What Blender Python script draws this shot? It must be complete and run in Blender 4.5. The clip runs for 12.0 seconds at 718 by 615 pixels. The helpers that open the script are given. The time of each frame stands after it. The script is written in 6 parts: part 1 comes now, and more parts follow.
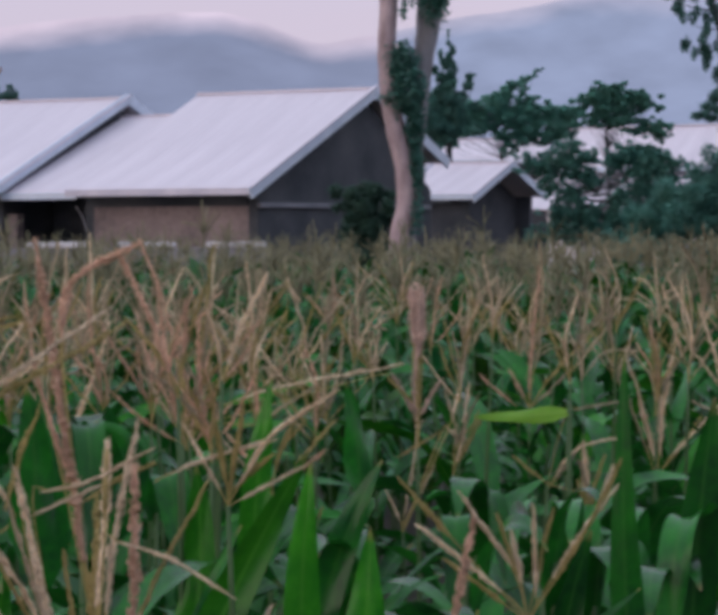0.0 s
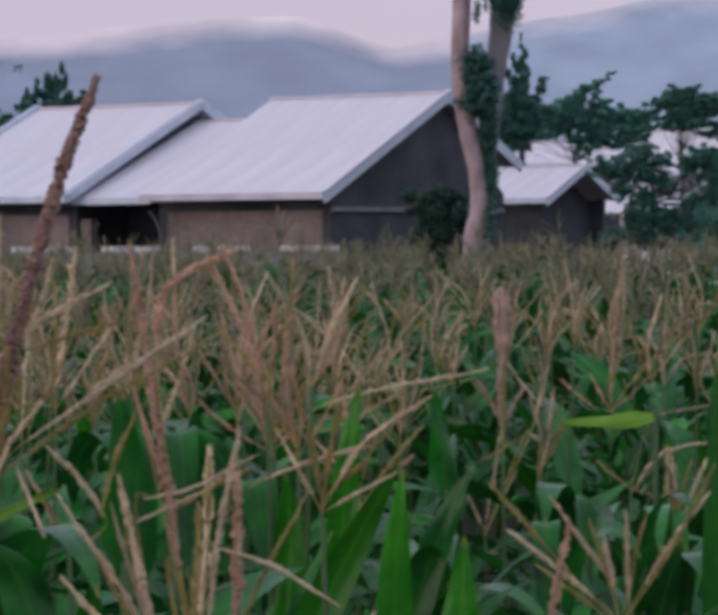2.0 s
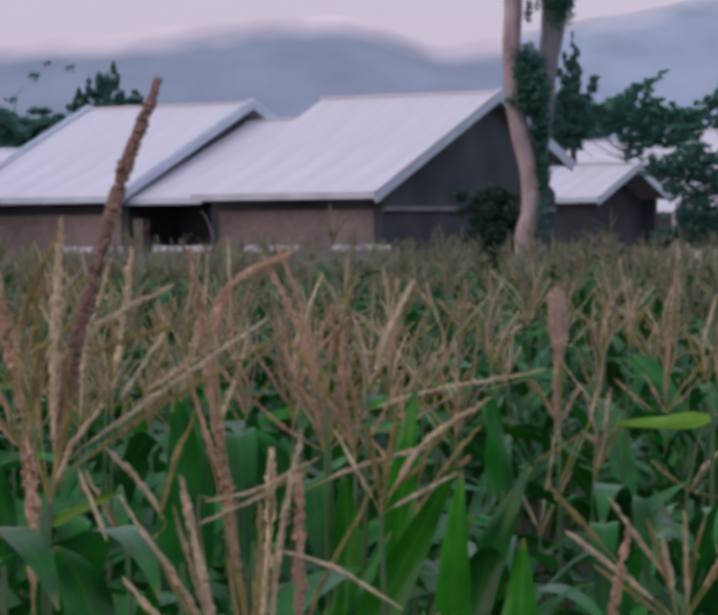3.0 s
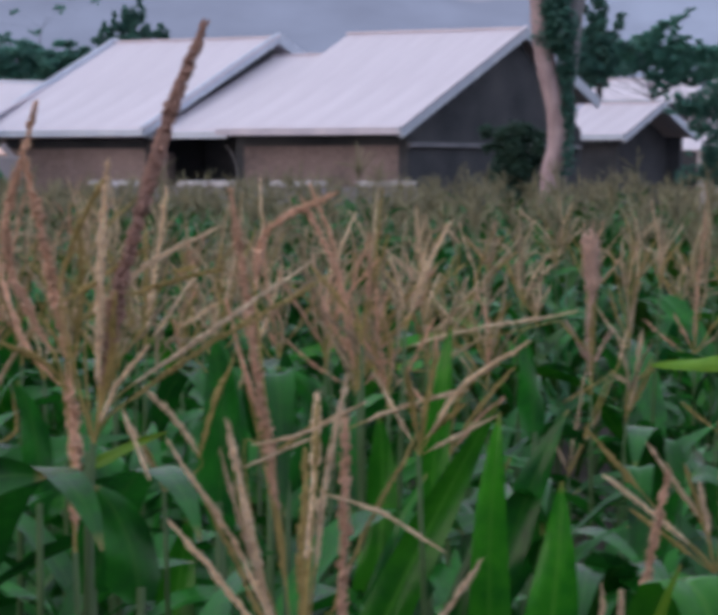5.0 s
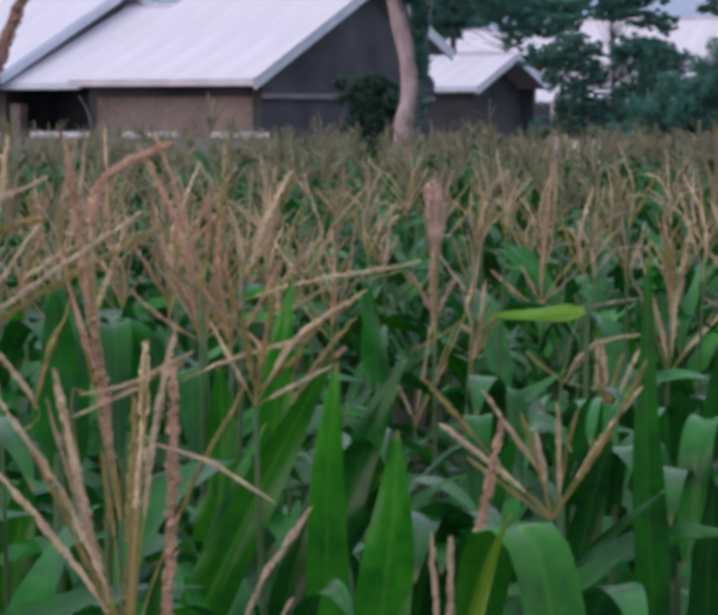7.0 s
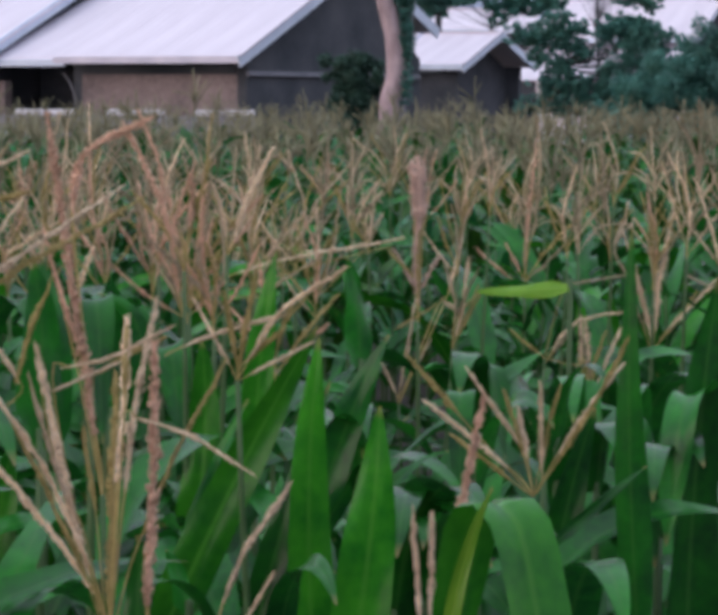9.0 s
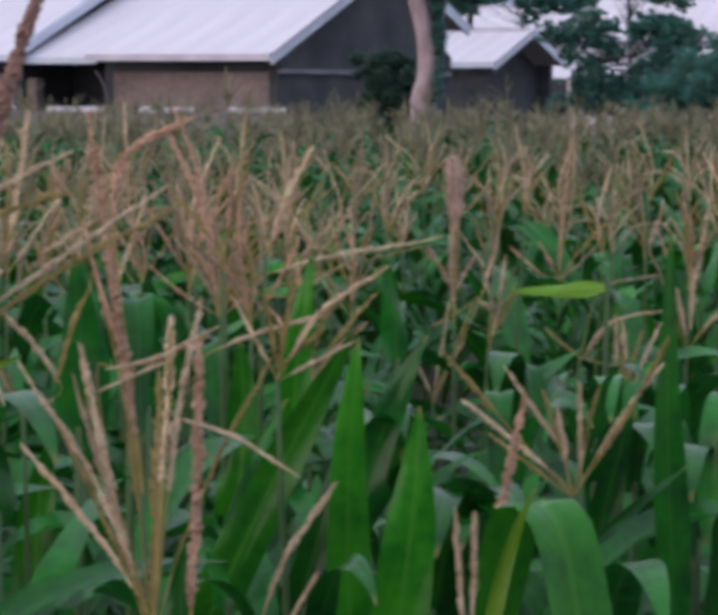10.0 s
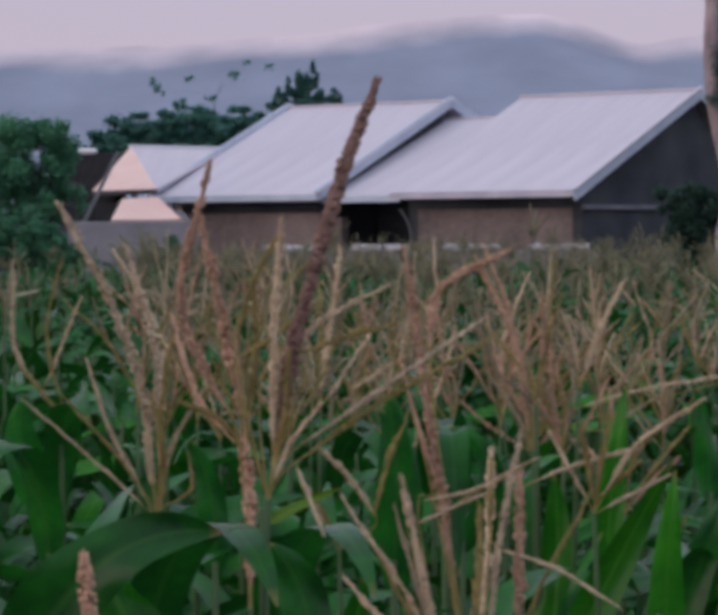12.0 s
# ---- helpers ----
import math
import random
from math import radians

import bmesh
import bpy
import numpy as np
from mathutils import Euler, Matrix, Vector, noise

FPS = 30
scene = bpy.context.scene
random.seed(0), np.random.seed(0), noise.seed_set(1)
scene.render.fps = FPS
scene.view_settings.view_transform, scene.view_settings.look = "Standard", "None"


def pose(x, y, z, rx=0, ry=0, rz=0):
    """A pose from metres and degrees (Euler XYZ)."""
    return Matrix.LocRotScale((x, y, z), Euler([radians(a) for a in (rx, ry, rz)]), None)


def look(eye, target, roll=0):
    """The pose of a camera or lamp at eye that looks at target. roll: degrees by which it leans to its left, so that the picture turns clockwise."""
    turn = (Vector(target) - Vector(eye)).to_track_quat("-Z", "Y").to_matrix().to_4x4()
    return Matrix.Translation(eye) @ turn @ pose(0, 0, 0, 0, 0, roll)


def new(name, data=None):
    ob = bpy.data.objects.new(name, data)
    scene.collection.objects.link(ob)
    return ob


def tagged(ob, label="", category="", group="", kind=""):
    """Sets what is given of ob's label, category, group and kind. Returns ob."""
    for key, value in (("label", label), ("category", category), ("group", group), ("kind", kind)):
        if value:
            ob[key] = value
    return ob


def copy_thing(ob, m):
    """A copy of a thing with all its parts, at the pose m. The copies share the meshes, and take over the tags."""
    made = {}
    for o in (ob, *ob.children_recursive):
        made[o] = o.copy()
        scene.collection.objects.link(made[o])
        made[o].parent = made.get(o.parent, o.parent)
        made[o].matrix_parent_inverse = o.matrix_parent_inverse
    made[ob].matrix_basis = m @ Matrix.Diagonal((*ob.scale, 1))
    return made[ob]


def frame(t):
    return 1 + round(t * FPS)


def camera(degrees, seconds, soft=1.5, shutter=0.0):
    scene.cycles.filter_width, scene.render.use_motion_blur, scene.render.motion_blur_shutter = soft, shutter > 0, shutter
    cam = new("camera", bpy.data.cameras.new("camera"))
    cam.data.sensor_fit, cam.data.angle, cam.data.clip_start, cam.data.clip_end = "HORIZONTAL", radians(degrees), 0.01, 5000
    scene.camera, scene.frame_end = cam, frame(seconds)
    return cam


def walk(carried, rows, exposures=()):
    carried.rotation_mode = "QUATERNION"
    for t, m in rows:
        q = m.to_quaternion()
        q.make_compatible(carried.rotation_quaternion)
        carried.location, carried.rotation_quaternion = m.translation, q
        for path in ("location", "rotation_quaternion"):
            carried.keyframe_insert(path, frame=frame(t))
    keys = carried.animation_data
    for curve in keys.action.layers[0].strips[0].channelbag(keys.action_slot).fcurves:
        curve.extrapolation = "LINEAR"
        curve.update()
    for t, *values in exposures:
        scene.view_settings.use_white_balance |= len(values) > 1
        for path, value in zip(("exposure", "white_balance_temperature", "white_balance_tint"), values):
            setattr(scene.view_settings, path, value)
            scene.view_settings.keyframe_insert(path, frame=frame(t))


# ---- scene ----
cam = camera(14.888, 12.0, soft=5.5, shutter=0.6)


def stand(x, z, tilt, turn, roll):
    """The hand-held camera: sideways sway, height, tilt, turn to the left and roll."""
    return pose(x, 0, z, tilt, 0, turn) @ pose(0, 0, 0, 0, 0, roll)


walk(cam, [
    (0.0, stand(0.0427, 2.2384, 88.394, -2.228, -0.186)),
    (0.5, stand(0.0327, 2.2390, 88.388, -2.752, -0.096)),
    (1.0, stand(0.0195, 2.2395, 88.389, -2.428, 0.025)),
    (1.5, stand(0.0180, 2.2417, 88.400, -1.441, -0.107)),
    (2.0, stand(0.0108, 2.2417, 88.482, -0.731, -0.320)),
    (2.5, stand(0.0007, 2.2429, 88.470, 0.112, -0.416)),
    (3.0, stand(-0.0008, 2.2453, 88.472, 0.334, -0.401)),
    (3.2, stand(-0.0009, 2.2473, 88.466, 0.376, -0.065)),
    (4.8, stand(-0.0281, 2.2524, 87.165, 1.168, 0.090)),
    (5.0, stand(-0.0267, 2.2552, 87.126, 0.809, 0.100)),
    (5.5, stand(-0.0052, 2.2611, 87.150, -1.397, 0.162)),
    (6.0, stand(0.0102, 2.2506, 86.450, -1.772, 0.034)),
    (6.5, stand(0.0094, 2.2496, 86.379, -2.424, 0.102)),
    (7.0, stand(0.0027, 2.2527, 86.124, -2.206, 0.160)),
    (9.0, stand(0.0064, 2.2483, 85.672, -2.522, 0.292)),
    (9.5, stand(0.0028, 2.2522, 85.627, -2.576, 0.365)),
    (10.0, stand(-0.0085, 2.2522, 85.618, -1.894, 0.373)),
    (10.5, stand(-0.0183, 2.2510, 86.639, -0.269, 0.302)),
    (11.0, stand(-0.0197, 2.2538, 88.173, 0.556, 0.023)),
    (11.5, stand(-0.0247, 2.2487, 88.460, 3.016, -0.157)),
    (12.0, stand(-0.0259, 2.2461, 88.459, 4.440, -0.291)),
], ((0.0, 0.13), (1.0, 0.09), (2.0, 0.0), (3.2, 0.0), (4.8, 0.18), (5.5, 0.24), (6.0, 0.33), (7.2, 0.43), (9.0, 0.55), (9.6, 0.53), (10.0, 0.40), (10.5, 0.18), (11.0, -0.10), (12.0, -0.14)))

# ---- world and sun: a pale dusk sky under thin cloud ----
world = bpy.data.worlds.new("dusk_sky")
scene.world = world
world.use_nodes = True
wn, wl = world.node_tree.nodes, world.node_tree.links
wn.clear()
SUN_WAY = Vector((-0.85, -0.45, 0.28)).normalized()
sky = wn.new("ShaderNodeTexSky")
sky.sky_type, sky.sun_disc = "NISHITA", False
sky.sun_elevation, sky.sun_rotation = math.asin(SUN_WAY.z), math.atan2(SUN_WAY.x, SUN_WAY.y)
clear = wn.new("ShaderNodeBackground")
clear.inputs["Strength"].default_value = 0.1
cloud = wn.new("ShaderNodeBackground")
cloud.inputs["Strength"].default_value = 1.0
coord = wn.new("ShaderNodeTexCoord")
split = wn.new("ShaderNodeSeparateXYZ")
veil = wn.new("ShaderNodeTexNoise")
veil.inputs["Scale"].default_value, veil.inputs["Detail"].default_value = 9.0, 5.0
stretch = wn.new("ShaderNodeMapping")
stretch.inputs["Scale"].default_value = (1.0, 1.0, 5.0)
height = wn.new("ShaderNodeMath")
height.operation = "MULTIPLY_ADD"
height.inputs[1].default_value = 0.10
ramp = wn.new("ShaderNodeValToRGB")
for p, c in ((0.12, (0.615, 0.535, 0.68, 1)), (0.45, (0.56, 0.59, 0.80, 1))):
    e = ramp.color_ramp.elements.new(p)
    e.color = c
ramp.color_ramp.elements[0].color = (0.665, 0.55, 0.67, 1)
ramp.color_ramp.elements[-1].color = (0.86, 0.94, 1.16, 1)
blend = wn.new("ShaderNodeMixShader")
blend.inputs["Fac"].default_value = 0.9
world_out = wn.new("ShaderNodeOutputWorld")
wl.new(coord.outputs["Generated"], stretch.inputs["Vector"])
wl.new(stretch.outputs["Vector"], veil.inputs["Vector"])
wl.new(coord.outputs["Generated"], split.inputs["Vector"])
wl.new(veil.outputs["Fac"], height.inputs[0])
wl.new(split.outputs["Z"], height.inputs[2])
wl.new(height.outputs["Value"], ramp.inputs["Fac"])
wl.new(ramp.outputs["Color"], cloud.inputs["Color"])
wl.new(sky.outputs["Color"], clear.inputs["Color"])
wl.new(clear.outputs["Background"], blend.inputs[1])
wl.new(cloud.outputs["Background"], blend.inputs[2])
wl.new(blend.outputs["Shader"], world_out.inputs["Surface"])

sun = new("sun", bpy.data.lights.new("sun", "SUN"))
sun.data.energy, sun.data.angle, sun.data.color = 0.8, radians(45), (1.0, 0.76, 0.64)
sun.matrix_world = look(SUN_WAY * 50, (0, 0, 0))


# ---- materials ----
def rgb(c):
    return (c[0], c[1], c[2], 1.0)


def material(name, a, b, scale=3.0, rough=0.7, metal=0.0, bump=0.2, fine=14.0, gloss=0.4, vary=0.0, through_light=0.0, stretch_by=(1, 1, 1), space="Object"):
    """A surface between the colours a and b: broad stains and fine grain, a little relief; vary: shift of each piece's lightness."""
    m = bpy.data.materials.new(name)
    m.use_nodes = True
    n, k = m.node_tree.nodes, m.node_tree.links
    p = n["Principled BSDF"]
    p.inputs["Roughness"].default_value, p.inputs["Metallic"].default_value = rough, metal
    p.inputs["Specular IOR Level"].default_value = gloss
    tc, mp = n.new("ShaderNodeTexCoord"), n.new("ShaderNodeMapping")
    mp.inputs["Scale"].default_value = stretch_by
    k.new(tc.outputs[space], mp.inputs["Vector"])
    broad, grain = n.new("ShaderNodeTexNoise"), n.new("ShaderNodeTexNoise")
    broad.inputs["Scale"].default_value, broad.inputs["Detail"].default_value = scale, 5.0
    grain.inputs["Scale"].default_value, grain.inputs["Detail"].default_value = scale * fine, 3.0
    k.new(mp.outputs["Vector"], broad.inputs["Vector"])
    k.new(mp.outputs["Vector"], grain.inputs["Vector"])
    add = n.new("ShaderNodeMath")
    add.operation = "MULTIPLY_ADD"
    add.inputs[1].default_value = 0.35
    k.new(grain.outputs["Fac"], add.inputs[0])
    k.new(broad.outputs["Fac"], add.inputs[2])
    cr = n.new("ShaderNodeValToRGB")
    cr.color_ramp.elements[0].position, cr.color_ramp.elements[1].position = 0.45, 0.9
    cr.color_ramp.elements[0].color, cr.color_ramp.elements[1].color = rgb(a), rgb(b)
    k.new(add.outputs["Value"], cr.inputs["Fac"])
    colour = cr.outputs["Color"]
    if vary:
        info, geo, hsv, mr = n.new("ShaderNodeObjectInfo"), n.new("ShaderNodeNewGeometry"), n.new("ShaderNodeHueSaturation"), n.new("ShaderNodeMapRange")
        both = n.new("ShaderNodeMath")
        both.operation = "ADD"
        k.new(info.outputs["Random"], both.inputs[0])
        k.new(geo.outputs["Random Per Island"], both.inputs[1])
        mr.inputs["From Max"].default_value = 2.0
        mr.inputs["To Min"].default_value, mr.inputs["To Max"].default_value = 1 - vary, 1 + vary
        k.new(both.outputs["Value"], mr.inputs["Value"])
        k.new(mr.outputs["Result"], hsv.inputs["Value"])
        k.new(colour, hsv.inputs["Color"])
        colour = hsv.outputs["Color"]
    k.new(colour, p.inputs["Base Color"])
    if bump:
        bp = n.new("ShaderNodeBump")
        bp.inputs["Strength"].default_value, bp.inputs["Distance"].default_value = bump, 0.02
        k.new(grain.outputs["Fac"], bp.inputs["Height"])
        k.new(bp.outputs["Normal"], p.inputs["Normal"])
    if through_light:
        tr, mix = n.new("ShaderNodeBsdfTranslucent"), n.new("ShaderNodeMixShader")
        mix.inputs["Fac"].default_value = through_light
        k.new(colour, tr.inputs["Color"])
        k.new(p.outputs["BSDF"], mix.inputs[1])
        k.new(tr.outputs["BSDF"], mix.inputs[2])
        k.new(mix.outputs["Shader"], n["Material Output"].inputs["Surface"])
    return m


def blade_material(name, dark, light, rib, yellow=0.0):
    """Maize leaf: pale midrib, fine lengthwise veins, each blade its own green."""
    m = material(name, dark, light, 9.0, 0.27, 0.0, 0.0, 6.0, 0.26, 0.75, 0.20)
    n, k = m.node_tree.nodes, m.node_tree.links
    p = n["Principled BSDF"]
    base = p.inputs["Base Color"].links[0].from_socket
    uv, sp = n.new("ShaderNodeUVMap"), n.new("ShaderNodeSeparateXYZ")
    k.new(uv.outputs["UV"], sp.inputs["Vector"])
    off, band = n.new("ShaderNodeMath"), n.new("ShaderNodeMapRange")
    off.operation = "SUBTRACT"
    off.inputs[1].default_value = 0.5
    k.new(sp.outputs["X"], off.inputs[0])
    dist = n.new("ShaderNodeMath")
    dist.operation = "ABSOLUTE"
    k.new(off.outputs["Value"], dist.inputs[0])
    band.inputs["From Min"].default_value, band.inputs["From Max"].default_value = 0.02, 0.07
    band.inputs["To Min"].default_value, band.inputs["To Max"].default_value = 0.35, 0.0
    k.new(dist.outputs["Value"], band.inputs["Value"])
    mix = n.new("ShaderNodeMix")
    mix.data_type = "RGBA"
    mix.inputs["B"].default_value = rgb(rib)
    k.new(band.outputs["Result"], mix.inputs["Factor"])
    k.new(base, mix.inputs["A"])
    dry, tip = n.new("ShaderNodeMix"), n.new("ShaderNodeMapRange")
    dry.data_type = "RGBA"
    dry.inputs["B"].default_value = rgb((0.34, 0.26, 0.10))
    tip.inputs["From Min"].default_value, tip.inputs["From Max"].default_value = 0.95, 1.02
    k.new(sp.outputs["Y"], tip.inputs["Value"])
    k.new(tip.outputs["Result"], dry.inputs["Factor"])
    k.new(mix.outputs["Result"], dry.inputs["A"])
    mix = dry
    hsv = [x for x in n if x.type == "HUE_SAT"][0]
    geo, drift = n.new("ShaderNodeNewGeometry"), n.new("ShaderNodeMapRange")
    drift.inputs["To Min"].default_value, drift.inputs["To Max"].default_value = 0.468, 0.54
    k.new(geo.outputs["Random Per Island"], drift.inputs["Value"])
    k.new(drift.outputs["Result"], hsv.inputs["Hue"])
    k.new(mix.outputs["Result"], p.inputs["Base Color"])
    for ln in [x for x in k if x.to_node.type == "BSDF_TRANSLUCENT"]:
        k.remove(ln)
    tr = [x for x in n if x.type == "BSDF_TRANSLUCENT"][0]
    k.new(mix.outputs["Result"], tr.inputs["Color"])
    vein = n.new("ShaderNodeMath")
    vein.operation = "SINE"
    wide = n.new("ShaderNodeMath")
    wide.operation = "MULTIPLY"
    wide.inputs[1].default_value = 90.0
    k.new(sp.outputs["X"], wide.inputs[0])
    k.new(wide.outputs["Value"], vein.inputs[0])
    bp = n.new("ShaderNodeBump")
    bp.inputs["Strength"].default_value, bp.inputs["Distance"].default_value = 0.05, 0.003
    k.new(vein.outputs["Value"], bp.inputs["Height"])
    k.new(bp.outputs["Normal"], p.inputs["Normal"])
    return m


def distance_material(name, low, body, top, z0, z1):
    """Far hills seen through mist: the haze is put into a glowing colour that pales at the crest."""
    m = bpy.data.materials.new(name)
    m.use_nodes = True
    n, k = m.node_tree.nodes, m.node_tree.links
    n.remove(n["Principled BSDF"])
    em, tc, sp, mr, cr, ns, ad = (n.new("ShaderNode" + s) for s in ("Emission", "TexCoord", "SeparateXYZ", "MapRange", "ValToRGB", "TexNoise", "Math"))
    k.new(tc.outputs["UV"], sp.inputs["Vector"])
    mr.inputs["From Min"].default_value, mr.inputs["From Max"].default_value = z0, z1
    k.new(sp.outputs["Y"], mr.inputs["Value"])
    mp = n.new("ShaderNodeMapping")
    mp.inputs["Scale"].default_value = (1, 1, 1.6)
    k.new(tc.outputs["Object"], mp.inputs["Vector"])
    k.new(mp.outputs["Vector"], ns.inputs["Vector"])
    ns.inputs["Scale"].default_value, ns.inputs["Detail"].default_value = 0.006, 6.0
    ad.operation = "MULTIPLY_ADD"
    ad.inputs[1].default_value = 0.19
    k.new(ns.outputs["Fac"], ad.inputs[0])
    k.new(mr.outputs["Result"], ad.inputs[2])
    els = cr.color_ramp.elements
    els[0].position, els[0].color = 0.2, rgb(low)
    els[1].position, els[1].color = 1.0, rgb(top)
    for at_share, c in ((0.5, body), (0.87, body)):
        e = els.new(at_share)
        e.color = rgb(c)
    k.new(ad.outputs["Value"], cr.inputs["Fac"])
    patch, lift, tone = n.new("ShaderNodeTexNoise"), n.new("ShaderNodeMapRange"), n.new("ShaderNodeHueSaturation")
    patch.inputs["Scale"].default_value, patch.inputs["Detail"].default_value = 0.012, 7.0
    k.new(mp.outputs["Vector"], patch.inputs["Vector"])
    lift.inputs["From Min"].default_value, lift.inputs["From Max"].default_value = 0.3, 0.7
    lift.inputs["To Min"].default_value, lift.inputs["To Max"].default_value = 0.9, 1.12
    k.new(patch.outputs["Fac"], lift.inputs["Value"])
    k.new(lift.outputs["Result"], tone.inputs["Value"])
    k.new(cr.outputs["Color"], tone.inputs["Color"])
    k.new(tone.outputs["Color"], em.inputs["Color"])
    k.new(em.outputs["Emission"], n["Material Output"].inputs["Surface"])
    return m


LEAF = blade_material("maize_leaf", (0.0060, 0.055, 0.0095), (0.031, 0.180, 0.018), (0.055, 0.185, 0.034))
LEAF_FRESH = blade_material("maize_leaf_fresh", (0.014, 0.108, 0.008), (0.056, 0.255, 0.013), (0.10, 0.31, 0.04))
LEAF_PALE = blade_material("maize_leaf_yellowing", (0.10, 0.225, 0.016), (0.165, 0.285, 0.022), (0.28, 0.42, 0.07))
STALK = material("maize_stalk", (0.035, 0.085, 0.025), (0.075, 0.14, 0.045), 12, 0.6, stretch_by=(1, 1, 0.2), vary=0.2)
TASSEL = material("dry_tassel", (0.60, 0.45, 0.28), (0.98, 0.80, 0.56), 30, 0.85, bump=0.5, vary=0.4)
TASSEL_RED = material("ripe_tassel", (0.54, 0.33, 0.21), (0.92, 0.61, 0.43), 30, 0.85, bump=0.5, vary=0.35)
TASSEL_PINK = material("rosy_tassel", (0.50, 0.35, 0.27), (0.86, 0.63, 0.51), 30, 0.85, bump=0.5, vary=0.25)
TASSEL_DARK = material("old_dark_tassel", (0.27, 0.16, 0.125), (0.46, 0.29, 0.235), 30, 0.85, bump=0.5, vary=0.2)
# field tassels are darker than the nearest ones, the far ones darkest
TASSEL_FIELD = material("darker_field_tassel", (0.257, 0.205, 0.126), (0.608, 0.490, 0.325), 6, 0.85, bump=0.4, vary=0.7)
TASSEL_FAR = material("darkest_far_tassel", (0.096, 0.100, 0.055), (0.305, 0.285, 0.171), 6, 0.85, bump=0.4, vary=0.55)
TASSEL_GREEN = material("green_tassel", (0.27, 0.225, 0.07), (0.56, 0.43, 0.17), 30, 0.85, bump=0.5, vary=0.3)
ROOF = material("galvanised_sheet", (0.62, 0.575, 0.63), (0.70, 0.655, 0.71), 1.2, 0.42, 0.0, 0.04, 10, 0.5, 0.04, stretch_by=(3.0, 0.25, 1))
FASCIA = material("painted_fascia", (0.52, 0.60, 0.71), (0.68, 0.75, 0.84), 2, 0.55, bump=0.1)
FASCIA_WORN = material("worn_eave_board", (0.50, 0.49, 0.57), (0.72, 0.68, 0.74), 2, 0.6, bump=0.1)
# dark cement; also the colour of painted shade under eaves and in recesses
PLASTER_DARK = material("dark_cement_and_shade", (0.036, 0.044, 0.053), (0.088, 0.094, 0.102), 1.1, 0.9, bump=0.4)
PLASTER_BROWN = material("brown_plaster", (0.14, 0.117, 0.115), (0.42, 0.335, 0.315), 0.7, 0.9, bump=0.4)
CEMENT_BAND = material("cement_band", (0.15, 0.16, 0.18), (0.25, 0.25, 0.27), 2, 0.9, bump=0.3)
CONCRETE = material("grey_concrete", (0.22, 0.22, 0.24), (0.36, 0.35, 0.38), 1.3, 0.9, bump=0.4)
WHITEWASH = material("whitewash", (0.74, 0.72, 0.78), (0.88, 0.86, 0.90), 2.0, 0.85, bump=0.2)
# pinker and brighter than the pale metal of the roof slopes
PINK_TILE = material("salmon_sheet", (0.88, 0.60, 0.52), (0.95, 0.72, 0.63), 1.5, 0.7, bump=0.3)
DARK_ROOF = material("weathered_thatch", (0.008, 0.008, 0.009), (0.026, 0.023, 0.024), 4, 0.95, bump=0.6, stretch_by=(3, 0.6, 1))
WOOD = material("grey_timber", (0.16, 0.17, 0.18), (0.30, 0.31, 0.32), 6, 0.8, stretch_by=(4, 4, 0.4))
BARK_PALE = material("pale_bark", (0.24, 0.175, 0.18), (0.56, 0.435, 0.445), 3.2, 0.9, bump=0.6, stretch_by=(2, 2, 0.6))
BARK_GREY = material("grey_bark", (0.169, 0.166, 0.175), (0.355, 0.348, 0.367), 3, 0.9, bump=0.6, stretch_by=(2, 2, 0.6))
BARK_DARK = material("dark_bark", (0.028, 0.034, 0.036), (0.075, 0.085, 0.088), 4, 0.9, bump=0.6)
FOLIAGE = material("tree_leaves", (0.085, 0.27, 0.215), (0.17, 0.42, 0.32), 2.0, 0.5, bump=0, vary=0.5, through_light=0.4)
FOLIAGE_DARK = material("dark_tree_leaves", (0.05, 0.175, 0.145), (0.115, 0.29, 0.225), 2.0, 0.5, bump=0, vary=0.5, through_light=0.35)
FOLIAGE_LIGHT = material("fresh_tree_leaves", (0.05, 0.18, 0.10), (0.11, 0.31, 0.17), 2.0, 0.5, bump=0, vary=0.5, through_light=0.3)
FOLIAGE_DEEP = material("deep_green_shrub_leaves", (0.016, 0.050, 0.036), (0.045, 0.105, 0.072), 2.0, 0.55, bump=0, vary=0.5, through_light=0.2)
SOIL = material("field_soil", (0.018, 0.017, 0.012), (0.05, 0.042, 0.03), 0.8, 0.95, bump=0.5)
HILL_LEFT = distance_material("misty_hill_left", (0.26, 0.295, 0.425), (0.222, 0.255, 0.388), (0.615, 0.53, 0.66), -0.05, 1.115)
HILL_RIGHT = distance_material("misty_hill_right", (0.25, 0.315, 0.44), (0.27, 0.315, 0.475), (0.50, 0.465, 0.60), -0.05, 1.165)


# ---- makers ----
def mesh_of(name, verts, faces, mats, idx=None, uvs=None, smooth=True):
    me = bpy.data.meshes.new(name)
    me.from_pydata([tuple(v) for v in verts], [], [tuple(f) for f in faces])
    for m in mats:
        me.materials.append(m)
    if idx is not None:
        me.polygons.foreach_set("material_index", np.asarray(idx, dtype=np.int32))
    if uvs is not None:
        layer = me.uv_layers.new(name="UVMap")
        loops = np.zeros(len(me.loops), dtype=np.int32)
        me.loops.foreach_get("vertex_index", loops)
        layer.data.foreach_set("uv", np.asarray(uvs, dtype=np.float32)[loops].ravel())
    if smooth:
        me.polygons.foreach_set("use_smooth", np.ones(len(me.polygons), dtype=bool))
    me.update()
    return me


def child(name, me, parent, label=""):
    ob = new(name, me)
    ob.parent = parent
    if label:
        tagged(ob, label)
    return ob


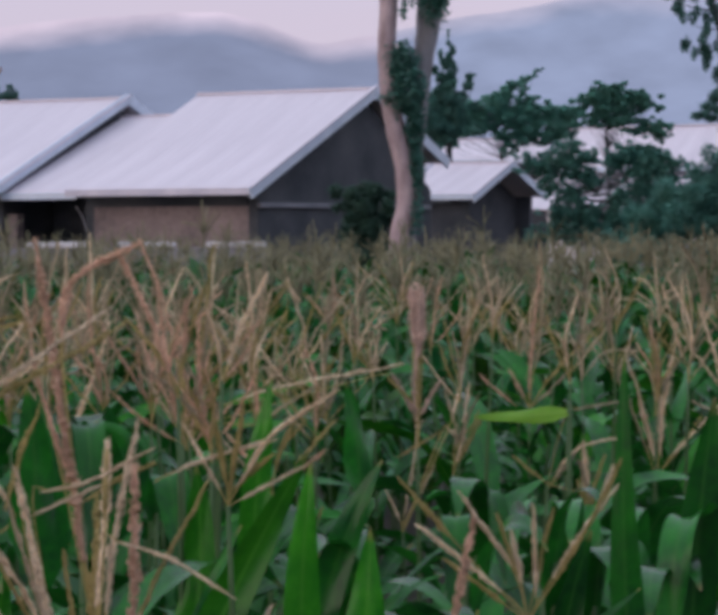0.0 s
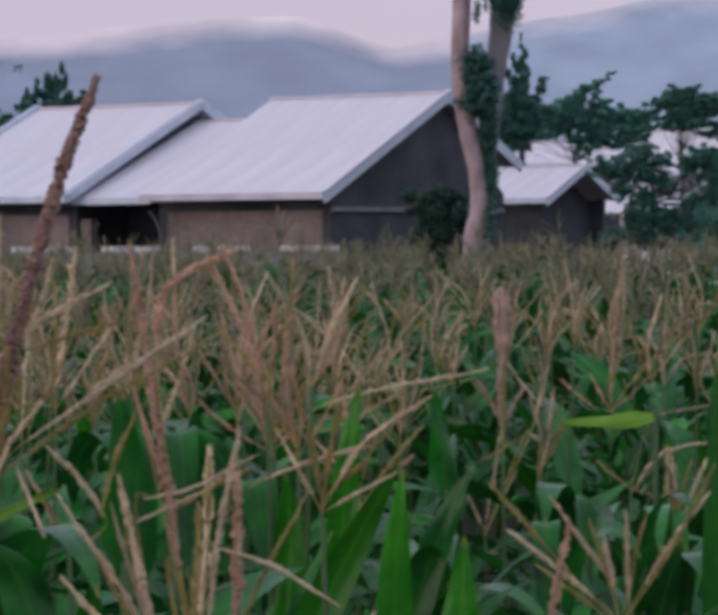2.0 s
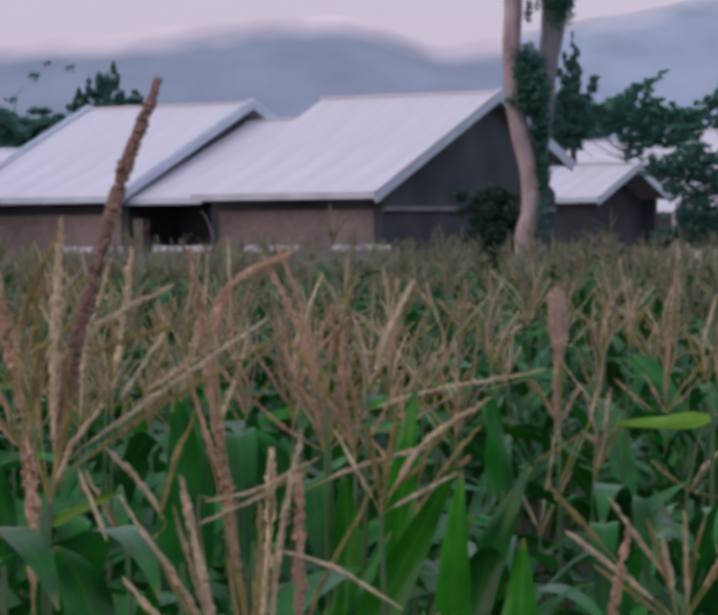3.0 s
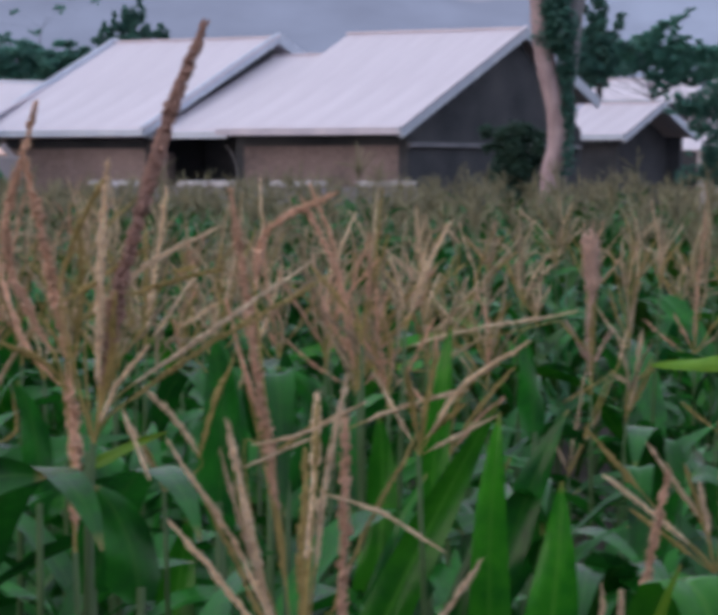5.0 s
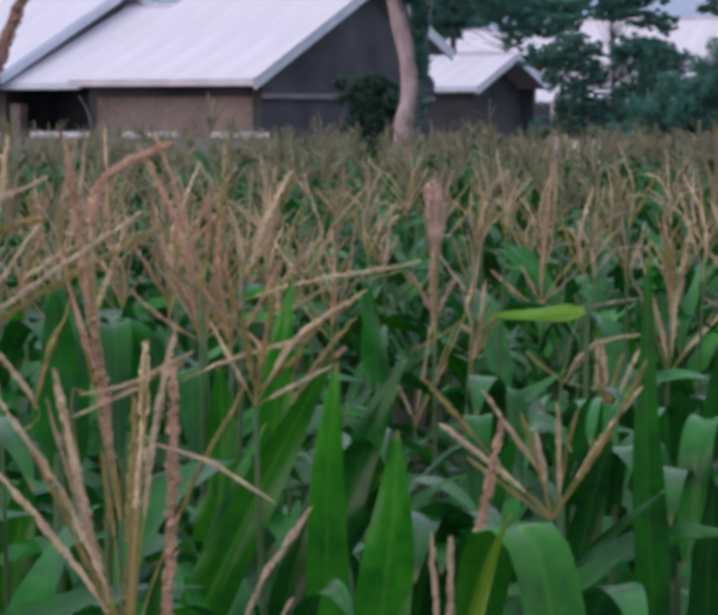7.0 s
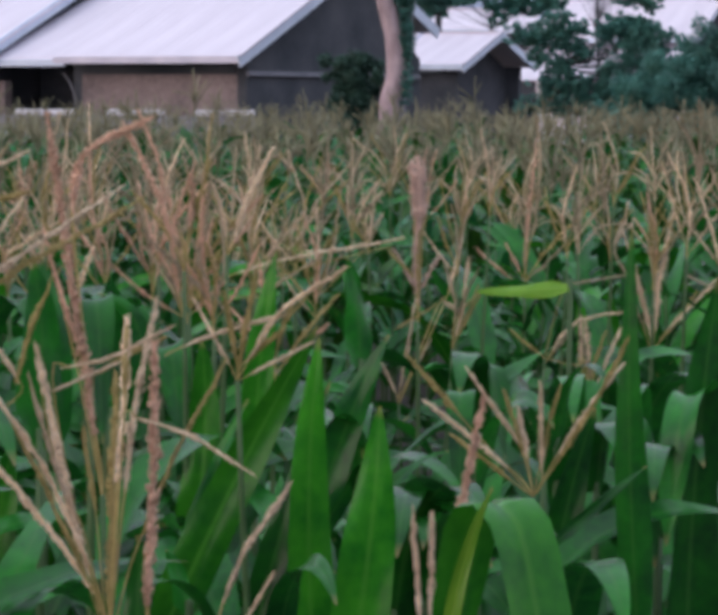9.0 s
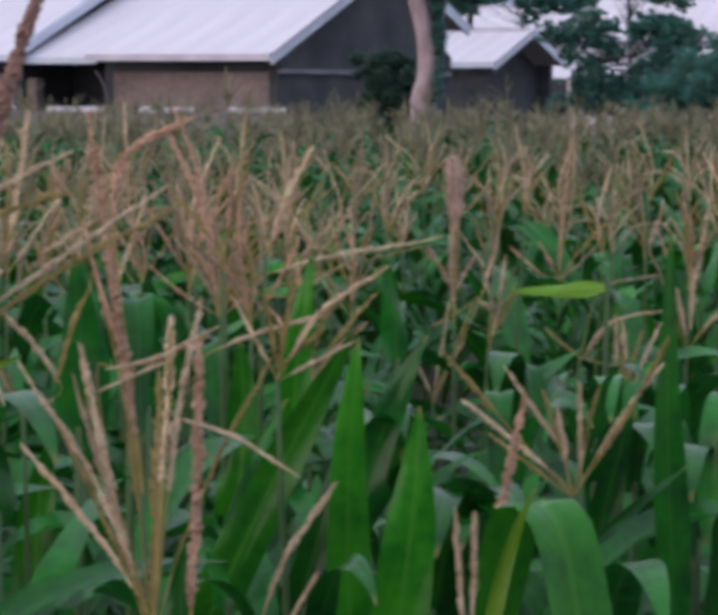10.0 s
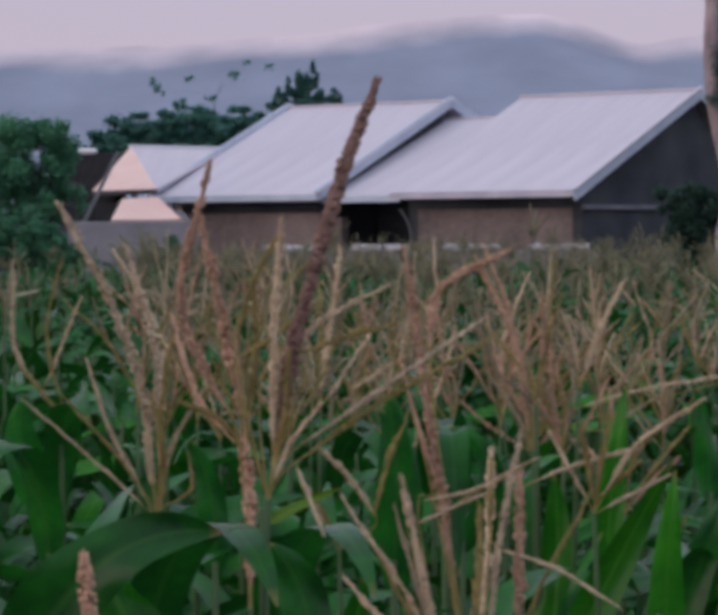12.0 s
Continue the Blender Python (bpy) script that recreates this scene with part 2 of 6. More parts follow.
def part(name, bm, mat, parent, label=""):
    """Links a bmesh as one mesh object under its thing."""
    me = bpy.data.meshes.new(name)
    bm.to_mesh(me)
    bm.free()
    me.materials.append(mat)
    ob = new(name, me)
    if parent is not None:
        ob.parent = parent
    if label:
        tagged(ob, label)
    return ob


def block(x0, x1, y0, y1, z0, z1, bevel=0.01):
    bm = bmesh.new()
    bmesh.ops.create_cube(bm, size=1.0)
    bmesh.ops.scale(bm, vec=(abs(x1 - x0), abs(y1 - y0), abs(z1 - z0)), verts=bm.verts)
    bmesh.ops.translate(bm, vec=((x0 + x1) / 2, (y0 + y1) / 2, (z0 + z1) / 2), verts=bm.verts)
    if bevel:
        bmesh.ops.bevel(bm, geom=bm.edges[:], offset=bevel, segments=1, affect="EDGES")
    return bm


def slab(corners, thick):
    """A plate with the given upper corners, going thick downwards along its normal."""
    bm = bmesh.new()
    c = [Vector(p) for p in corners]
    nrm = (c[1] - c[0]).cross(c[2] - c[0]).normalized()
    if nrm.z < 0:
        nrm = -nrm
    top = [bm.verts.new(p) for p in c]
    low = [bm.verts.new(p - nrm * thick) for p in c]
    bm.faces.new(top)
    bm.faces.new(low[::-1])
    for i in range(len(c)):
        j = (i + 1) % len(c)
        bm.faces.new((top[j], top[i], low[i], low[j]))
    bmesh.ops.recalc_face_normals(bm, faces=bm.faces)
    return bm


def beam(a, b, w, h):
    """A straight board from a to b, w wide (level) and h high."""
    a, b = Vector(a), Vector(b)
    d = (b - a).normalized()
    side = d.cross(Vector((0, 0, 1)))
    side = side.normalized() if side.length > 1e-4 else Vector((1, 0, 0))
    up = side.cross(d).normalized()
    bm = bmesh.new()
    ring = [(-1, -1), (1, -1), (1, 1), (-1, 1)]
    lo = [bm.verts.new(a + side * (s * w / 2) + up * (t * h / 2)) for s, t in ring]
    hi = [bm.verts.new(b + side * (s * w / 2) + up * (t * h / 2)) for s, t in ring]
    bm.faces.new(lo[::-1])
    bm.faces.new(hi)
    for i in range(4):
        j = (i + 1) % 4
        bm.faces.new((lo[i], lo[j], hi[j], hi[i]))
    bmesh.ops.recalc_face_normals(bm, faces=bm.faces)
    return bm


def tube(path, radii, sides=8, rough=0.0, seed=0):
    """Vertices and faces of a tapered, slightly uneven tube along a path."""
    rnd = np.random.RandomState(seed)
    p = np.array([tuple(v) for v in path], dtype=float)
    d = np.gradient(p, axis=0)
    d /= np.linalg.norm(d, axis=1)[:, None] + 1e-9
    ref = np.array((0.31, 0.87, 0.12))
    s = np.cross(d, ref)
    s /= np.linalg.norm(s, axis=1)[:, None] + 1e-9
    u = np.cross(s, d)
    ang = np.linspace(0, 2 * np.pi, sides, endpoint=False)
    r = np.asarray(radii, dtype=float)[:, None] * (1 + rough * rnd.uniform(-1, 1, (len(p), sides)))
    v = p[:, None] + r[..., None] * (np.cos(ang)[None, :, None] * s[:, None] + np.sin(ang)[None, :, None] * u[:, None])
    f = []
    for i in range(len(p) - 1):
        for j in range(sides):
            k = (j + 1) % sides
            f.append((i * sides + j, i * sides + k, (i + 1) * sides + k, (i + 1) * sides + j))
    f.append(tuple(range((len(p) - 1) * sides, len(p) * sides)))
    return v.reshape(-1, 3), f


class Bag:
    """Gathers pieces of geometry into one mesh."""

    def __init__(self):
        self.v, self.f, self.m, self.uv, self.n = [], [], [], [], 0

    def add(self, v, f, mat=0, uv=None):
        v = np.asarray(v, dtype=float)
        self.v.append(v)
        self.f.extend([tuple(i + self.n for i in q) for q in f])
        self.m.extend([mat] * len(f))
        self.uv.append(np.zeros((len(v), 2)) if uv is None else np.asarray(uv))
        self.n += len(v)

    def mesh(self, name, mats, smooth=True):
        return mesh_of(name, np.concatenate(self.v), self.f, mats, self.m, np.concatenate(self.uv), smooth)


def through_points(points, steps):
    """A smooth curve through a few points."""
    pts = np.asarray(points, dtype=float)
    if len(pts) == 2:
        t = np.linspace(0, 1, steps)[:, None]
        return pts[0] * (1 - t) + pts[1] * t
    ext = np.vstack([2 * pts[0] - pts[1], pts, 2 * pts[-1] - pts[-2]])
    out = []
    for t in np.linspace(0, len(pts) - 1, steps):
        i = min(int(t), len(pts) - 2)
        u = t - i
        a, b, c, d = ext[i], ext[i + 1], ext[i + 2], ext[i + 3]
        out.append(0.5 * ((2 * b) + (c - a) * u + (2 * a - 5 * b + 4 * c - d) * u * u + (3 * b - a - 3 * c + d) * u ** 3))
    return np.array(out)


# ---- ground and far hills ----
g = bmesh.new()
bmesh.ops.create_grid(g, x_segments=60, y_segments=60, size=4500)
tagged(part("ground", g, SOIL, None), "brown field soil reaching to the hills", "ground", kind="structure")


def hill(name, mat, dist, depth, profile, rough, seed, label):
    """A mountain ridge: crest heights over bearings, falling to the ground in front and behind."""
    bag = Bag()
    b = np.linspace(profile[0][0], profile[-1][0], 220)
    crest = np.interp(b, [p[0] for p in profile], [p[1] for p in profile])
    kern = np.hanning(9) / np.hanning(9).sum()
    crest = np.convolve(np.pad(crest, 4, mode="edge"), kern, mode="valid")
    rows = []
    for k, (back, share) in enumerate(((-1.0, 0.0), (-0.7, 0.25), (-0.45, 0.5), (-0.25, 0.72), (-0.12, 0.88), (0.0, 1.0), (0.5, 0.5), (1.0, 0.0))):
        r = []
        for i, ang in enumerate(b):
            d = dist + back * depth
            h = crest[i] * dist * share
            n1 = noise.noise(Vector((ang * 26 + seed, k * 0.8, seed))) + 0.5 * noise.noise(Vector((ang * 90, k * 1.7, seed)))
            r.append((ang * d, d, max(-5.0, h * (1 + rough * n1)) - (5 if share == 0 else 0)))
        rows.append(r)
    v = [p for r in rows for p in r]
    uv = [(i / len(b), min(1.0, max(0.0, p[2] / (crest[i] * dist)))) for r in rows for i, p in enumerate(r)]
    w = len(b)
    f = [(i * w + j, i * w + j + 1, (i + 1) * w + j + 1, (i + 1) * w + j) for i in range(len(rows) - 1) for j in range(w - 1)]
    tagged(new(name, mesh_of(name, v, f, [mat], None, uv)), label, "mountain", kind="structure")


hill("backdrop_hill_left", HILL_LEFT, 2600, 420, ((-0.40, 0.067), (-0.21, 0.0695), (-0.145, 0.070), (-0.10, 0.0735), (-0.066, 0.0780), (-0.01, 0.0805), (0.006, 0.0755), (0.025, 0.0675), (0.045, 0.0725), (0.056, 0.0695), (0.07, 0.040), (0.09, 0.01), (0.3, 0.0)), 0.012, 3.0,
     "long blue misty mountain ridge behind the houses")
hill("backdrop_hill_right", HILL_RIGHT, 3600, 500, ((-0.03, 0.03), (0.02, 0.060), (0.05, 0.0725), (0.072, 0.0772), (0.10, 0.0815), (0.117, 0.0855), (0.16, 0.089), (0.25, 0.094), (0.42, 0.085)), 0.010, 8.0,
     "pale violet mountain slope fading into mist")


# ---- houses ----
def sheet_mesh(width, run, rise, ribs=4):
    """One roofing sheet with pressed ribs; local x across, y up the slope, z height."""
    v, f = [], []
    xs = []
    pitch = width / ribs
    for i in range(ribs):
        x = i * pitch
        xs += [(x, 0.0), (x + pitch * 0.62, 0.0), (x + pitch * 0.72, 0.008), (x + pitch * 0.88, 0.008)]
    xs.append((width + 0.02, 0.0))
    for x, h in xs:
        v += [(x, 0, h), (x, run, rise + h)]
    for i in range(len(xs) - 1):
        f.append((2 * i, 2 * i + 2, 2 * i + 3, 2 * i + 1))
    return mesh_of("roof_sheet", v, f, [ROOF], smooth=False)


def gable_roof(root, x0, x1, y0, z0, yr, zr, yb, boards=(1, -1), eave_mat=None, sheets=6, board=0.165, drop=0.0):
    """A gabled sheet roof on root: x0..x1 along the ridge, eave at y0/z0, ridge at yr/zr, back eave at yb."""
    roof = child("roof", None, root)
    roof.empty_display_size = 0.2
    deck = part("roof_deck", slab(((x0, y0, z0 - 0.02), (x1, y0, z0 - 0.02), (x1, yr, zr - 0.02), (x0, yr, zr - 0.02)), 0.05), FASCIA, roof)
    w = (x1 - x0) / sheets
    me = sheet_mesh(w, yr - y0 + 0.02, zr - z0)
    for i in range(sheets):
        ob = child("roof_sheet", me, roof)
        ob.location = (x0 + i * w, y0 - 0.02, z0 + 0.003 * (i % 2) + 0.004)
    zb = zr - (yb - yr) * (zr - z0) / (yr - y0)
    part("roof_slope", slab(((x0, yr, zr), (x1, yr, zr), (x1, yb, zb), (x0, yb, zb)), 0.05), ROOF, roof)
    part("ridge_cap", beam((x0 - 0.02, yr, zr + 0.018), (x1 + 0.02, yr, zr + 0.018), 0.13, 0.05), ROOF, roof, "pale metal ridge cap")
    part("eave_board", beam((x0 - 0.02, y0 - 0.05, z0 - 0.032), (x1 + 0.02, y0 - 0.05, z0 - 0.032), 0.05, 0.14), eave_mat or FASCIA, roof, "weathered eave board")
    for s in boards:
        x = x1 + 0.03 if s > 0 else x0 - 0.03
        part("barge_board", beam((x, y0 - 0.07, z0 - 0.035 - drop), (x, yr, zr - 0.02 - drop), 0.05, board), FASCIA, roof, "blue-grey painted barge board")
        part("barge_board", beam((x, yr, zr - 0.02 - drop), (x, yb, zb - 0.02 - drop), 0.05, board), FASCIA, roof)
        part("barge_trim", beam((x + s * 0.03, y0 - 0.09, z0 + 0.05), (x + s * 0.03, yr, zr + 0.065), 0.09, 0.03), ROOF, roof, "pale metal edge strip")
    return roof


def gable_wall(x0, x1, y0, yr, y1, ze, zr):
    bm = bmesh.new()
    prof = [(y0, 0), (y1, 0), (y1, ze), (yr, zr), (y0, ze)]
    a = [bm.verts.new((x0, y, z)) for y, z in prof]
    b = [bm.verts.new((x1, y, z)) for y, z in prof]
    bm.faces.new(a)
    bm.faces.new(b[::-1])
    for i in range(5):
        j = (i + 1) % 5
        bm.faces.new((a[j], a[i], b[i], b[j]))
    bmesh.ops.recalc_face_normals(bm, faces=bm.faces)
    return bm


house = tagged(new("house"), "long low house with stepped pale metal roofs and dark cement gable", "house")
house.matrix_world = pose(0, 54, 0, 0, 0, -32.7)
# right wing
gable_roof(house, -4.45, 0.0, 0.04, 3.05, 4.87, 5.22, 8.1, boards=(1,), eave_mat=FASCIA_WORN, board=0.235, drop=0.04)
# gable walls are much darker than the brown front walls
part("wall", gable_wall(-0.42, -0.2, 0.62, 4.87, 7.7, 3.12, 5.06), PLASTER_DARK, house, "dark cement gable wall")
part("wall", block(-4.2, -0.425, 0.62, 0.82, 0, 2.92, 0.0), PLASTER_BROWN, house, "brown plastered front wall")
part("ring_beam", block(-0.205, -0.12, 0.6, 7.6, 2.70, 2.80), CEMENT_BAND, house, "grey cement ring beam")
# dark strip that imitates the shadow the eave throws on the wall
part("eave_shade_strip", block(-4.19, -0.43, 0.56, 0.61, 2.74, 2.95, 0.005), PLASTER_DARK, house, "dark strip put in as the shade under the eave")
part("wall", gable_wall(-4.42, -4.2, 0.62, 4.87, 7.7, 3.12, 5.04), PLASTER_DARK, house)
# low middle roof over the open porch
gable_roof(house, -6.5, -4.5, 0.42, 3.0, 4.87, 4.78, 8.0, boards=(), sheets=3)
# the dimness inside the porch is put into this wall's dark colour
part("wall", block(-6.5, -4.43, 2.3, 2.5, 0, 3.3, 0.0), PLASTER_DARK, house, "porch back wall with the shade of the recess in its colour")
# the same painted eave shadow on the left wing
part("eave_shade_strip", block(-10.6, -6.79, 0.56, 0.61, 2.70, 2.88, 0.005), PLASTER_DARK, house)
part("pillar", block(-6.55, -6.3, 0.75, 1.0, 0, 2.6), PLASTER_BROWN, house, "brown plastered porch pillar")
bag = Bag()
bag.add(*tube(through_points([(-4.28, 0.52, 1.9), (-4.32, 0.5, 2.3), (-4.42, 0.5, 2.55), (-4.6, 0.52, 2.75)], 10), np.full(10, 0.016), 7))
child("brace", bag.mesh("brace", [CEMENT_BAND]), house, "thin bent grey brace at the porch")
# left wing
gable_roof(house, -10.95, -6.36, 0.0, 3.045, 4.87, 5.19, 8.1, board=0.235, drop=-0.025)
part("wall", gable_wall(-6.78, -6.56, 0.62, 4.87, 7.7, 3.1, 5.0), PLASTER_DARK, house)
part("wall", block(-10.6, -6.785, 0.62, 0.82, 0, 2.86, 0.0), PLASTER_BROWN, house)
part("wall", gable_wall(-10.82, -10.6, 0.62, 4.87, 7.7, 3.1, 5.0), PLASTER_BROWN, house)

# hipped annex at the far end, with a small canopy below its salmon hip
annex = tagged(new("annex"), "hipped outbuilding with pale roof and salmon hip end", "house")
annex.location = (-9.5, 61.0, 0)


def off(p):
    return (p[0] + 9.5, p[1] - 61.0, p[2])


A, B, C, D, E = (off(p) for p in ((-10.22, 63.2, 4.30), (-7.8, 62.1, 4.20), (-9.10, 59.75, 3.25), (-10.74, 61.0, 3.23), (-9.0, 66.6, 3.2)))
part("roof", slab((A, B, C), 0.06), ROOF, annex, "pale metal roof slope")
part("roof", slab((A, B, E), 0.06), ROOF, annex)
part("hip_end", slab((A, C, D), 0.05), PINK_TILE, annex, "salmon hip end, pinker than the roof slopes beside it")
part("ridge_cap", beam(A, B, 0.22, 0.07), FASCIA, annex, "blue-grey ridge sheet")
# dark board and wall carry the shadow below the hip in their colour
part("eave_board", beam((C[0], C[1], C[2] - 0.06), (D[0], D[1], D[2] - 0.06), 0.05, 0.1), PLASTER_DARK, annex)
part("wall", block(-1.2, 0.2, 0.2, 2.4, 0, 2.98, 0.0), PLASTER_DARK, annex)
c1, c2, c3, c4 = (off(p) for p in ((-9.48, 57.4, 3.00), (-8.72, 57.4, 3.04), (-8.10, 56.7, 2.56), (-9.6, 56.7, 2.56)))
part("canopy", slab((c1, c2, c3, c4), 0.05), PINK_TILE, annex, "salmon canopy sheet over the yard")
part("prop", beam((c3[0] - 0.1, c3[1], c3[2] + 0.2), (c3[0] + 0.25, c3[1], c3[2] - 0.22), 0.08, 0.1), CONCRETE, annex)
part("pole", beam(off((-10.42, 58.0, 2.5)), off((-9.70, 58.3, 4.02)), 0.07, 0.07), WOOD, annex, "leaning grey timber pole")

shed = tagged(new("thatched_shed"), "dark thatched shed roof beside the annex", "shed")
shed.location = (-10.75, 61.2, 0)
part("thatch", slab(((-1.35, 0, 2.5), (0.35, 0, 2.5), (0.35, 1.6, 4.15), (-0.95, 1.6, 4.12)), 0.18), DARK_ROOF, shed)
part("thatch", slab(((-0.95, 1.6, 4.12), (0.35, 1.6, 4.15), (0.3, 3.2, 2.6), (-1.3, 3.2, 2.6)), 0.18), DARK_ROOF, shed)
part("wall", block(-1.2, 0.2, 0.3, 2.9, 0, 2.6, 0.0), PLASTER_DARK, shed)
part("ridge_sheet", block(-0.65, -0.2, 1.5, 1.7, 4.1, 4.24, 0.05), WHITEWASH, shed, "pale plastic sheet on the ridge")

small_house = tagged(new("small_house"), "small hut with pale metal roof and open dark gable", "house")
small_house.matrix_world = pose(5.70, 70, 0, 0, 0, -32.7)
gable_roof(small_house, -2.3, 0.0, 0.0, 3.12, 2.1, 4.0, 4.1, sheets=4, board=0.2, drop=0.04)
# wall set back and dark-coloured so that the gable opening comes out dark
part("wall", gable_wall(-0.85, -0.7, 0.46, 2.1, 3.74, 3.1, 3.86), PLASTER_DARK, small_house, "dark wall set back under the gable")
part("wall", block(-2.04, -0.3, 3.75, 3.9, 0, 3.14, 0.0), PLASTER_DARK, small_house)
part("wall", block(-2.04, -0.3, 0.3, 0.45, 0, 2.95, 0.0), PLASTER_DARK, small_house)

far_house = tagged(new("house"), "distant house with pale metal roof behind the trees", "house")
far_house.matrix_world = pose(13.38, 80, 0, 0, 0, -32.7)
gable_roof(far_house, -5.6, 0.0, -0.1, 4.06, 1.9, 5.35, 3.9, sheets=7, board=0.22, drop=0.03)
part("wall", gable_wall(-0.5, -0.3, 0.3, 1.9, 3.6, 4.1, 5.1), PLASTER_DARK, far_house)
part("wall", block(-5.4, -0.505, 0.3, 0.5, 0, 4.0, 0.0), WHITEWASH, far_house, "whitewashed front wall")
for x in (-4.6, -3.1, -2.2):
    part("window", block(x, x + 0.6, 0.26, 0.31, 2.75, 3.35), PLASTER_DARK, far_house, "dark shuttered window")

part("lean_to_roof", slab(((-5.5, -2.3, 2.85), (-0.3, -2.3, 2.85), (-0.3, 0.28, 3.95), (-5.5, 0.28, 3.95)), 0.05), ROOF, far_house, "pale metal lean-to roof")
for x in (-5.3, -2.9, -0.5):
    part("post", block(x - 0.06, x + 0.06, -2.2, -2.08, 0, 2.8), WOOD, far_house)

back_house = tagged(new("house"), "far low house with bright roof seen through foliage", "house")
back_house.matrix_world = pose(11.6, 88, 0, 0, 0, -20)
gable_roof(back_house, -7.2, 0.0, 0.0, 4.5, 1.6, 5.25, 3.2, sheets=7)
part("wall", block(-7.0, -0.2, 0.3, 3.0, 0, 4.45, 0.0), PLASTER_DARK, back_house)
part("wall", block(-1.6, 0.8, -0.6, -0.4, 0, 2.9, 0.0), CONCRETE, back_house, "grey yard wall")

field_wall = tagged(new("boundary_wall"), "low grey wall with broken whitewashed coping behind the maize", "wall", kind="structure")
field_wall.matrix_world = pose(0.3, 51.2, 0, 0, 0, -6)
part("wall_body", block(-6.2, 0.0, 0.0, 0.2, 0, 1.93, 0.0), CONCRETE, field_wall)
for i in range(11):
    if i not in (2, 5, 8):
        part("coping", block(-6.2 + i * 0.565, -5.67 + i * 0.565, -0.03, 0.23, 1.93, 2.04, 0.012), WHITEWASH, field_wall)
yard_wall = tagged(new("boundary_wall"), "plain grey concrete yard wall with stained face", "wall", kind="structure")
yard_wall.matrix_world = pose(-9.75, 52.5, 0, 0, 0, 4)
part("wall_body", block(0.0, 2.55, 0.0, 0.2, 0, 2.50, 0.02), CONCRETE, yard_wall)
part("wall_body", block(-1.5, 0.0, 0.02, 0.2, 0, 2.42, 0.02), PLASTER_DARK, yard_wall)


# unseen wall added behind the camera to keep low sky light off the leaves
light_block = tagged(new("wall_behind"), "unseen plain wall added to block low light from behind the camera", "wall", kind="structure")
light_block.matrix_world = pose(0, -4.5, 0)
part("wall_body", block(-11, 11, -0.3, 0.0, 0, 3.3, 0.02), PLASTER_BROWN, light_block)


# ---- trees ----
def leaves(rnd, centre, radius, count, size, flat=0.6):
    """Many small leaves in an uneven clump; returns vertices and faces."""
    c, r = np.asarray(centre), np.asarray(radius)
    d = rnd.normal(size=(count, 3))
    d /= np.linalg.norm(d, axis=1)[:, None]
    p = c + d * r * (rnd.uniform(0.25, 1.0, (count, 1)) ** 0.45) * (1 + 0.25 * rnd.normal(size=(count, 1)))
    a = rnd.normal(size=(count, 3))
    a[:, 2] *= flat
    a /= np.linalg.norm(a, axis=1)[:, None]
    b = np.cross(a, rnd.normal(size=(count, 3)))
    b /= np.linalg.norm(b, axis=1)[:, None] + 1e-9
    s = size * rnd.uniform(0.6, 1.4, (count, 1))
    v = np.stack([p - a * s, p + b * s * 0.42, p + a * s, p - b * s * 0.42], axis=1).reshape(-1, 3)
    f = [(4 * i, 4 * i + 1, 4 * i + 2, 4 * i + 3) for i in range(count)]
    return v, f


def tree(name, label, trunk, radii, clumps, mat, count, size, seed, bark=None, flat=0.6, category="tree"):
    """trunk: points from the ground up; clumps: (x, y, z, half width, half height); a limb runs to every clump."""
    rnd = np.random.RandomState(seed)
    root = tagged(new(name), label, category)
    root.location = trunk[0]
    o = np.array(trunk[0])
    path = through_points(np.array(trunk) - o, 14)
    bag = Bag()
    bag.add(*tube(path, np.interp(np.linspace(0, 1, 14), np.linspace(0, 1, len(radii)), radii), 10, 0.08, seed))
    child("trunk", bag.mesh("trunk", [bark or BARK_DARK]), root)
    crown, limbs = Bag(), Bag()
    total = sum(c[3] * c[3] * c[4] ** 0.5 for c in clumps)
    for x, y, z, w, h in clumps:
        c = np.array((x, y, z)) - o
        start = path[min(13, max(4, int(13 * (c[2] * 0.8) / max(path[-1][2], 0.1))))]
        mid = (start + c) / 2 + rnd.normal(size=3) * 0.06 * w
        mid[2] -= 0.1 * w
        lp = through_points([start, mid, c], 6)
        limbs.add(*tube(lp, np.linspace(radii[-1] * 0.55, radii[-1] * 0.15, 6), 5, 0.1, seed))
        n = max(3, int(4.2 * count * w * w * h ** 0.5 / total))
        sub = max(4, int(8 + 8 * w))
        for k in range(sub):
            off_c = rnd.normal(size=3) * np.array((w, w * 0.8, h)) * 0.72
            crown.add(*leaves(rnd, c + off_c, (w * 0.4, w * 0.4, h * 0.42), n // sub + 1, size * 0.78, flat))
    child("branchwork", limbs.mesh("branchwork", [bark or BARK_DARK]), root)
    child("crown", crown.mesh("crown", [mat], False), root)
    return root


def at(bearing, rise, d):
    """The place at a bearing and rise (thousandths of the distance) and a distance from the standing point."""
    return (bearing * d / 1000, d, 2.25 + rise * d / 1000)


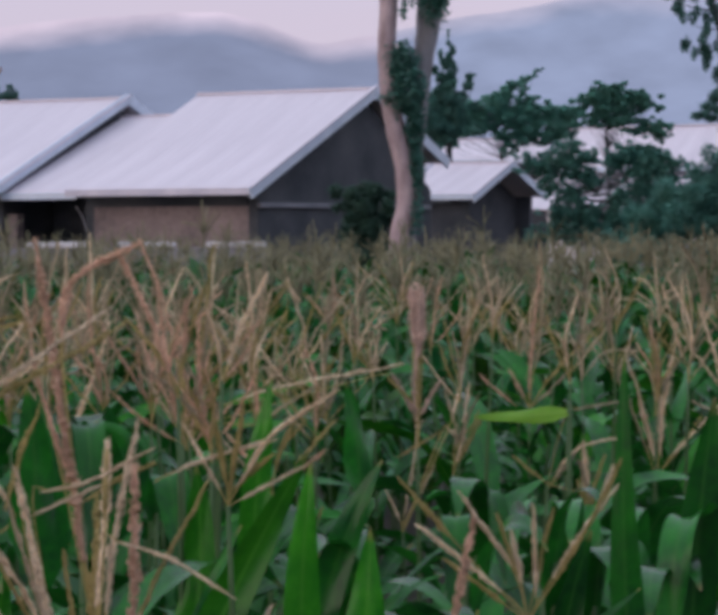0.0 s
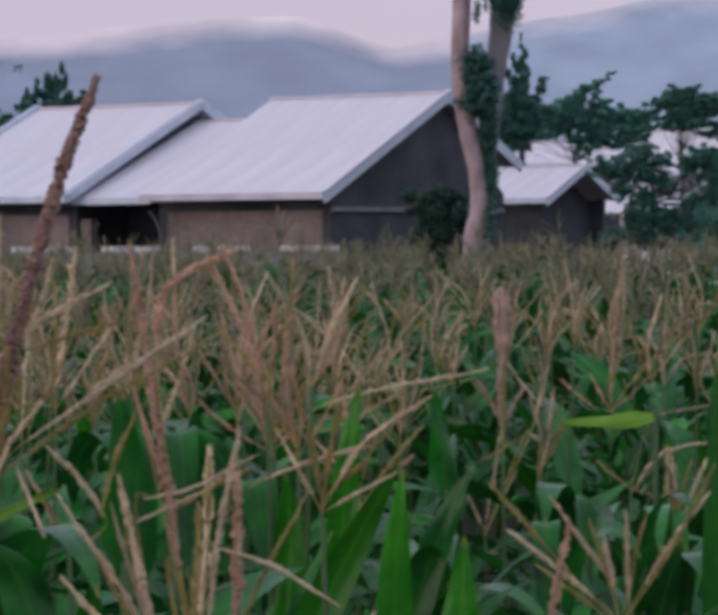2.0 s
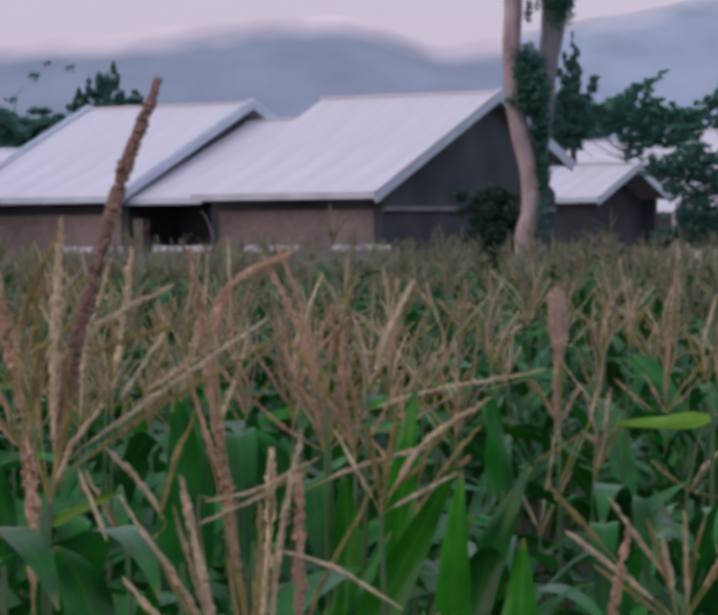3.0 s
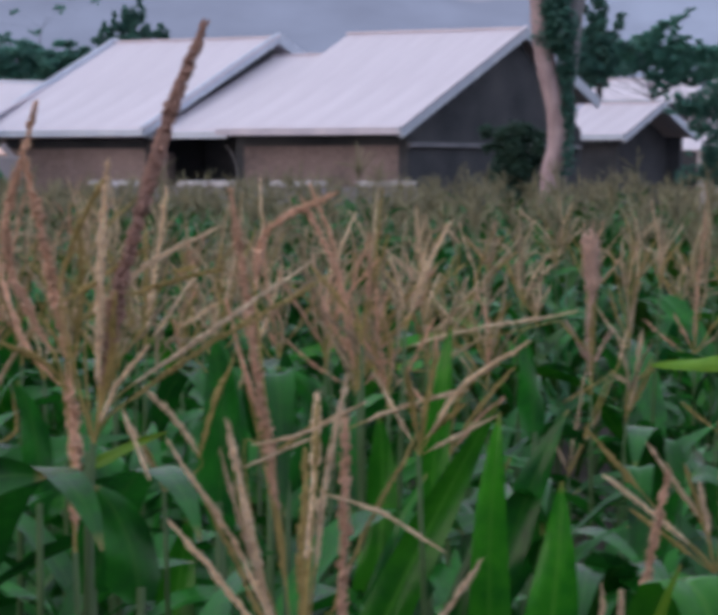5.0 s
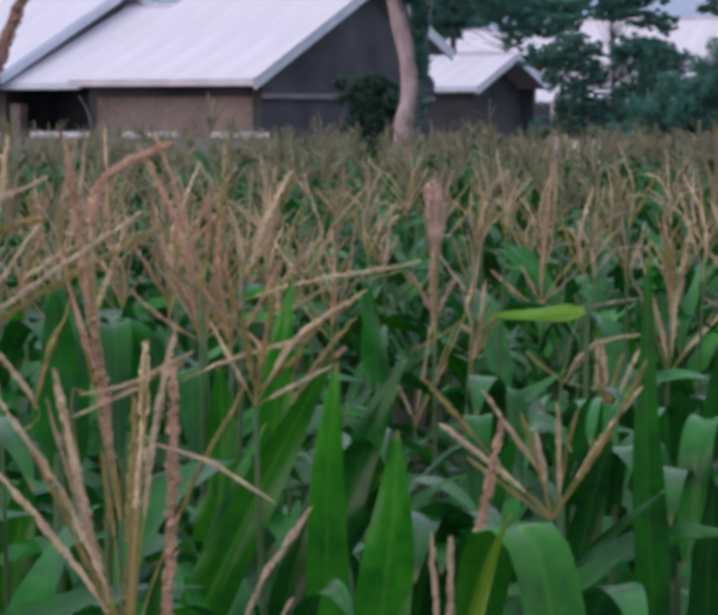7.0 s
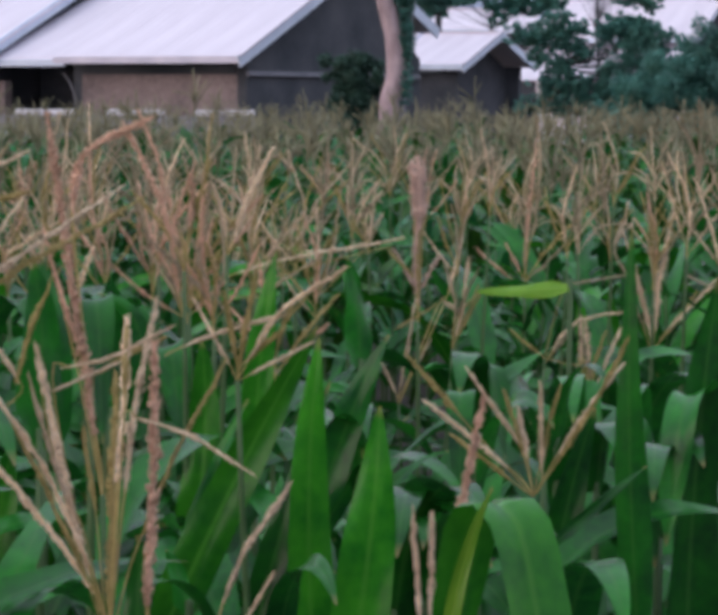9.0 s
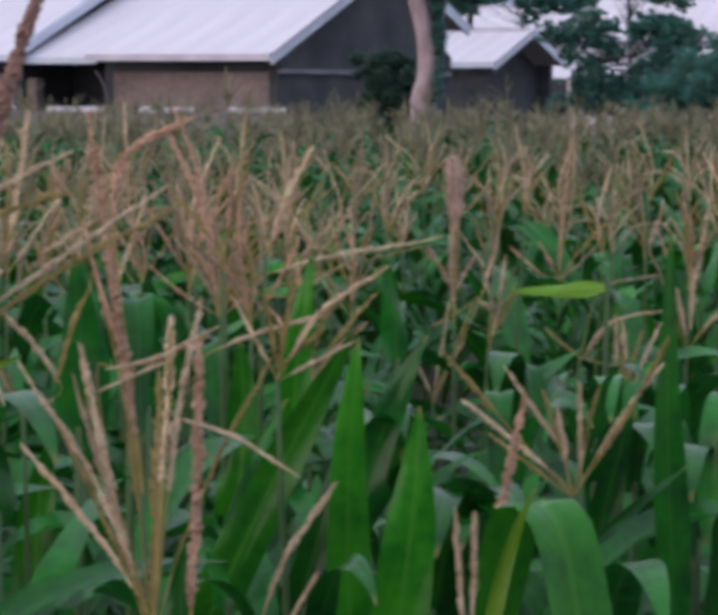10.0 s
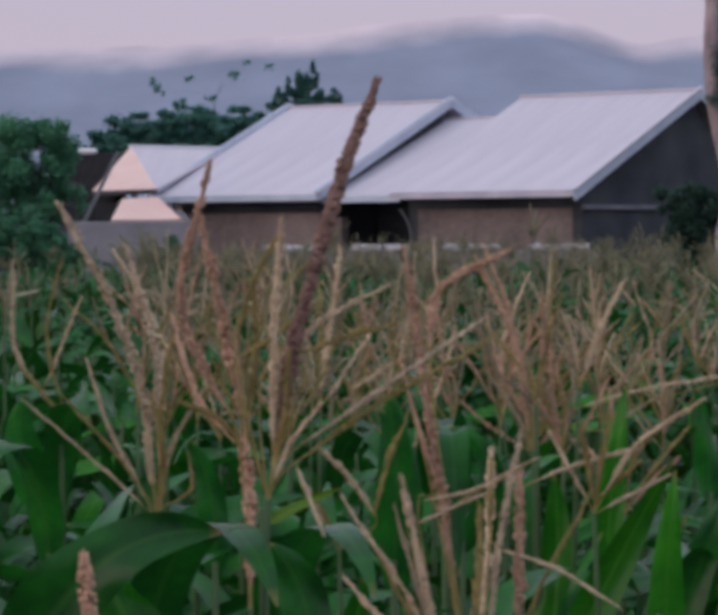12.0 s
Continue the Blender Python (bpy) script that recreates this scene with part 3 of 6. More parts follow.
# the two-stemmed tree with pale bark before the gable
def stems():
    root = tagged(new("tree"), "tall forked tree with pale smooth bark and climbing leaves", "tree")
    d = 48.0
    o = np.array((at(54.5, 0, d)[0], d, 0.0))
    root.location = o
    left = [at(b, r, d) for b, r in ((54.8, -48), (54.6, -5), (57.2, 8), (56.6, 22), (53.4, 36), (51.2, 50), (50.2, 66), (51.0, 84), (50.0, 100), (47, 120))]
    bag = Bag()
    bag.add(*tube(through_points(np.array(left) - o, 40), np.interp(np.linspace(0, 1, 40), (0, 0.2, 0.5, 1), (0.175, 0.178, 0.17, 0.15)), 14, 0.05, 3))
    child("stem", bag.mesh("stem", [BARK_PALE]), root, "pale pinkish curved stem")
    right = [at(b, r, d + 0.3) for b, r in ((59.5, -48), (58.5, 0), (59.8, 20), (62.0, 40), (63.4, 60), (65.2, 74), (66.6, 86), (70, 112))]
    bag = Bag()
    bag.add(*tube(through_points(np.array(right) - o, 36), np.interp(np.linspace(0, 1, 36), (0, 0.4, 0.65, 1), (0.10, 0.12, 0.20, 0.28)), 12, 0.06, 4))
    child("stem", bag.mesh("stem", [BARK_GREY]), root, "greyish second stem")
    rnd = np.random.RandomState(6)
    crown = Bag()
    for b, r, w, h, n in ((55.3, 60, 0.26, 0.36, 1300), (57.4, 50, 0.32, 0.42, 1500), (64.5, 86, 0.34, 0.26, 500), (70.5, 84, 0.12, 0.4, 260), (60.5, 38, 0.16, 0.45, 700), (61, 22, 0.13, 0.45, 500), (66.5, 84, 0.20, 0.5, 220), (56.5, 80, 0.06, 0.2, 60), (50.5, 49, 0.14, 0.1, 50), (60.5, 6, 0.14, 0.4, 200), (68.5, 100, 0.3, 0.6, 300)):
        crown.add(*leaves(rnd, np.array(at(b, r, d - 0.1)) - o, (w, w, h), n, 0.055))
    child("climber", crown.mesh("climber", [FOLIAGE_DARK], False), root, "dark climbing leaves between the stems")


stems()

P = at
tree("shrub", "round dark green shrub against the gable wall", [(*P(44.5, 0, 50)[:2], 0), P(44.5, -2, 50)], (0.08, 0.04),
     [(*P(39.5, 9, 50), 0.2, 0.22), (*P(44.5, 8, 50), 0.3, 0.30), (*P(42.5, 0, 50), 0.32, 0.35), (*P(48, 3, 50), 0.26, 0.45), (*P(45, 4, 50), 0.3, 0.4), (*P(45, -8, 50), 0.4, 0.3)], FOLIAGE_DEEP, 6500, 0.05, 11, category="shrub")
tree("conifer", "dark pointed conifer behind the hut", [(*P(72.5, 0, 75)[:2], 0), P(72.5, 60, 75)], (0.2, 0.02),
     [(*P(72.7 + 1.2 * math.sin(i * 2.1), 65.5 - 3.3 * i, 75), 0.06 + 0.054 * i, 0.26) for i in range(10)], FOLIAGE_DARK, 9000, 0.075, 12, flat=1.6)


def leafy(d, top, b0, b1, low, step_b, step_r, w, h, gaps=()):
    """Clumps that fill the outline under the crown line top (bearing, rise), down to the rise low, but for the gaps."""
    out = []
    for i in range(int((b1 - b0) / step_b) + 1):
        b = b0 + i * step_b
        r = float(np.interp(b, [p[0] for p in top], [p[1] for p in top])) - 1000 * h / d
        while r > low:
            u, v = b + 0.3 * step_b * math.sin(5 * i + r), r + 0.3 * step_r * math.sin(7 * i + 2 * r)
            if not any(g0 - 820 * w / d < u < g1 + 820 * w / d and g2 - 820 * h / d < v < g3 + 820 * h / d for g0, g1, g2, g3 in gaps):
                out.append((*P(u, v, d), w, h))
            r -= step_r
    return out


tree("spreading_tree", "broad feathery green tree with a wind-blown plume", [(*P(92, 0, 77)[:2], 0), P(93, 10, 77), P(91, 32, 77)], (0.12, 0.08, 0.012),
     leafy(77, ((64, 48), (76, 46), (84, 45.5), (90, 48), (98, 48.5), (106, 45.5), (113, 45), (119, 46.5)), 66, 119, 32, 3.6, 3.2, 0.24, 0.17, ((76, 81, 28, 33.5), (84, 90, 28, 33.5)))
     + [(*P(89 + 2.7 * i, 46.5 + 1.9 * i, 77), 0.30 - 0.036 * i, 0.20 - 0.025 * i) for i in range(7)] + [(*P(94.5, 30, 77), 0.14, 0.2), (*P(70, 30, 77), 0.2, 0.2)], FOLIAGE, 21000, 0.068, 13, flat=0.3)
tree("spreading_tree", "umbrella-shaped green tree with thin trunk beside the hut", [(*P(130, 0, 60)[:2], 0), P(131, 5, 60), P(130.5, 40, 60)], (0.07, 0.05, 0.012),
     leafy(60, ((116, 45.5), (121, 49), (126, 52), (131, 53), (139, 52), (144, 50), (148, 46.5), (152, 42.5)), 117, 151, 40, 3.0, 2.6, 0.17, 0.10, ((110, 124.5, 36, 45), (143, 160, 36, 42)))
     + leafy(60, ((122, 42), (132, 42)), 122, 132, 38, 2.5, 2.0, 0.12, 0.07) + leafy(60, ((140, 39.5), (154, 39)), 141, 153, 34.5, 2.6, 2.2, 0.14, 0.08)
     + leafy(60, ((131, 28), (136, 31.5), (142, 30), (151, 30)), 132, 151, 24, 2.8, 2.2, 0.15, 0.09), FOLIAGE, 11000, 0.055, 14, flat=0.3)
tree("spreading_tree", "broad leafy young tree with dark undersides", [(*P(121, 0, 58)[:2], 0), P(120, 5, 58), P(121, 14, 58)], (0.1, 0.07, 0.01),
     leafy(58, ((99, 26), (103, 27.5), (111, 28), (114, 32), (119, 32), (122, 29.5), (128, 28.5), (158, 27.5)), 100, 156, -4, 2.4, 2.2, 0.14, 0.12,
           ((126, 130.5, 22.6, 24.2), (112, 115, 17.2, 19), (118.5, 120.5, 15.3, 16.5), (129.5, 136.5, 15.4, 19.4), (124, 130, 9.8, 12.0), (107.5, 111, 9.8, 12.4), (96, 104, 8, 21), (96, 107, 0, 14))), FOLIAGE_DARK, 11000, 0.055, 15, flat=0.5)
for k, (b, r, w, h) in enumerate(((139, -4, 0.3, 0.2), (147, 1, 0.5, 0.35), (158, 8, 0.7, 0.55), (168, 12, 0.8, 0.6), (178, 12, 0.8, 0.7))):
    tree("bush", "dark green bush at the field edge", [(*P(b, 0, 55)[:2], 0), P(b, r - 8, 55)], (0.06, 0.03),
         [(*P(b - 3, r, 55), w * 0.7, h), (*P(b + 4, r + 2, 55), w * 0.6, h * 0.9), (*P(b, r - 9, 55), w, h)], FOLIAGE_DARK, 2600, 0.06, 20 + k, category="bush")
tree("tall_tree", "tall tree with drooping dark leafy branch tips", [(*P(186, 0, 52)[:2], 0), P(186, 40, 52), P(177, 62, 52), P(168, 84, 52), P(164, 96, 52)], (0.2, 0.14, 0.10, 0.07, 0.04),
     [(*P(158, 82, 52), 0.22, 0.16), (*P(163, 74, 52), 0.2, 0.3), (*P(168, 66, 52), 0.18, 0.35), (*P(174, 60, 52), 0.2, 0.25), (*P(178, 46, 52), 0.4, 0.3), (*P(186, 47, 52), 0.4, 0.3), (*P(172, 44, 52), 0.3, 0.2), (*P(170, 88, 52), 0.2, 0.3), (*P(165, 92, 52), 0.16, 0.2), (*P(171, 80, 52), 0.15, 0.22), (*P(174, 72, 52), 0.17, 0.24), (*P(180, 58, 52), 0.16, 0.24)], FOLIAGE_DARK, 5200, 0.042, 31)
# left side
for k, (b, r) in enumerate(((-205, 3), (-197, -2), (-187, -5), (-146, -6))):
    tree("bush", "green bush before the yard wall", [(*P(b, 0, 50)[:2], 0), P(b, r - 8, 50)], (0.06, 0.03),
         [(*P(b - 3, r, 50), 0.3, 0.22), (*P(b + 3, r - 2, 50), 0.28, 0.2), (*P(b, r - 8, 50), 0.4, 0.3)], FOLIAGE_LIGHT, 1800, 0.055, 90 + k, category="bush")
tree("round_tree", "full green tree beside the thatched shed", [(*P(-197, -4.5, 58)[:2], 0), P(-196, 12, 58)], (0.14, 0.08),
     [(*P(-203, 33.5, 58), 0.6, 0.5), (*P(-195, 34.5, 58), 0.45, 0.4), (*P(-208, 19.5, 58), 0.65, 0.6), (*P(-198, 19.5, 58), 0.6, 0.55), (*P(-189, 23.5, 58), 0.3, 0.35), (*P(-208, 1.5, 58), 0.55, 0.7), (*P(-201, 9.5, 58), 0.35, 0.4), (*P(-214, 5.5, 58), 0.7, 0.9), (*P(-187.5, 28.5, 58), 0.2, 0.25), (*P(-186, 12, 58), 0.3, 0.4)], FOLIAGE_LIGHT, 6500, 0.07, 41)
for k in range(9):
    b = -168 + k * 7.6
    tree("wood_edge_tree", "dark bushy tree in the row behind the annex", [(*P(b, 0, 84)[:2], 0), P(b, 28, 84)], (0.15, 0.08),
         [(*P(b - 2, min(39, 31 + 4 * k) + 1.2 * math.sin(k * 1.9), 84), 0.5, 0.3), (*P(b + 2, min(39, 33 + 4 * k) + 1.2 * math.sin(k * 2.7), 84), 0.5, 0.28), (*P(b, 33, 84), 0.6, 0.4), (*P(b + 3, 32, 84), 0.5, 0.4), (*P(b + 2, 25, 84), 0.6, 0.5)], FOLIAGE_DARK, 3600, 0.085, 50 + k)
tree("spiky_tree", "dark tree with upright plume-like shoots above the roof", [(*P(-98, 0, 74)[:2], 0), P(-98, 36, 74), P(-96, 52, 74)], (0.15, 0.1, 0.04),
     [(*P(-106.5, 49, 74), 0.14, 0.28), (*P(-103, 50, 74), 0.13, 0.3), (*P(-98.5, 51.5, 74), 0.16, 0.42), (*P(-95, 52, 74), 0.15, 0.42), (*P(-91, 48.5, 74), 0.17, 0.2), (*P(-87.5, 48, 74), 0.16, 0.13), (*P(-85.5, 49.5, 74), 0.10, 0.15), (*P(-98, 45.5, 74), 0.5, 0.2)], FOLIAGE_DARK, 6500, 0.06, 70, flat=1.6)
tree("tall_sparse_tree", "thin far tree with loose tufts of leaves", [(*P(-131, 0, 120)[:2], 0), P(-131, 40, 120), P(-128, 56, 120)], (0.05, 0.025, 0.006),
     [(*P(-152, 54, 120), 0.22, 0.3), (*P(-139, 57, 120), 0.16, 0.12), (*P(-123, 58, 120), 0.2, 0.16), (*P(-118.5, 63, 120), 0.14, 0.1), (*P(-110, 61, 120), 0.16, 0.14), (*P(-132, 50, 120), 0.18, 0.16), (*P(-143, 46, 120), 0.35, 0.3), (*P(-134, 44, 120), 0.3, 0.25)], FOLIAGE_DARK, 300, 0.1, 75)


# ---- maize ----
def blade(base, way, length, width, lift, droop, roll=0.0, fold=0.25, wave=0.0, steps=8, seed=0, across=2, crease=0.0, twist=0.25):
    """A maize leaf: from base towards the level direction way (radians), rising at lift, ending at droop (radians); returns v, f, uv."""
    rnd = np.random.RandomState(seed)
    t = np.linspace(0, 1, steps + 1)
    el = lift + (droop - lift) * t ** 1.6
    if crease:
        # a leaf that stands up and then folds over sharply
        q = np.clip((t - 0.36 + crease / 2) / crease, 0, 1)
        el = lift + (droop - lift) * q * q * (3 - 2 * q)
    ds = length / steps
    h = np.array((math.cos(way), math.sin(way), 0.0))
    side0 = np.array((-math.sin(way), math.cos(way), 0.0))
    p = np.zeros((steps + 1, 3))
    for i in range(1, steps + 1):
        e = (el[i] + el[i - 1]) / 2
        p[i] = p[i - 1] + ds * (math.cos(e) * h + math.sin(e) * np.array((0, 0, 1.0)))
    v, uv = [], []
    ph = rnd.uniform(0, 6.28)
    prof = np.minimum(1, (0.45 + t * 3.2)) * (1 - t ** 2.6) ** 0.8
    for i in range(steps + 1):
        up = -math.sin(el[i]) * h + math.cos(el[i]) * np.array((0, 0, 1.0))
        r = roll + twist * math.sin(ph + 3 * t[i])
        s = math.cos(r) * side0 + math.sin(r) * up
        n = -math.sin(r) * side0 + math.cos(r) * up
        w = max(width * prof[i] / 2, 0.0012)
        for j in range(across + 1):
            q = 2 * j / across - 1
            lift_edge = fold * abs(q) * w + wave * w * math.sin(ph + 9 * t[i] + 2.2 * q) * abs(q)
            v.append(p[i] + s * q * w + n * lift_edge)
            uv.append((j / across, t[i]))
    v = np.array(v) + np.asarray(base)
    a = across + 1
    f = [(i * a + j, i * a + j + 1, (i + 1) * a + j + 1, (i + 1) * a + j) for i in range(steps) for j in range(across)]
    return v, f, np.array(uv)


def strand(path, thick, grains, seed, sides=5, loose=1.0):
    """A tassel branch: a thin rachis set with pointed spikelets all along it; returns v, f."""
    rnd = np.random.RandomState(seed)
    p = np.asarray(path)
    n = len(p)
    bag = Bag()
    taper = np.interp(np.linspace(0, 1, n), (0, 0.15, 0.8, 1), (0.55, 1, 0.85, 0.35))
    bag.add(*tube(p, thick * 0.27 * taper, sides, 0.25, seed))
    d = np.gradient(p, axis=0)
    seg = np.linalg.norm(np.diff(p, axis=0), axis=1).sum()
    lw = 0.0105
    # the spikelets sit in uneven tufts
    tufts = max(5, int(seg / 0.013))
    full = rnd.uniform(0.72, 1.28, tufts)
    for k in range(grains):
        c = rnd.randint(tufts)
        t = min(1.0, max(0.03, (c + 0.5 + rnd.normal() * 0.34) / tufts)) * (n - 1)
        i = min(int(t), n - 2)
        at_rachis = p[i] + (p[i + 1] - p[i]) * (t - i)
        ax = d[i] / (np.linalg.norm(d[i]) + 1e-9)
        out = np.cross(ax, rnd.normal(size=3))
        out /= np.linalg.norm(out) + 1e-9
        sd = np.cross(ax, out)
        w = taper[i] * thick * full[c]
        tip = at_rachis + ax * lw * rnd.uniform(0.8, 1.5) / loose ** 0.5 + out * w * loose * rnd.uniform(0.25, 0.6) - np.array((0, 0, 0.004 * (loose - 1)))
        m = (at_rachis + tip) / 2 + out * w * 0.16
        q = min(w * 0.25, 0.0038)
        bag.add([at_rachis, m + sd * q, m - sd * q, m + out * q, tip], [(0, 2, 3), (0, 3, 1), (4, 3, 2), (4, 1, 3), (0, 1, 2), (4, 2, 1)])
    return np.concatenate(bag.v), bag.f


def crooked(path, rnd, amount):
    """A path with small natural kinks."""
    wob = np.cumsum(rnd.normal(size=path.shape), axis=0)
    wob -= np.linspace(0, 1, len(path))[:, None] * wob[-1]
    return path + wob * amount * 0.6


def tassel_paths(rnd, z, size, count, open_by):
    """A spike and its side branches as paths, from height z."""
    lean = rnd.uniform(-0.15, 0.15, 2)
    top = np.array((lean[0] * size, lean[1] * size, z + size))
    out = [(through_points([(0, 0, z), (lean[0] * size * 0.3, lean[1] * size * 0.3, z + size * 0.5), top], 8), 1.3)]
    for k in range(count):
        a = k * 2.4 + rnd.uniform(-0.5, 0.5)
        s = rnd.uniform(0.02, 0.35) * size
        ln = size * rnd.uniform(0.45, 0.75)
        e = rnd.uniform(0.5, 1.15) * open_by
        b = np.array((0, 0, z + s))
        hz = np.array((math.cos(a), math.sin(a), 0))
        m = b + ln * 0.5 * (hz * math.sin(e * 0.75) + np.array((0, 0, math.cos(e * 0.75))))
        t = m + ln * 0.5 * (hz * math.sin(e * 1.6) + np.array((0, 0, math.cos(e * 1.6))))
        out.append((through_points([b, m, t], 6), 1.0))
    return out


def plant_kind(seed, fine):
    """Geometry of one maize plant: stalk, leaves and tassel branches; fine: with spikelets."""
    rnd = np.random.RandomState(seed)
    top = rnd.uniform(1.70, 1.82)
    bend = rnd.uniform(-0.05, 0.05, 2)
    path = through_points([(0, 0, 0), (bend[0] * 0.4, bend[1] * 0.4, top * 0.5), (0, 0, top)], 7 if fine else 4)
    stalk = tube(path, np.linspace(0.012, 0.004, len(path)), 6 if fine else 3)
    lv = []
    start = rnd.uniform(0, 6.28)
    n = 12 if fine else 8
    for k in range(n):
        s = k / (n - 1)
        z = (0.5 if fine else 0.6) + s * (top - (0.70 if fine else 0.92))
        lv.append(blade((0, 0, z), start + k * math.pi + rnd.uniform(-0.6, 0.6), rnd.uniform(0.6, 0.85) * (1 - 0.45 * s ** 3), rnd.uniform(0.075, 0.105) * (1 - 0.2 * s),
                        rnd.uniform(1.0, 1.3), rnd.uniform(-1.3, 0.35), rnd.uniform(-0.3, 0.3), 0.3, 0.5, 10 if fine else 5, seed * 31 + k, 2, 0.45 if fine and (seed * 31 + k) % 3 else 0.0))
    br = []
    for i, (p, w) in enumerate(tassel_paths(rnd, top - 0.02, rnd.uniform(0.28, 0.42), rnd.randint(4, 9), rnd.uniform(0.5, 1.15))):
        if fine:
            br.append(strand(crooked(p, rnd, 0.0035), 0.012 * w, 46, seed * 77 + i, 4, 1.5))
        else:
            q = p[::2] if len(p) > 6 else p[[0, 2, 5]]
            br.append(tube(q, np.interp(np.linspace(0, 1, len(q)), (0, 0.5, 1), (0.004, 0.006, 0.004)) * w, 3, 0.4, seed + i))
    return stalk, lv, br


def plant_thing(seed, flowering=True):
    stalk, lv, br = plant_kind(seed, True)
    root = tagged(new("maize_plant"), "green maize plant with arching leaves and dry tassel" if flowering else "green maize plant without a tassel yet", "maize plant", "maize in the field")
    b = Bag()
    b.add(*stalk)
    child("stalk", b.mesh("stalk", [STALK]), root)
    for i, (v, f, uv) in enumerate(lv):
        b = Bag()
        b.add(v, f, 0, uv)
        child("leaf", b.mesh("leaf", [LEAF_FRESH if (seed + i) % 5 == 0 else LEAF]), root)
    if flowering:
        b = Bag()
        for v, f in br:
            b.add(v, f)
        child("tassel", b.mesh("tassel", [TASSEL_FIELD], False), root, "dry tan tassel")
    return root


field_rnd = np.random.RandomState(21)
spots = []
# open lanes in the crop: bearing and how far back they reach
lanes = ((0.012, 14), (0.067, 14), (0.105, 10), (0.155, 9), (0.183, 9), (0.127, 8), (0.06, 9), (0.035, 11), (-0.02, 8), (-0.064, 7.2), (-0.128, 7.6), (-0.095, 6.6))
y = 6.7
while y < 47.5:
    step_x = 0.33 if y < 14 else 0.37
    x = -0.232 * y - 1.2 + field_rnd.uniform(0, step_x)
    while x < 0.205 * y + 1.2:
        spots.append((x + field_rnd.normal() * 0.07, y + field_rnd.normal() * 0.08))
        x += step_x
    y += 0.54 if y < 14 else 0.64
spots = [p for p in spots if not any(abs(p[0] / p[1] - b) < 0.016 and p[1] < reach + 0.4 for b, reach in lanes)]
near = sorted(spots, key=lambda p: p[1])[:170]
far = sorted(spots, key=lambda p: p[1])[170:]

# the corner before the yard wall and patches of the first rows have not flowered
def unripe(x, y):
    return x / y < -0.16 or y < 15 and noise.noise(Vector((x * 2.3, y * 1.7, 1.0))) > -0.02


late = [p for p in near if unripe(*p)]
early = [p for p in near if not unripe(*p)]
for places, kinds in ((early, [plant_thing(100 + i) for i in range(9)]), (late, [plant_thing(120 + i, False) for i in range(4)])):
    for i, (x, y) in enumerate(places):
        h = 1.0 + field_rnd.normal() * 0.04 - 0.028 * max(0.0, 9.0 - y)
        turn = field_rnd.uniform(0, 360)
        m = pose(x, y, 0, field_rnd.normal() * 2.5, field_rnd.normal() * 2.5, turn)
        if i < len(kinds):
            kinds[i].matrix_basis = m
        else:
            copy_thing(kinds[(i * 5 + int(turn)) % len(kinds)], m).scale = (h, h, h)

# shorter plants stand between those of the first rows
short = plant_thing(140, False), plant_thing(141, False), plant_thing(142, False)
n = 0
for i in range(6):
    y = 3.9 + 0.42 * i
    for j in range(int(0.46 * y / 0.34) + 2):
        m = pose(-0.245 * y + 0.34 * j + field_rnd.normal() * 0.06, y + field_rnd.normal() * 0.08, 0, field_rnd.normal() * 3, field_rnd.normal() * 3, field_rnd.uniform(0, 360))
        h = 0.74 + 0.012 * i + field_rnd.normal() * 0.025
        if n < 3:
            short[n].matrix_basis = m @ Matrix.Scale(h, 4)
        else:
            copy_thing(short[n % 3], m).scale = (h, h, h)
        n += 1

far_kinds, bare_kinds = [], []
for i in range(7):
    stalk, lv, br = plant_kind(300 + i, False)
    b = Bag()
    b.add(*stalk, 2)
    for v, f, uv in lv:
        b.add(v, f, 0, uv)
    for v, f in br:
        b.add(v, f, 1)
    far_kinds.append((np.concatenate(b.v), b.f, b.m, np.concatenate(b.uv)))
    b = Bag()
    b.add(*stalk, 2)
    for v, f, uv in lv:
        b.add(v, f, 0, uv)
    bare_kinds.append((np.concatenate(b.v), b.f, b.m, np.concatenate(b.uv)))
crop = Bag()
for x, y in far:
    if y > 14 and noise.noise(Vector((x * 0.9, y * 0.35, 4.0))) > 0.22:
        continue
    # past the near rows almost every second plant has not yet flowered
    bare = y > 12 and field_rnd.uniform() < 0.3 or unripe(x, y) and field_rnd.uniform() < 0.8
    v, f, mi, uv = (bare_kinds if bare else far_kinds)[field_rnd.randint(7)]
    a = field_rnd.uniform(0, 6.28)
    c, s = math.cos(a), math.sin(a)
    h = 1.0 + field_rnd.normal() * 0.065 + 0.02 * math.sin(x * 1.3 + y * 0.4) - (0.008 if x < 0.6 and y > 33 else 0.0) - (0.055 if bare else 0.0)
    w = np.stack([(c * v[:, 0] - s * v[:, 1]) * h + x + field_rnd.normal() * 0.04 * v[:, 2], (s * v[:, 0] + c * v[:, 1]) * h + y, v[:, 2] * h], axis=1)
    crop.v.append(w)
    crop.f.extend([tuple(k + crop.n for k in q) for q in f])
    # tassels past 13 m take the darkest colour
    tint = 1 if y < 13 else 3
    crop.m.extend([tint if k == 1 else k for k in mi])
    crop.uv.append(uv)
    crop.n += len(v)
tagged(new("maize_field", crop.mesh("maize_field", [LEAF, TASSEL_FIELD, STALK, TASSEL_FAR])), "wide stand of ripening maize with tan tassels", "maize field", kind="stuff")


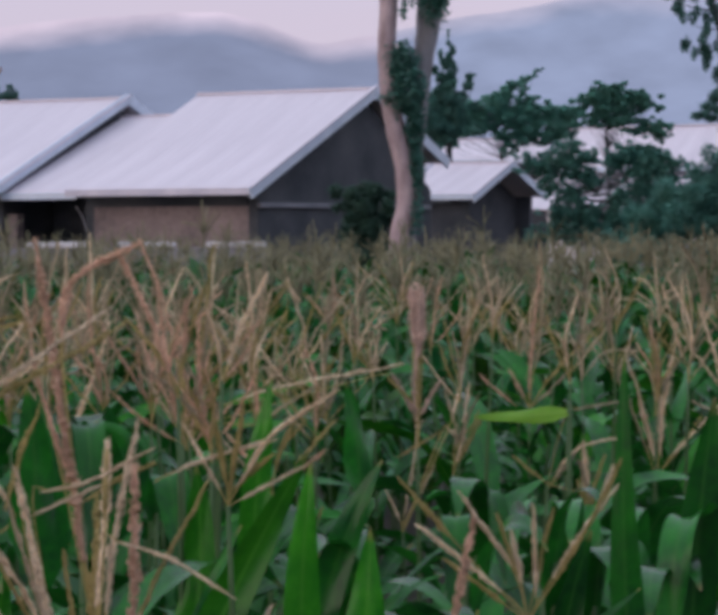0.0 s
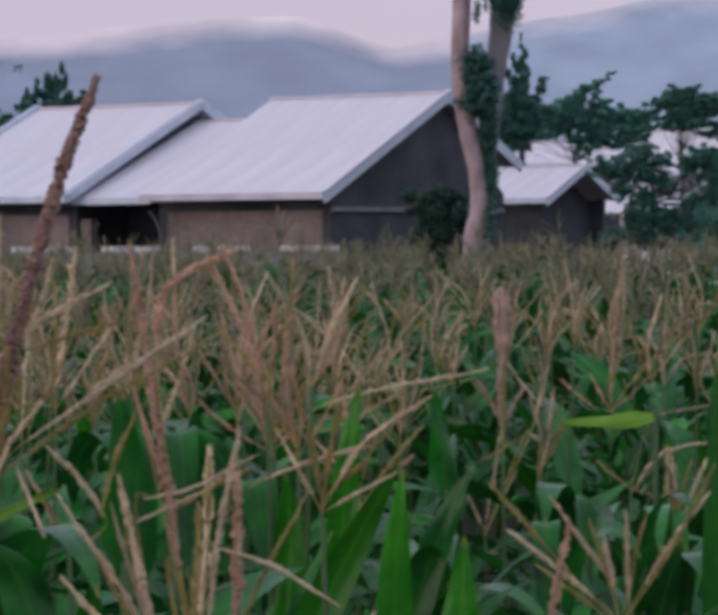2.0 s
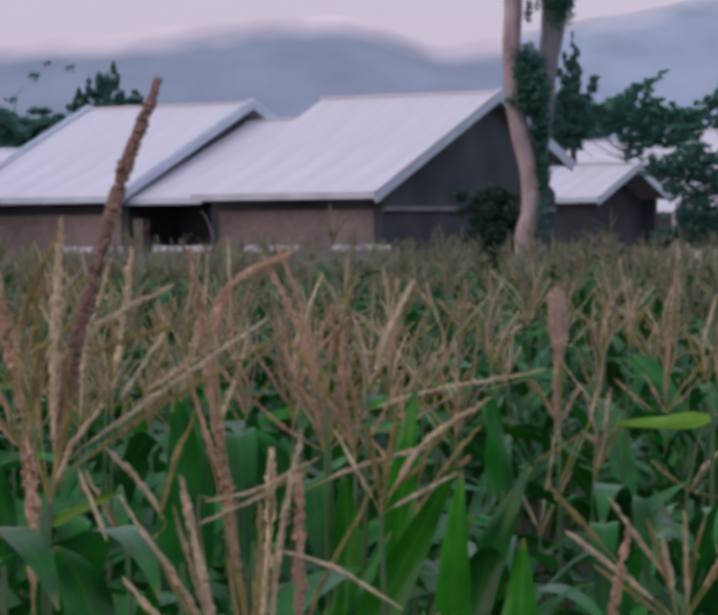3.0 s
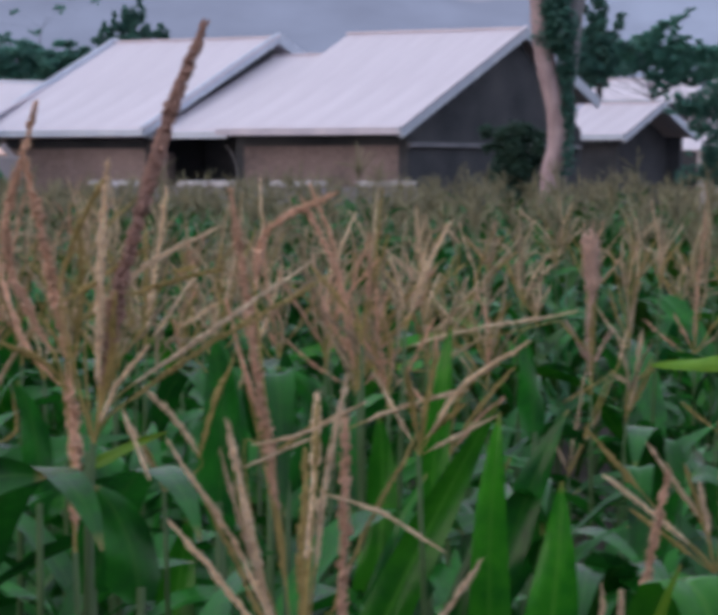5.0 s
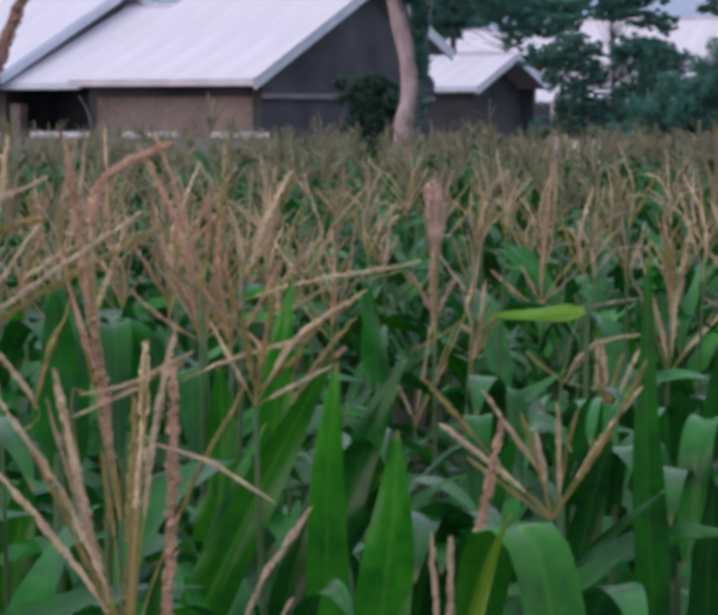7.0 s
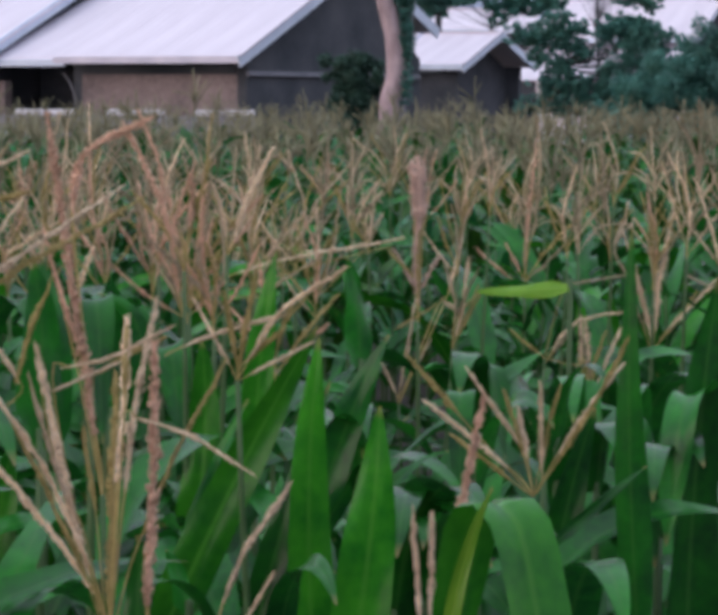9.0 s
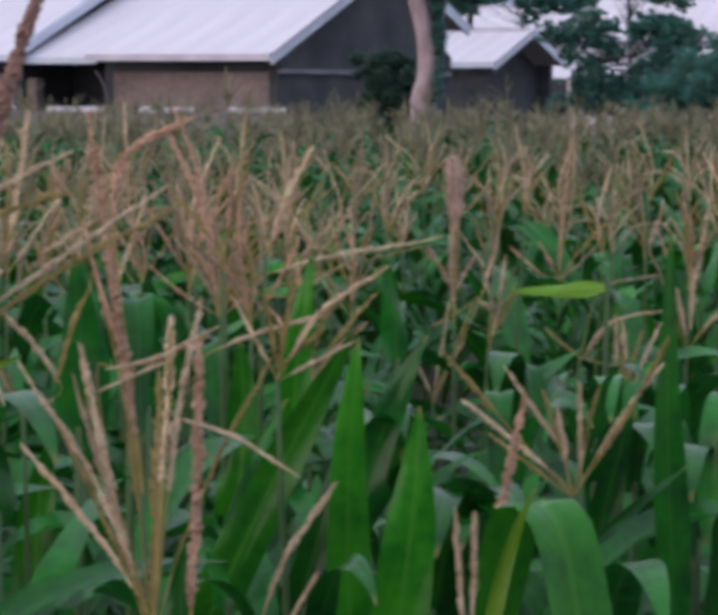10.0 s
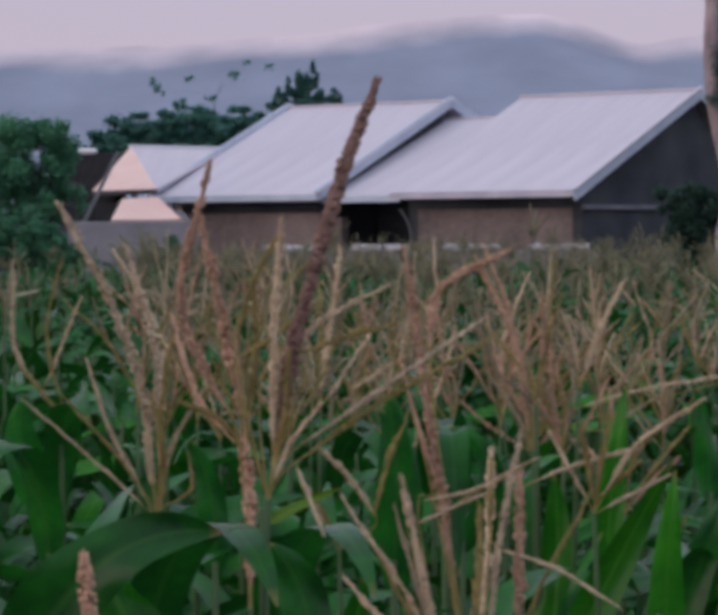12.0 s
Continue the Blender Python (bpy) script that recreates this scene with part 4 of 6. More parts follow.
# ---- the maize plants nearest to the path, each with its own tassel ----
def plant(base, strands, ripe, low, seed):
    """A maize plant whose tassel starts at base. strands: sideways and upward offset of the start, length, lean (degrees to the right), bow, thickness in mm."""
    rnd = np.random.RandomState(seed + 900)
    x, y, z = base
    root = tagged(new("maize_plant"), ("tall maize plant with spread dry tassel branches", "tall maize plant with reddish brown ripe tassel", "tall maize plant with dark old tassel spike", "tall maize plant with dense rosy tassel head")[ripe], "maize plant", "maize in the field")
    root.location = (x, y, 0)
    mat = (TASSEL, TASSEL_RED, TASSEL, TASSEL_PINK)[ripe]
    b = Bag()
    b.add(*tube(through_points([(rnd.uniform(-0.06, 0.06), rnd.uniform(0, 0.06), 0), (rnd.uniform(-0.03, 0.03), 0.02, z * 0.6), (0, 0, z)], 9), np.linspace(0.012, 0.0035, 9), 7, 0.08, seed))
    child("stalk", b.mesh("stalk", [STALK]), root)
    tassel = None
    for i, (sx, sz, ln, lean, bow, thick) in enumerate(strands):
        a = radians(lean)
        go, side = np.array((math.sin(a), 0, math.cos(a))), np.array((math.cos(a), 0, -math.sin(a)))
        deep = rnd.uniform(-0.35, 0.35) * ln if i else 0.0
        p0 = np.array((sx, 0, z + sz))
        path = [p0, p0 + go * ln * 0.5 + side * bow + np.array((0, deep * 0.4, 0)), p0 + go * ln + np.array((0, deep, 0))]
        b = Bag()
        path = crooked(through_points(path, 17), rnd, ln * (0.0045 if y < 5.4 else 0.008))
        wide = thick / 1000 * (0.80 if y < 5.4 else 0.66)
        b.add(*strand(path[2:], wide, int((120 + ln * 800) * (1.0 if y < 6.3 else 0.62 if y < 9 else 0.42)) * (2 if ripe == 2 and i == 0 else 1), seed * 50 + i, 6, 0.85 if ripe == 2 and i == 0 else 1.15 if y < 5.4 else 1.45))
        # the bare green foot of the branch, down to the stalk's tip
        foot = np.array((0, 0, z)) if np.hypot(sx, sz) > 0.012 and i else path[0] * 0.999
        b.add(*tube(through_points([foot, foot * 0.35 + path[0] * 0.65, path[1], path[3]], 9), np.full(9, min(0.0022, wide * 0.2)), 5), 1)
        ob = child("tassel" if i == 0 else "branch", b.mesh("tassel" if i == 0 else "branch", [mat if ripe == 3 else TASSEL_DARK if ripe == 2 and i == 0 else TASSEL_GREEN if i % 4 == 3 or thick < 11 and i % 3 == 2 else TASSEL_FIELD if y > 5.4 and i % 3 == 1 else mat, TASSEL_GREEN], False), root if i == 0 else tassel)
        tassel = tassel or ob
    for k in range(low):
        zz = z - 0.50 - 0.17 * k - rnd.uniform(0, 0.06)
        turn = (seed * 1.7 + k * math.pi) % math.pi * 0.5 + (k % 2) * math.pi * 0.8 + 0.1
        v, f, uv = blade((0, 0, zz), turn + rnd.uniform(-0.3, 0.3), rnd.uniform(0.5, 0.7), rnd.uniform(0.065, 0.09), rnd.uniform(0.9, 1.2), rnd.uniform(-1.3, 0.2), rnd.uniform(-0.3, 0.3), 0.3, 0.6, 12, seed * 13 + k, 4)
        b = Bag()
        b.add(v, f, 0, uv)
        child("leaf", b.mesh("leaf", [LEAF]), root)
    return root


def lone_leaf(base, way, length, width, lift, droop, roll, pale, twist=0.25):
    """A maize plant without a tassel in view, known by its one broad upper leaf."""
    seed = int(abs(base[0] * 371 + base[2] * 913)) % 9000
    rnd = np.random.RandomState(seed)
    x, y, z = base
    if droop == -75 and seed % 3:
        # most of the bent leaves arch over gently
        lift, droop, z = 74, -44, z - 0.15 * length
    root = tagged(new("maize_plant"), "maize plant with broad yellowing leaf" if pale == 1 else "maize plant with broad upright green leaf", "maize plant", "maize in the field")
    root.location = (x, y, 0)
    b = Bag()
    b.add(*tube(through_points([(0, 0.03, 0), (0, 0.02, z * 0.5), (0, 0, z + 0.02)], 7), np.linspace(0.012, 0.006, 7), 7, 0.06, seed))
    child("stalk", b.mesh("stalk", [STALK]), root)
    v, f, uv = blade((0, 0, z), radians(way), length, width * 1.1, radians(lift), radians(droop), radians(180 - roll if way == 180 else roll), 0.22 if twist > 0.1 else 0.06, 0.26 if twist > 0.1 else 0.1, 24, seed, 6, (0.2 if pale == 2 else 0.42 + 0.03 * (seed % 9)) if droop < -60 else 0.0, twist)
    b = Bag()
    b.add(v, f, 0, uv)
    child("leaf", b.mesh("leaf", [(LEAF, LEAF_PALE, LEAF_FRESH)[pale]]), root)
    for k in range(3 if width > 0.035 else 0):
        v, f, uv = blade((0, 0.02, z - 0.35 - 0.2 * k), rnd.uniform(0, 3.14), rnd.uniform(0.5, 0.75), rnd.uniform(0.06, 0.085), rnd.uniform(0.9, 1.2), rnd.uniform(-1.2, 0.1), rnd.uniform(-0.3, 0.3), 0.3, 0.3, 8, seed + k, 2)
        b = Bag()
        b.add(v, f, 0, uv)
        child("leaf", b.mesh("leaf", [LEAF]), root)


plant((-0.681, 4.30, 1.790), ((0.000, 0.000, 0.527, -17, 0.043, 18.6), (-0.001, 0.005, 0.272, -25, -0.010, 9.3), (0.002, 0.009, 0.192, -2, 0.015, 9.3), (0.005, 0.045, 0.260, 8, -0.012, 12.2), (0.004, 0.060, 0.379, -10, 0.024, 18.6), (0.000, 0.016, 0.247, 1, -0.019, 14.3), (0.000, 0.009, 0.276, -49, 0.002, 5.7), (-0.003, 0.023, 0.225, -38, 0.006, 6.4), (0.005, 0.023, 0.091, 29, 0.026, 6.4), (0.004, 0.060, 0.179, 27, -0.010, 8.6)), 0, 4, 1)
plant((-0.434, 3.45, 1.771), ((0.000, 0.000, 0.236, -2, 0.004, 20.7), (-0.007, 0.215, 0.279, -9, 0.005, 17.2), (-0.009, 0.215, 0.349, -5, -0.056, 14.9), (-0.005, 0.204, 0.098, -54, 0.010, 9.2), (-0.002, 0.192, 0.203, -31, -0.016, 8.1), (-0.005, 0.215, 0.209, 4, 0.008, 10.3)), 1, 3, 2)
plant((-0.383, 3.20, 1.935), ((0.000, 0.000, 0.504, 15, -0.013, 24.0), (0.008, 0.027, 0.298, 3, -0.007, 11.7), (-0.042, 0.178, 0.154, 25, -0.005, 8.5), (-0.045, 0.156, 0.128, 56, -0.001, 7.5), (-0.013, 0.135, 0.189, 53, -0.013, 7.5), (0.031, 0.167, 0.123, 72, -0.003, 6.9), (0.014, 0.043, 0.286, 55, -0.003, 7.5), (0.008, 0.022, 0.315, 57, -0.009, 8.5), (0.003, 0.016, 0.158, 10, 0.006, 10.7), (0.002, 0.005, 0.124, 30, -0.007, 7.5), (0.030, 0.049, 0.088, 157, 0.000, 5.3)), 2, 4, 3)
plant((-0.190, 3.95, 1.677), ((0.000, 0.000, 0.556, -8, 0.006, 17.1), (-0.043, 0.377, 0.200, 34, -0.046, 15.0), (-0.063, 0.324, 0.166, -159, 0.007, 7.9), (-0.018, 0.166, 0.119, 60, -0.006, 7.9), (-0.028, 0.192, 0.205, -15, 0.000, 7.9)), 1, 4, 4)
plant((-0.550, 3.00, 1.781), ((0.000, 0.000, 0.107, -8, -0.004, 19.0),), 1, 0, 5)
plant((-0.969, 5.00, 1.919), ((0.000, 0.000, 0.267, -18, -0.041, 10.0), (-0.034, 0.034, 0.190, 24, 0.000, 7.5), (0.000, 0.000, 0.108, -39, 0.000, 8.3), (0.009, -0.000, 0.287, 2, -0.031, 8.3)), 0, 5, 6)
plant((-0.995, 7.50, 1.680), ((0.000, 0.000, 0.599, -29, 0.012, 20.0), (0.000, 0.013, 0.392, 5, 0.000, 17.5), (0.000, 0.013, 0.324, -13, 0.000, 15.0), (0.013, 0.025, 0.320, 19, 0.000, 15.0), (0.000, 0.013, 0.284, -32, 0.000, 13.8)), 0, 5, 7)
plant((-0.419, 4.60, 1.714), ((0.000, 0.000, 0.143, -27, 0.000, 7.7), (0.070, 0.039, 0.165, -37, 0.009, 10.7), (0.004, 0.000, 0.098, -25, 0.000, 6.9)), 0, 3, 8)
plant((-0.596, 6.20, 1.841), ((0.000, 0.000, 0.377, 7, 0.003, 20.7), (0.000, 0.010, 0.207, -17, 0.000, 12.4), (0.000, 0.010, 0.211, 33, 0.000, 12.4), (0.000, 0.021, 0.281, -2, 0.000, 13.4)), 0, 5, 9)
plant((-0.131, 2.90, 1.658), ((-0.011, 0.049, 0.282, -13, -0.003, 11.6), (0.011, 0.133, 0.239, 9, -0.007, 9.2), (0.017, 0.258, 0.084, 1, 0.000, 7.2), (0.004, -0.000, 0.285, 0, -0.001, 11.6), (-0.002, 0.042, 0.219, -37, 0.005, 8.2), (0.007, 0.149, 0.200, 3, 0.003, 11.2), (-0.007, 0.064, 0.274, -27, 0.010, 7.2), (0.019, 0.084, 0.244, 25, -0.009, 5.8), (-0.012, 0.138, 0.099, -8, 0.000, 5.8), (-0.022, 0.123, 0.185, -18, -0.007, 5.8), (0.005, 0.260, 0.156, 112, -0.010, 4.8), (-0.005, 0.044, 0.219, -23, -0.001, 5.8), (-0.067, 0.301, 0.139, 69, 0.008, 5.3), (-0.075, 0.275, 0.087, 67, 0.000, 4.3)), 0, 4, 10)
plant((-0.087, 2.90, 1.658), ((0.000, 0.000, 0.330, 1, 0.000, 13.5),), 1, 0, 322)
plant((0.005, 4.10, 1.828), ((-0.106, 0.038, 0.184, 71, -0.006, 8.2), (0.000, 0.000, 0.234, 42, -0.022, 8.9), (0.002, 0.007, 0.125, -9, 0.000, 9.6), (0.000, 0.000, 0.153, 9, 0.000, 8.9), (-0.003, 0.007, 0.126, -29, 0.000, 7.5), (0.003, 0.021, 0.083, 48, 0.000, 8.2), (0.003, 0.000, 0.124, 62, 0.000, 6.8)), 0, 5, 11)
plant((-0.051, 6.50, 1.787), ((-0.000, 0.033, 0.461, 77, -0.009, 14.1), (0.098, -0.011, 0.181, 57, 0.000, 11.9), (0.401, 0.116, 0.100, 135, 0.000, 9.8)), 0, 4, 12)
plant((0.484, 4.40, 1.608), ((-0.008, 0.064, 0.171, -35, 0.000, 8.8), (0.015, 0.019, 0.166, -3, 0.000, 8.8), (0.015, 0.019, 0.272, 28, 0.005, 9.5), (-0.109, 0.119, 0.140, -41, 0.000, 9.5), (-0.015, 0.026, 0.203, -51, 0.001, 9.5), (-0.015, 0.011, 0.140, -53, 0.000, 8.1), (0.022, 0.041, 0.210, 38, -0.005, 8.1), (-0.008, 0.041, 0.132, -17, 0.000, 8.8), (0.004, 0.019, 0.161, 13, 0.000, 8.1), (-0.008, 0.049, 0.091, -10, 0.000, 11.7)), 0, 0, 13)
plant((0.304, 3.80, 1.472), ((0.000, 0.000, 0.370, 7, -0.009, 16.5),), 1, 0, 14)
plant((0.224, 3.10, 1.600), ((-0.008, 0.032, 0.146, -4, 0.000, 7.2), (0.002, 0.032, 0.143, -0, 0.000, 7.8)), 0, 0, 15)
plant((-0.019, 2.90, 1.663), ((-0.000, 0.020, 0.173, 27, -0.009, 7.2), (0.024, 0.015, 0.076, 29, 0.000, 4.8)), 0, 1, 16)
plant((-0.142, 8.00, 1.599), ((0.000, 0.000, 0.628, -13, 0.023, 26.7), (-0.007, -0.000, 0.419, -14, -0.024, 24.0), (-0.003, -0.000, 0.419, 8, 0.000, 21.3), (-0.000, 0.013, 0.221, 25, 0.000, 18.7), (0.000, 0.000, 0.253, -18, 0.000, 26.7), (-0.000, 0.013, 0.170, 45, 0.000, 17.3), (-0.007, 0.013, 0.280, -52, -0.010, 14.7), (0.000, 0.000, 0.605, 7, 0.001, 18.7)), 1, 5, 17)
plant((-0.041, 14.00, 1.251), ((0.000, 0.000, 0.715, 15, -0.017, 37.3), (0.177, 0.678, 0.078, 63, 0.000, 28.0), (0.247, 0.725, 0.124, 139, 0.000, 21.0), (0.004, 0.094, 0.365, -17, 0.000, 28.0), (0.004, 0.070, 0.331, 8, 0.000, 28.0)), 0, 4, 18)
plant((0.453, 6.80, 1.699), ((0.000, 0.000, 0.364, -0, -0.011, 18.1), (-0.010, 0.235, 0.162, -2, 0.000, 27.0), (0.000, 0.225, 0.178, 0, 0.000, 29.0), (0.010, 0.235, 0.158, 2, 0.000, 27.0), (0.004, 0.20, 0.19, 1, 0.002, 25.0), (-0.004, 0.183, 0.200, -1, 0.000, 24.0), (-0.001, 0.069, 0.130, -29, 0.000, 13.6), (-0.001, 0.069, 0.104, 29, 0.000, 13.6)), 3, 4, 19)
plant((1.053, 10.00, 1.583), ((0.000, 0.000, 0.529, 4, -0.012, 25.0), (0.007, 0.092, 0.535, 1, 0.024, 20.0), (-0.042, 0.008, 0.179, -49, 0.000, 16.7), (0.008, 0.008, 0.368, 39, -0.014, 18.3), (0.008, 0.008, 0.195, 46, 0.000, 16.7), (-0.009, 0.025, 0.132, -27, 0.000, 16.7)), 1, 4, 20)
plant((1.376, 9.00, 1.416), ((0.000, 0.000, 0.424, -15, 0.021, 18.0), (-0.000, 0.015, 0.576, -3, 0.012, 27.0), (-0.000, 0.015, 0.502, 5, 0.000, 27.0), (0.007, 0.015, 0.236, 39, 0.000, 18.0), (0.000, 0.000, 0.562, -24, 0.020, 15.0), (0.022, 0.046, 0.276, 44, 0.000, 18.0), (-0.008, 0.046, 0.218, -13, 0.000, 24.0)), 0, 5, 21)
plant((1.625, 9.00, 1.614), ((0.000, 0.000, 0.388, -17, 0.008, 19.5), (0.000, 0.000, 0.151, -66, 0.000, 15.0), (-0.001, 0.061, 0.372, -36, 0.000, 15.0)), 0, 4, 22)
plant((0.905, 8.00, 1.494), ((0.000, -0.014, 0.279, 57, -0.048, 12.0), (0.014, 0.000, 0.153, 37, 0.000, 13.3), (0.108, -0.027, 0.149, 0, 0.000, 16.0), (0.000, 0.000, 0.125, -50, 0.000, 12.0), (0.051, 0.216, 0.190, 83, 0.000, 10.7)), 0, 4, 23)
plant((0.535, 9.00, 1.247), ((0.000, 0.000, 0.370, 10, -0.004, 15.0), (-0.003, 0.015, 0.225, 29, 0.000, 13.5), (-0.000, 0.015, 0.150, -24, 0.000, 13.5), (0.133, 0.334, 0.172, -119, 0.000, 13.5), (0.133, 0.349, 0.088, 121, 0.000, 18.0), (0.163, 0.364, 0.124, 14, 0.000, 16.5)), 0, 4, 24)
plant((0.338, 11.00, 1.467), ((0.000, 0.000, 0.368, -3, 0.000, 25.7), (0.000, 0.000, 0.449, 10, 0.023, 22.0), (-0.000, 0.037, 0.280, -23, 0.000, 22.0), (-0.111, 0.239, 0.311, 45, 0.000, 23.8), (-0.019, 0.074, 0.553, 5, 0.000, 23.8), (0.183, 0.185, 0.261, 10, 0.000, 20.2)), 0, 4, 25)
plant((-0.450, 7.00, 1.657), ((0.000, 0.000, 0.373, 20, 0.012, 18.7), (0.012, 0.023, 0.363, 33, -0.040, 16.3), (-0.150, 0.186, 0.178, 58, 0.000, 15.2), (-0.150, 0.337, 0.053, 77, 0.000, 15.2)), 0, 4, 26)
plant((-0.310, 6.60, 1.779), ((0.000, 0.000, 0.362, -6, -0.011, 14.5), (0.000, 0.070, 0.252, -1, 0.008, 8.5), (0.000, 0.067, 0.174, -27, 0.003, 7.9), (0.000, 0.038, 0.203, 32, 0.002, 9.9), (0.000, 0.024, 0.250, 7, 0.003, 8.3), (0.000, 0.015, 0.184, -15, 0.022, 11.4), (0.000, 0.019, 0.166, -27, 0.011, 10.6), (0.000, 0.000, 0.246, -41, 0.006, 10.0)), 1, 4, 40)
plant((-0.206, 7.20, 1.785), ((0.000, 0.000, 0.360, 11, -0.032, 15.1), (-0.000, 0.042, 0.162, 36, -0.017, 9.5), (-0.000, 0.069, 0.241, 27, -0.006, 7.8), (-0.000, 0.023, 0.177, -36, 0.018, 10.5), (-0.000, 0.057, 0.243, 27, -0.020, 11.9), (-0.000, 0.008, 0.281, 35, -0.000, 7.8), (-0.000, 0.005, 0.276, 4, 0.009, 9.3)), 0, 4, 41)
plant((0.058, 8.00, 1.841), ((0.000, 0.000, 0.306, -6, -0.000, 14.7), (-0.000, 0.072, 0.209, -1, 0.025, 8.7), (-0.000, 0.008, 0.180, 29, -0.001, 10.7), (-0.000, 0.001, 0.184, 39, -0.015, 8.7), (-0.000, 0.040, 0.242, -2, 0.005, 12.1), (-0.000, 0.032, 0.208, -41, 0.020, 12.1), (-0.000, 0.035, 0.161, -39, 0.009, 9.8)), 0, 4, 42)
plant((0.158, 7.40, 1.786), ((0.000, 0.000, 0.321, -3, 0.039, 12.6), (-0.000, 0.007, 0.187, 34, -0.005, 10.9), (-0.000, 0.062, 0.268, 33, -0.018, 11.1), (-0.000, 0.078, 0.243, 17, -0.001, 8.2), (-0.000, 0.029, 0.173, -23, 0.015, 8.1), (-0.000, 0.021, 0.249, -5, -0.015, 8.9), (-0.000, 0.014, 0.248, -36, -0.006, 11.6)), 0, 4, 43)
plant((0.355, 8.40, 1.822), ((0.000, 0.000, 0.280, 7, -0.032, 11.4), (-0.000, 0.021, 0.190, 40, -0.014, 11.8), (-0.000, 0.041, 0.138, 42, -0.003, 11.7), (-0.000, 0.038, 0.130, -23, 0.000, 13.0), (-0.000, 0.044, 0.173, -4, 0.006, 13.3), (-0.000, 0.015, 0.182, 25, -0.008, 12.2)), 0, 4, 44)
plant((0.647, 8.00, 1.736), ((0.000, 0.000, 0.308, 5, 0.008, 13.3), (-0.000, 0.028, 0.178, -7, 0.005, 10.8), (-0.000, 0.023, 0.155, -21, -0.006, 9.7), (-0.001, 0.077, 0.212, 15, -0.009, 10.9), (-0.000, 0.048, 0.228, 12, -0.011, 11.1), (-0.000, 0.047, 0.234, -13, -0.002, 9.4), (-0.000, 0.001, 0.182, -37, -0.006, 8.5)), 0, 4, 45)
plant((0.832, 9.00, 1.868), ((0.000, 0.000, 0.286, -6, 0.014, 16.8), (-0.001, 0.064, 0.147, 10, -0.011, 11.5), (-0.000, 0.012, 0.187, 12, -0.011, 14.1), (-0.000, 0.009, 0.149, 23, -0.016, 13.6), (-0.000, 0.010, 0.215, 21, -0.019, 9.8), (-0.000, 0.000, 0.176, -30, 0.015, 9.7)), 0, 4, 46)
plant((1.042, 8.60, 1.756), ((0.000, 0.000, 0.288, 5, -0.025, 15.2), (-0.000, 0.036, 0.173, 39, 0.000, 12.4), (-0.000, 0.006, 0.222, -18, -0.005, 10.8), (-0.001, 0.061, 0.154, -33, 0.001, 9.7), (-0.001, 0.046, 0.196, 29, -0.019, 12.2), (-0.000, 0.040, 0.131, -21, 0.009, 12.7)), 0, 4, 47)
plant((1.240, 9.00, 1.900), ((0.000, 0.000, 0.286, -8, 0.034, 13.3), (-0.001, 0.041, 0.178, -19, 0.022, 11.9), (-0.000, 0.034, 0.203, 33, 0.002, 10.7), (-0.000, 0.010, 0.149, 23, 0.004, 12.4), (-0.000, 0.024, 0.153, -12, -0.008, 11.1), (-0.000, 0.032, 0.179, 26, 0.011, 10.3)), 0, 4, 48)
plant((1.320, 8.00, 1.792), ((0.000, 0.000, 0.309, -11, 0.032, 15.2), (-0.000, 0.028, 0.155, 28, -0.016, 10.3), (-0.000, 0.001, 0.257, 36, -0.003, 11.0), (-0.000, 0.028, 0.186, -14, -0.005, 8.3), (-0.000, 0.003, 0.262, 19, -0.026, 10.8), (-0.001, 0.041, 0.149, -42, -0.006, 9.6), (-0.001, 0.036, 0.260, -20, -0.003, 12.8)), 0, 4, 49)
plant((0.556, 7.00, 1.612), ((0.000, 0.000, 0.235, 10, 0.010, 14.9), (-0.000, 0.043, 0.180, -6, 0.011, 10.9), (-0.000, 0.029, 0.149, 26, 0.007, 9.2), (-0.000, 0.044, 0.126, 33, -0.010, 8.4), (-0.001, 0.057, 0.167, 22, -0.001, 10.9), (-0.000, 0.013, 0.141, 29, -0.000, 10.4)), 0, 4, 50)
plant((0.791, 6.00, 1.562), ((0.000, 0.000, 0.203, -6, -0.002, 12.9), (-0.001, 0.044, 0.133, -16, 0.003, 9.3), (-0.000, 0.003, 0.130, -14, 0.004, 8.6), (-0.000, 0.017, 0.106, -18, -0.001, 8.3), (-0.001, 0.046, 0.163, 26, -0.002, 10.4), (-0.000, 0.006, 0.172, 7, -0.014, 9.2)), 0, 4, 51)
plant((-0.851, 6.00, 1.824), ((0.000, 0.000, 0.373, 1, -0.037, 13.2), (0.000, 0.056, 0.225, -13, -0.014, 10.1), (0.000, 0.060, 0.234, 8, -0.029, 10.1), (0.001, 0.091, 0.199, 14, -0.001, 10.5), (0.001, 0.083, 0.268, 0, 0.016, 8.0), (0.000, 0.032, 0.175, -28, 0.018, 7.8), (0.000, 0.046, 0.309, -33, 0.006, 9.6), (0.000, 0.019, 0.203, 28, -0.003, 10.2)), 1, 4, 52)
plant((-0.607, 5.60, 1.824), ((0.000, 0.000, 0.376, 10, -0.025, 10.7), (0.000, 0.025, 0.214, 33, 0.012, 9.9), (0.000, 0.023, 0.211, -29, 0.022, 6.8), (0.000, 0.016, 0.271, -14, 0.012, 8.1), (0.000, 0.033, 0.261, -42, -0.006, 10.3), (0.000, 0.030, 0.237, 29, 0.014, 9.3), (0.000, 0.059, 0.246, -20, 0.019, 7.1), (0.000, 0.005, 0.286, -35, 0.003, 6.6)), 0, 4, 53)
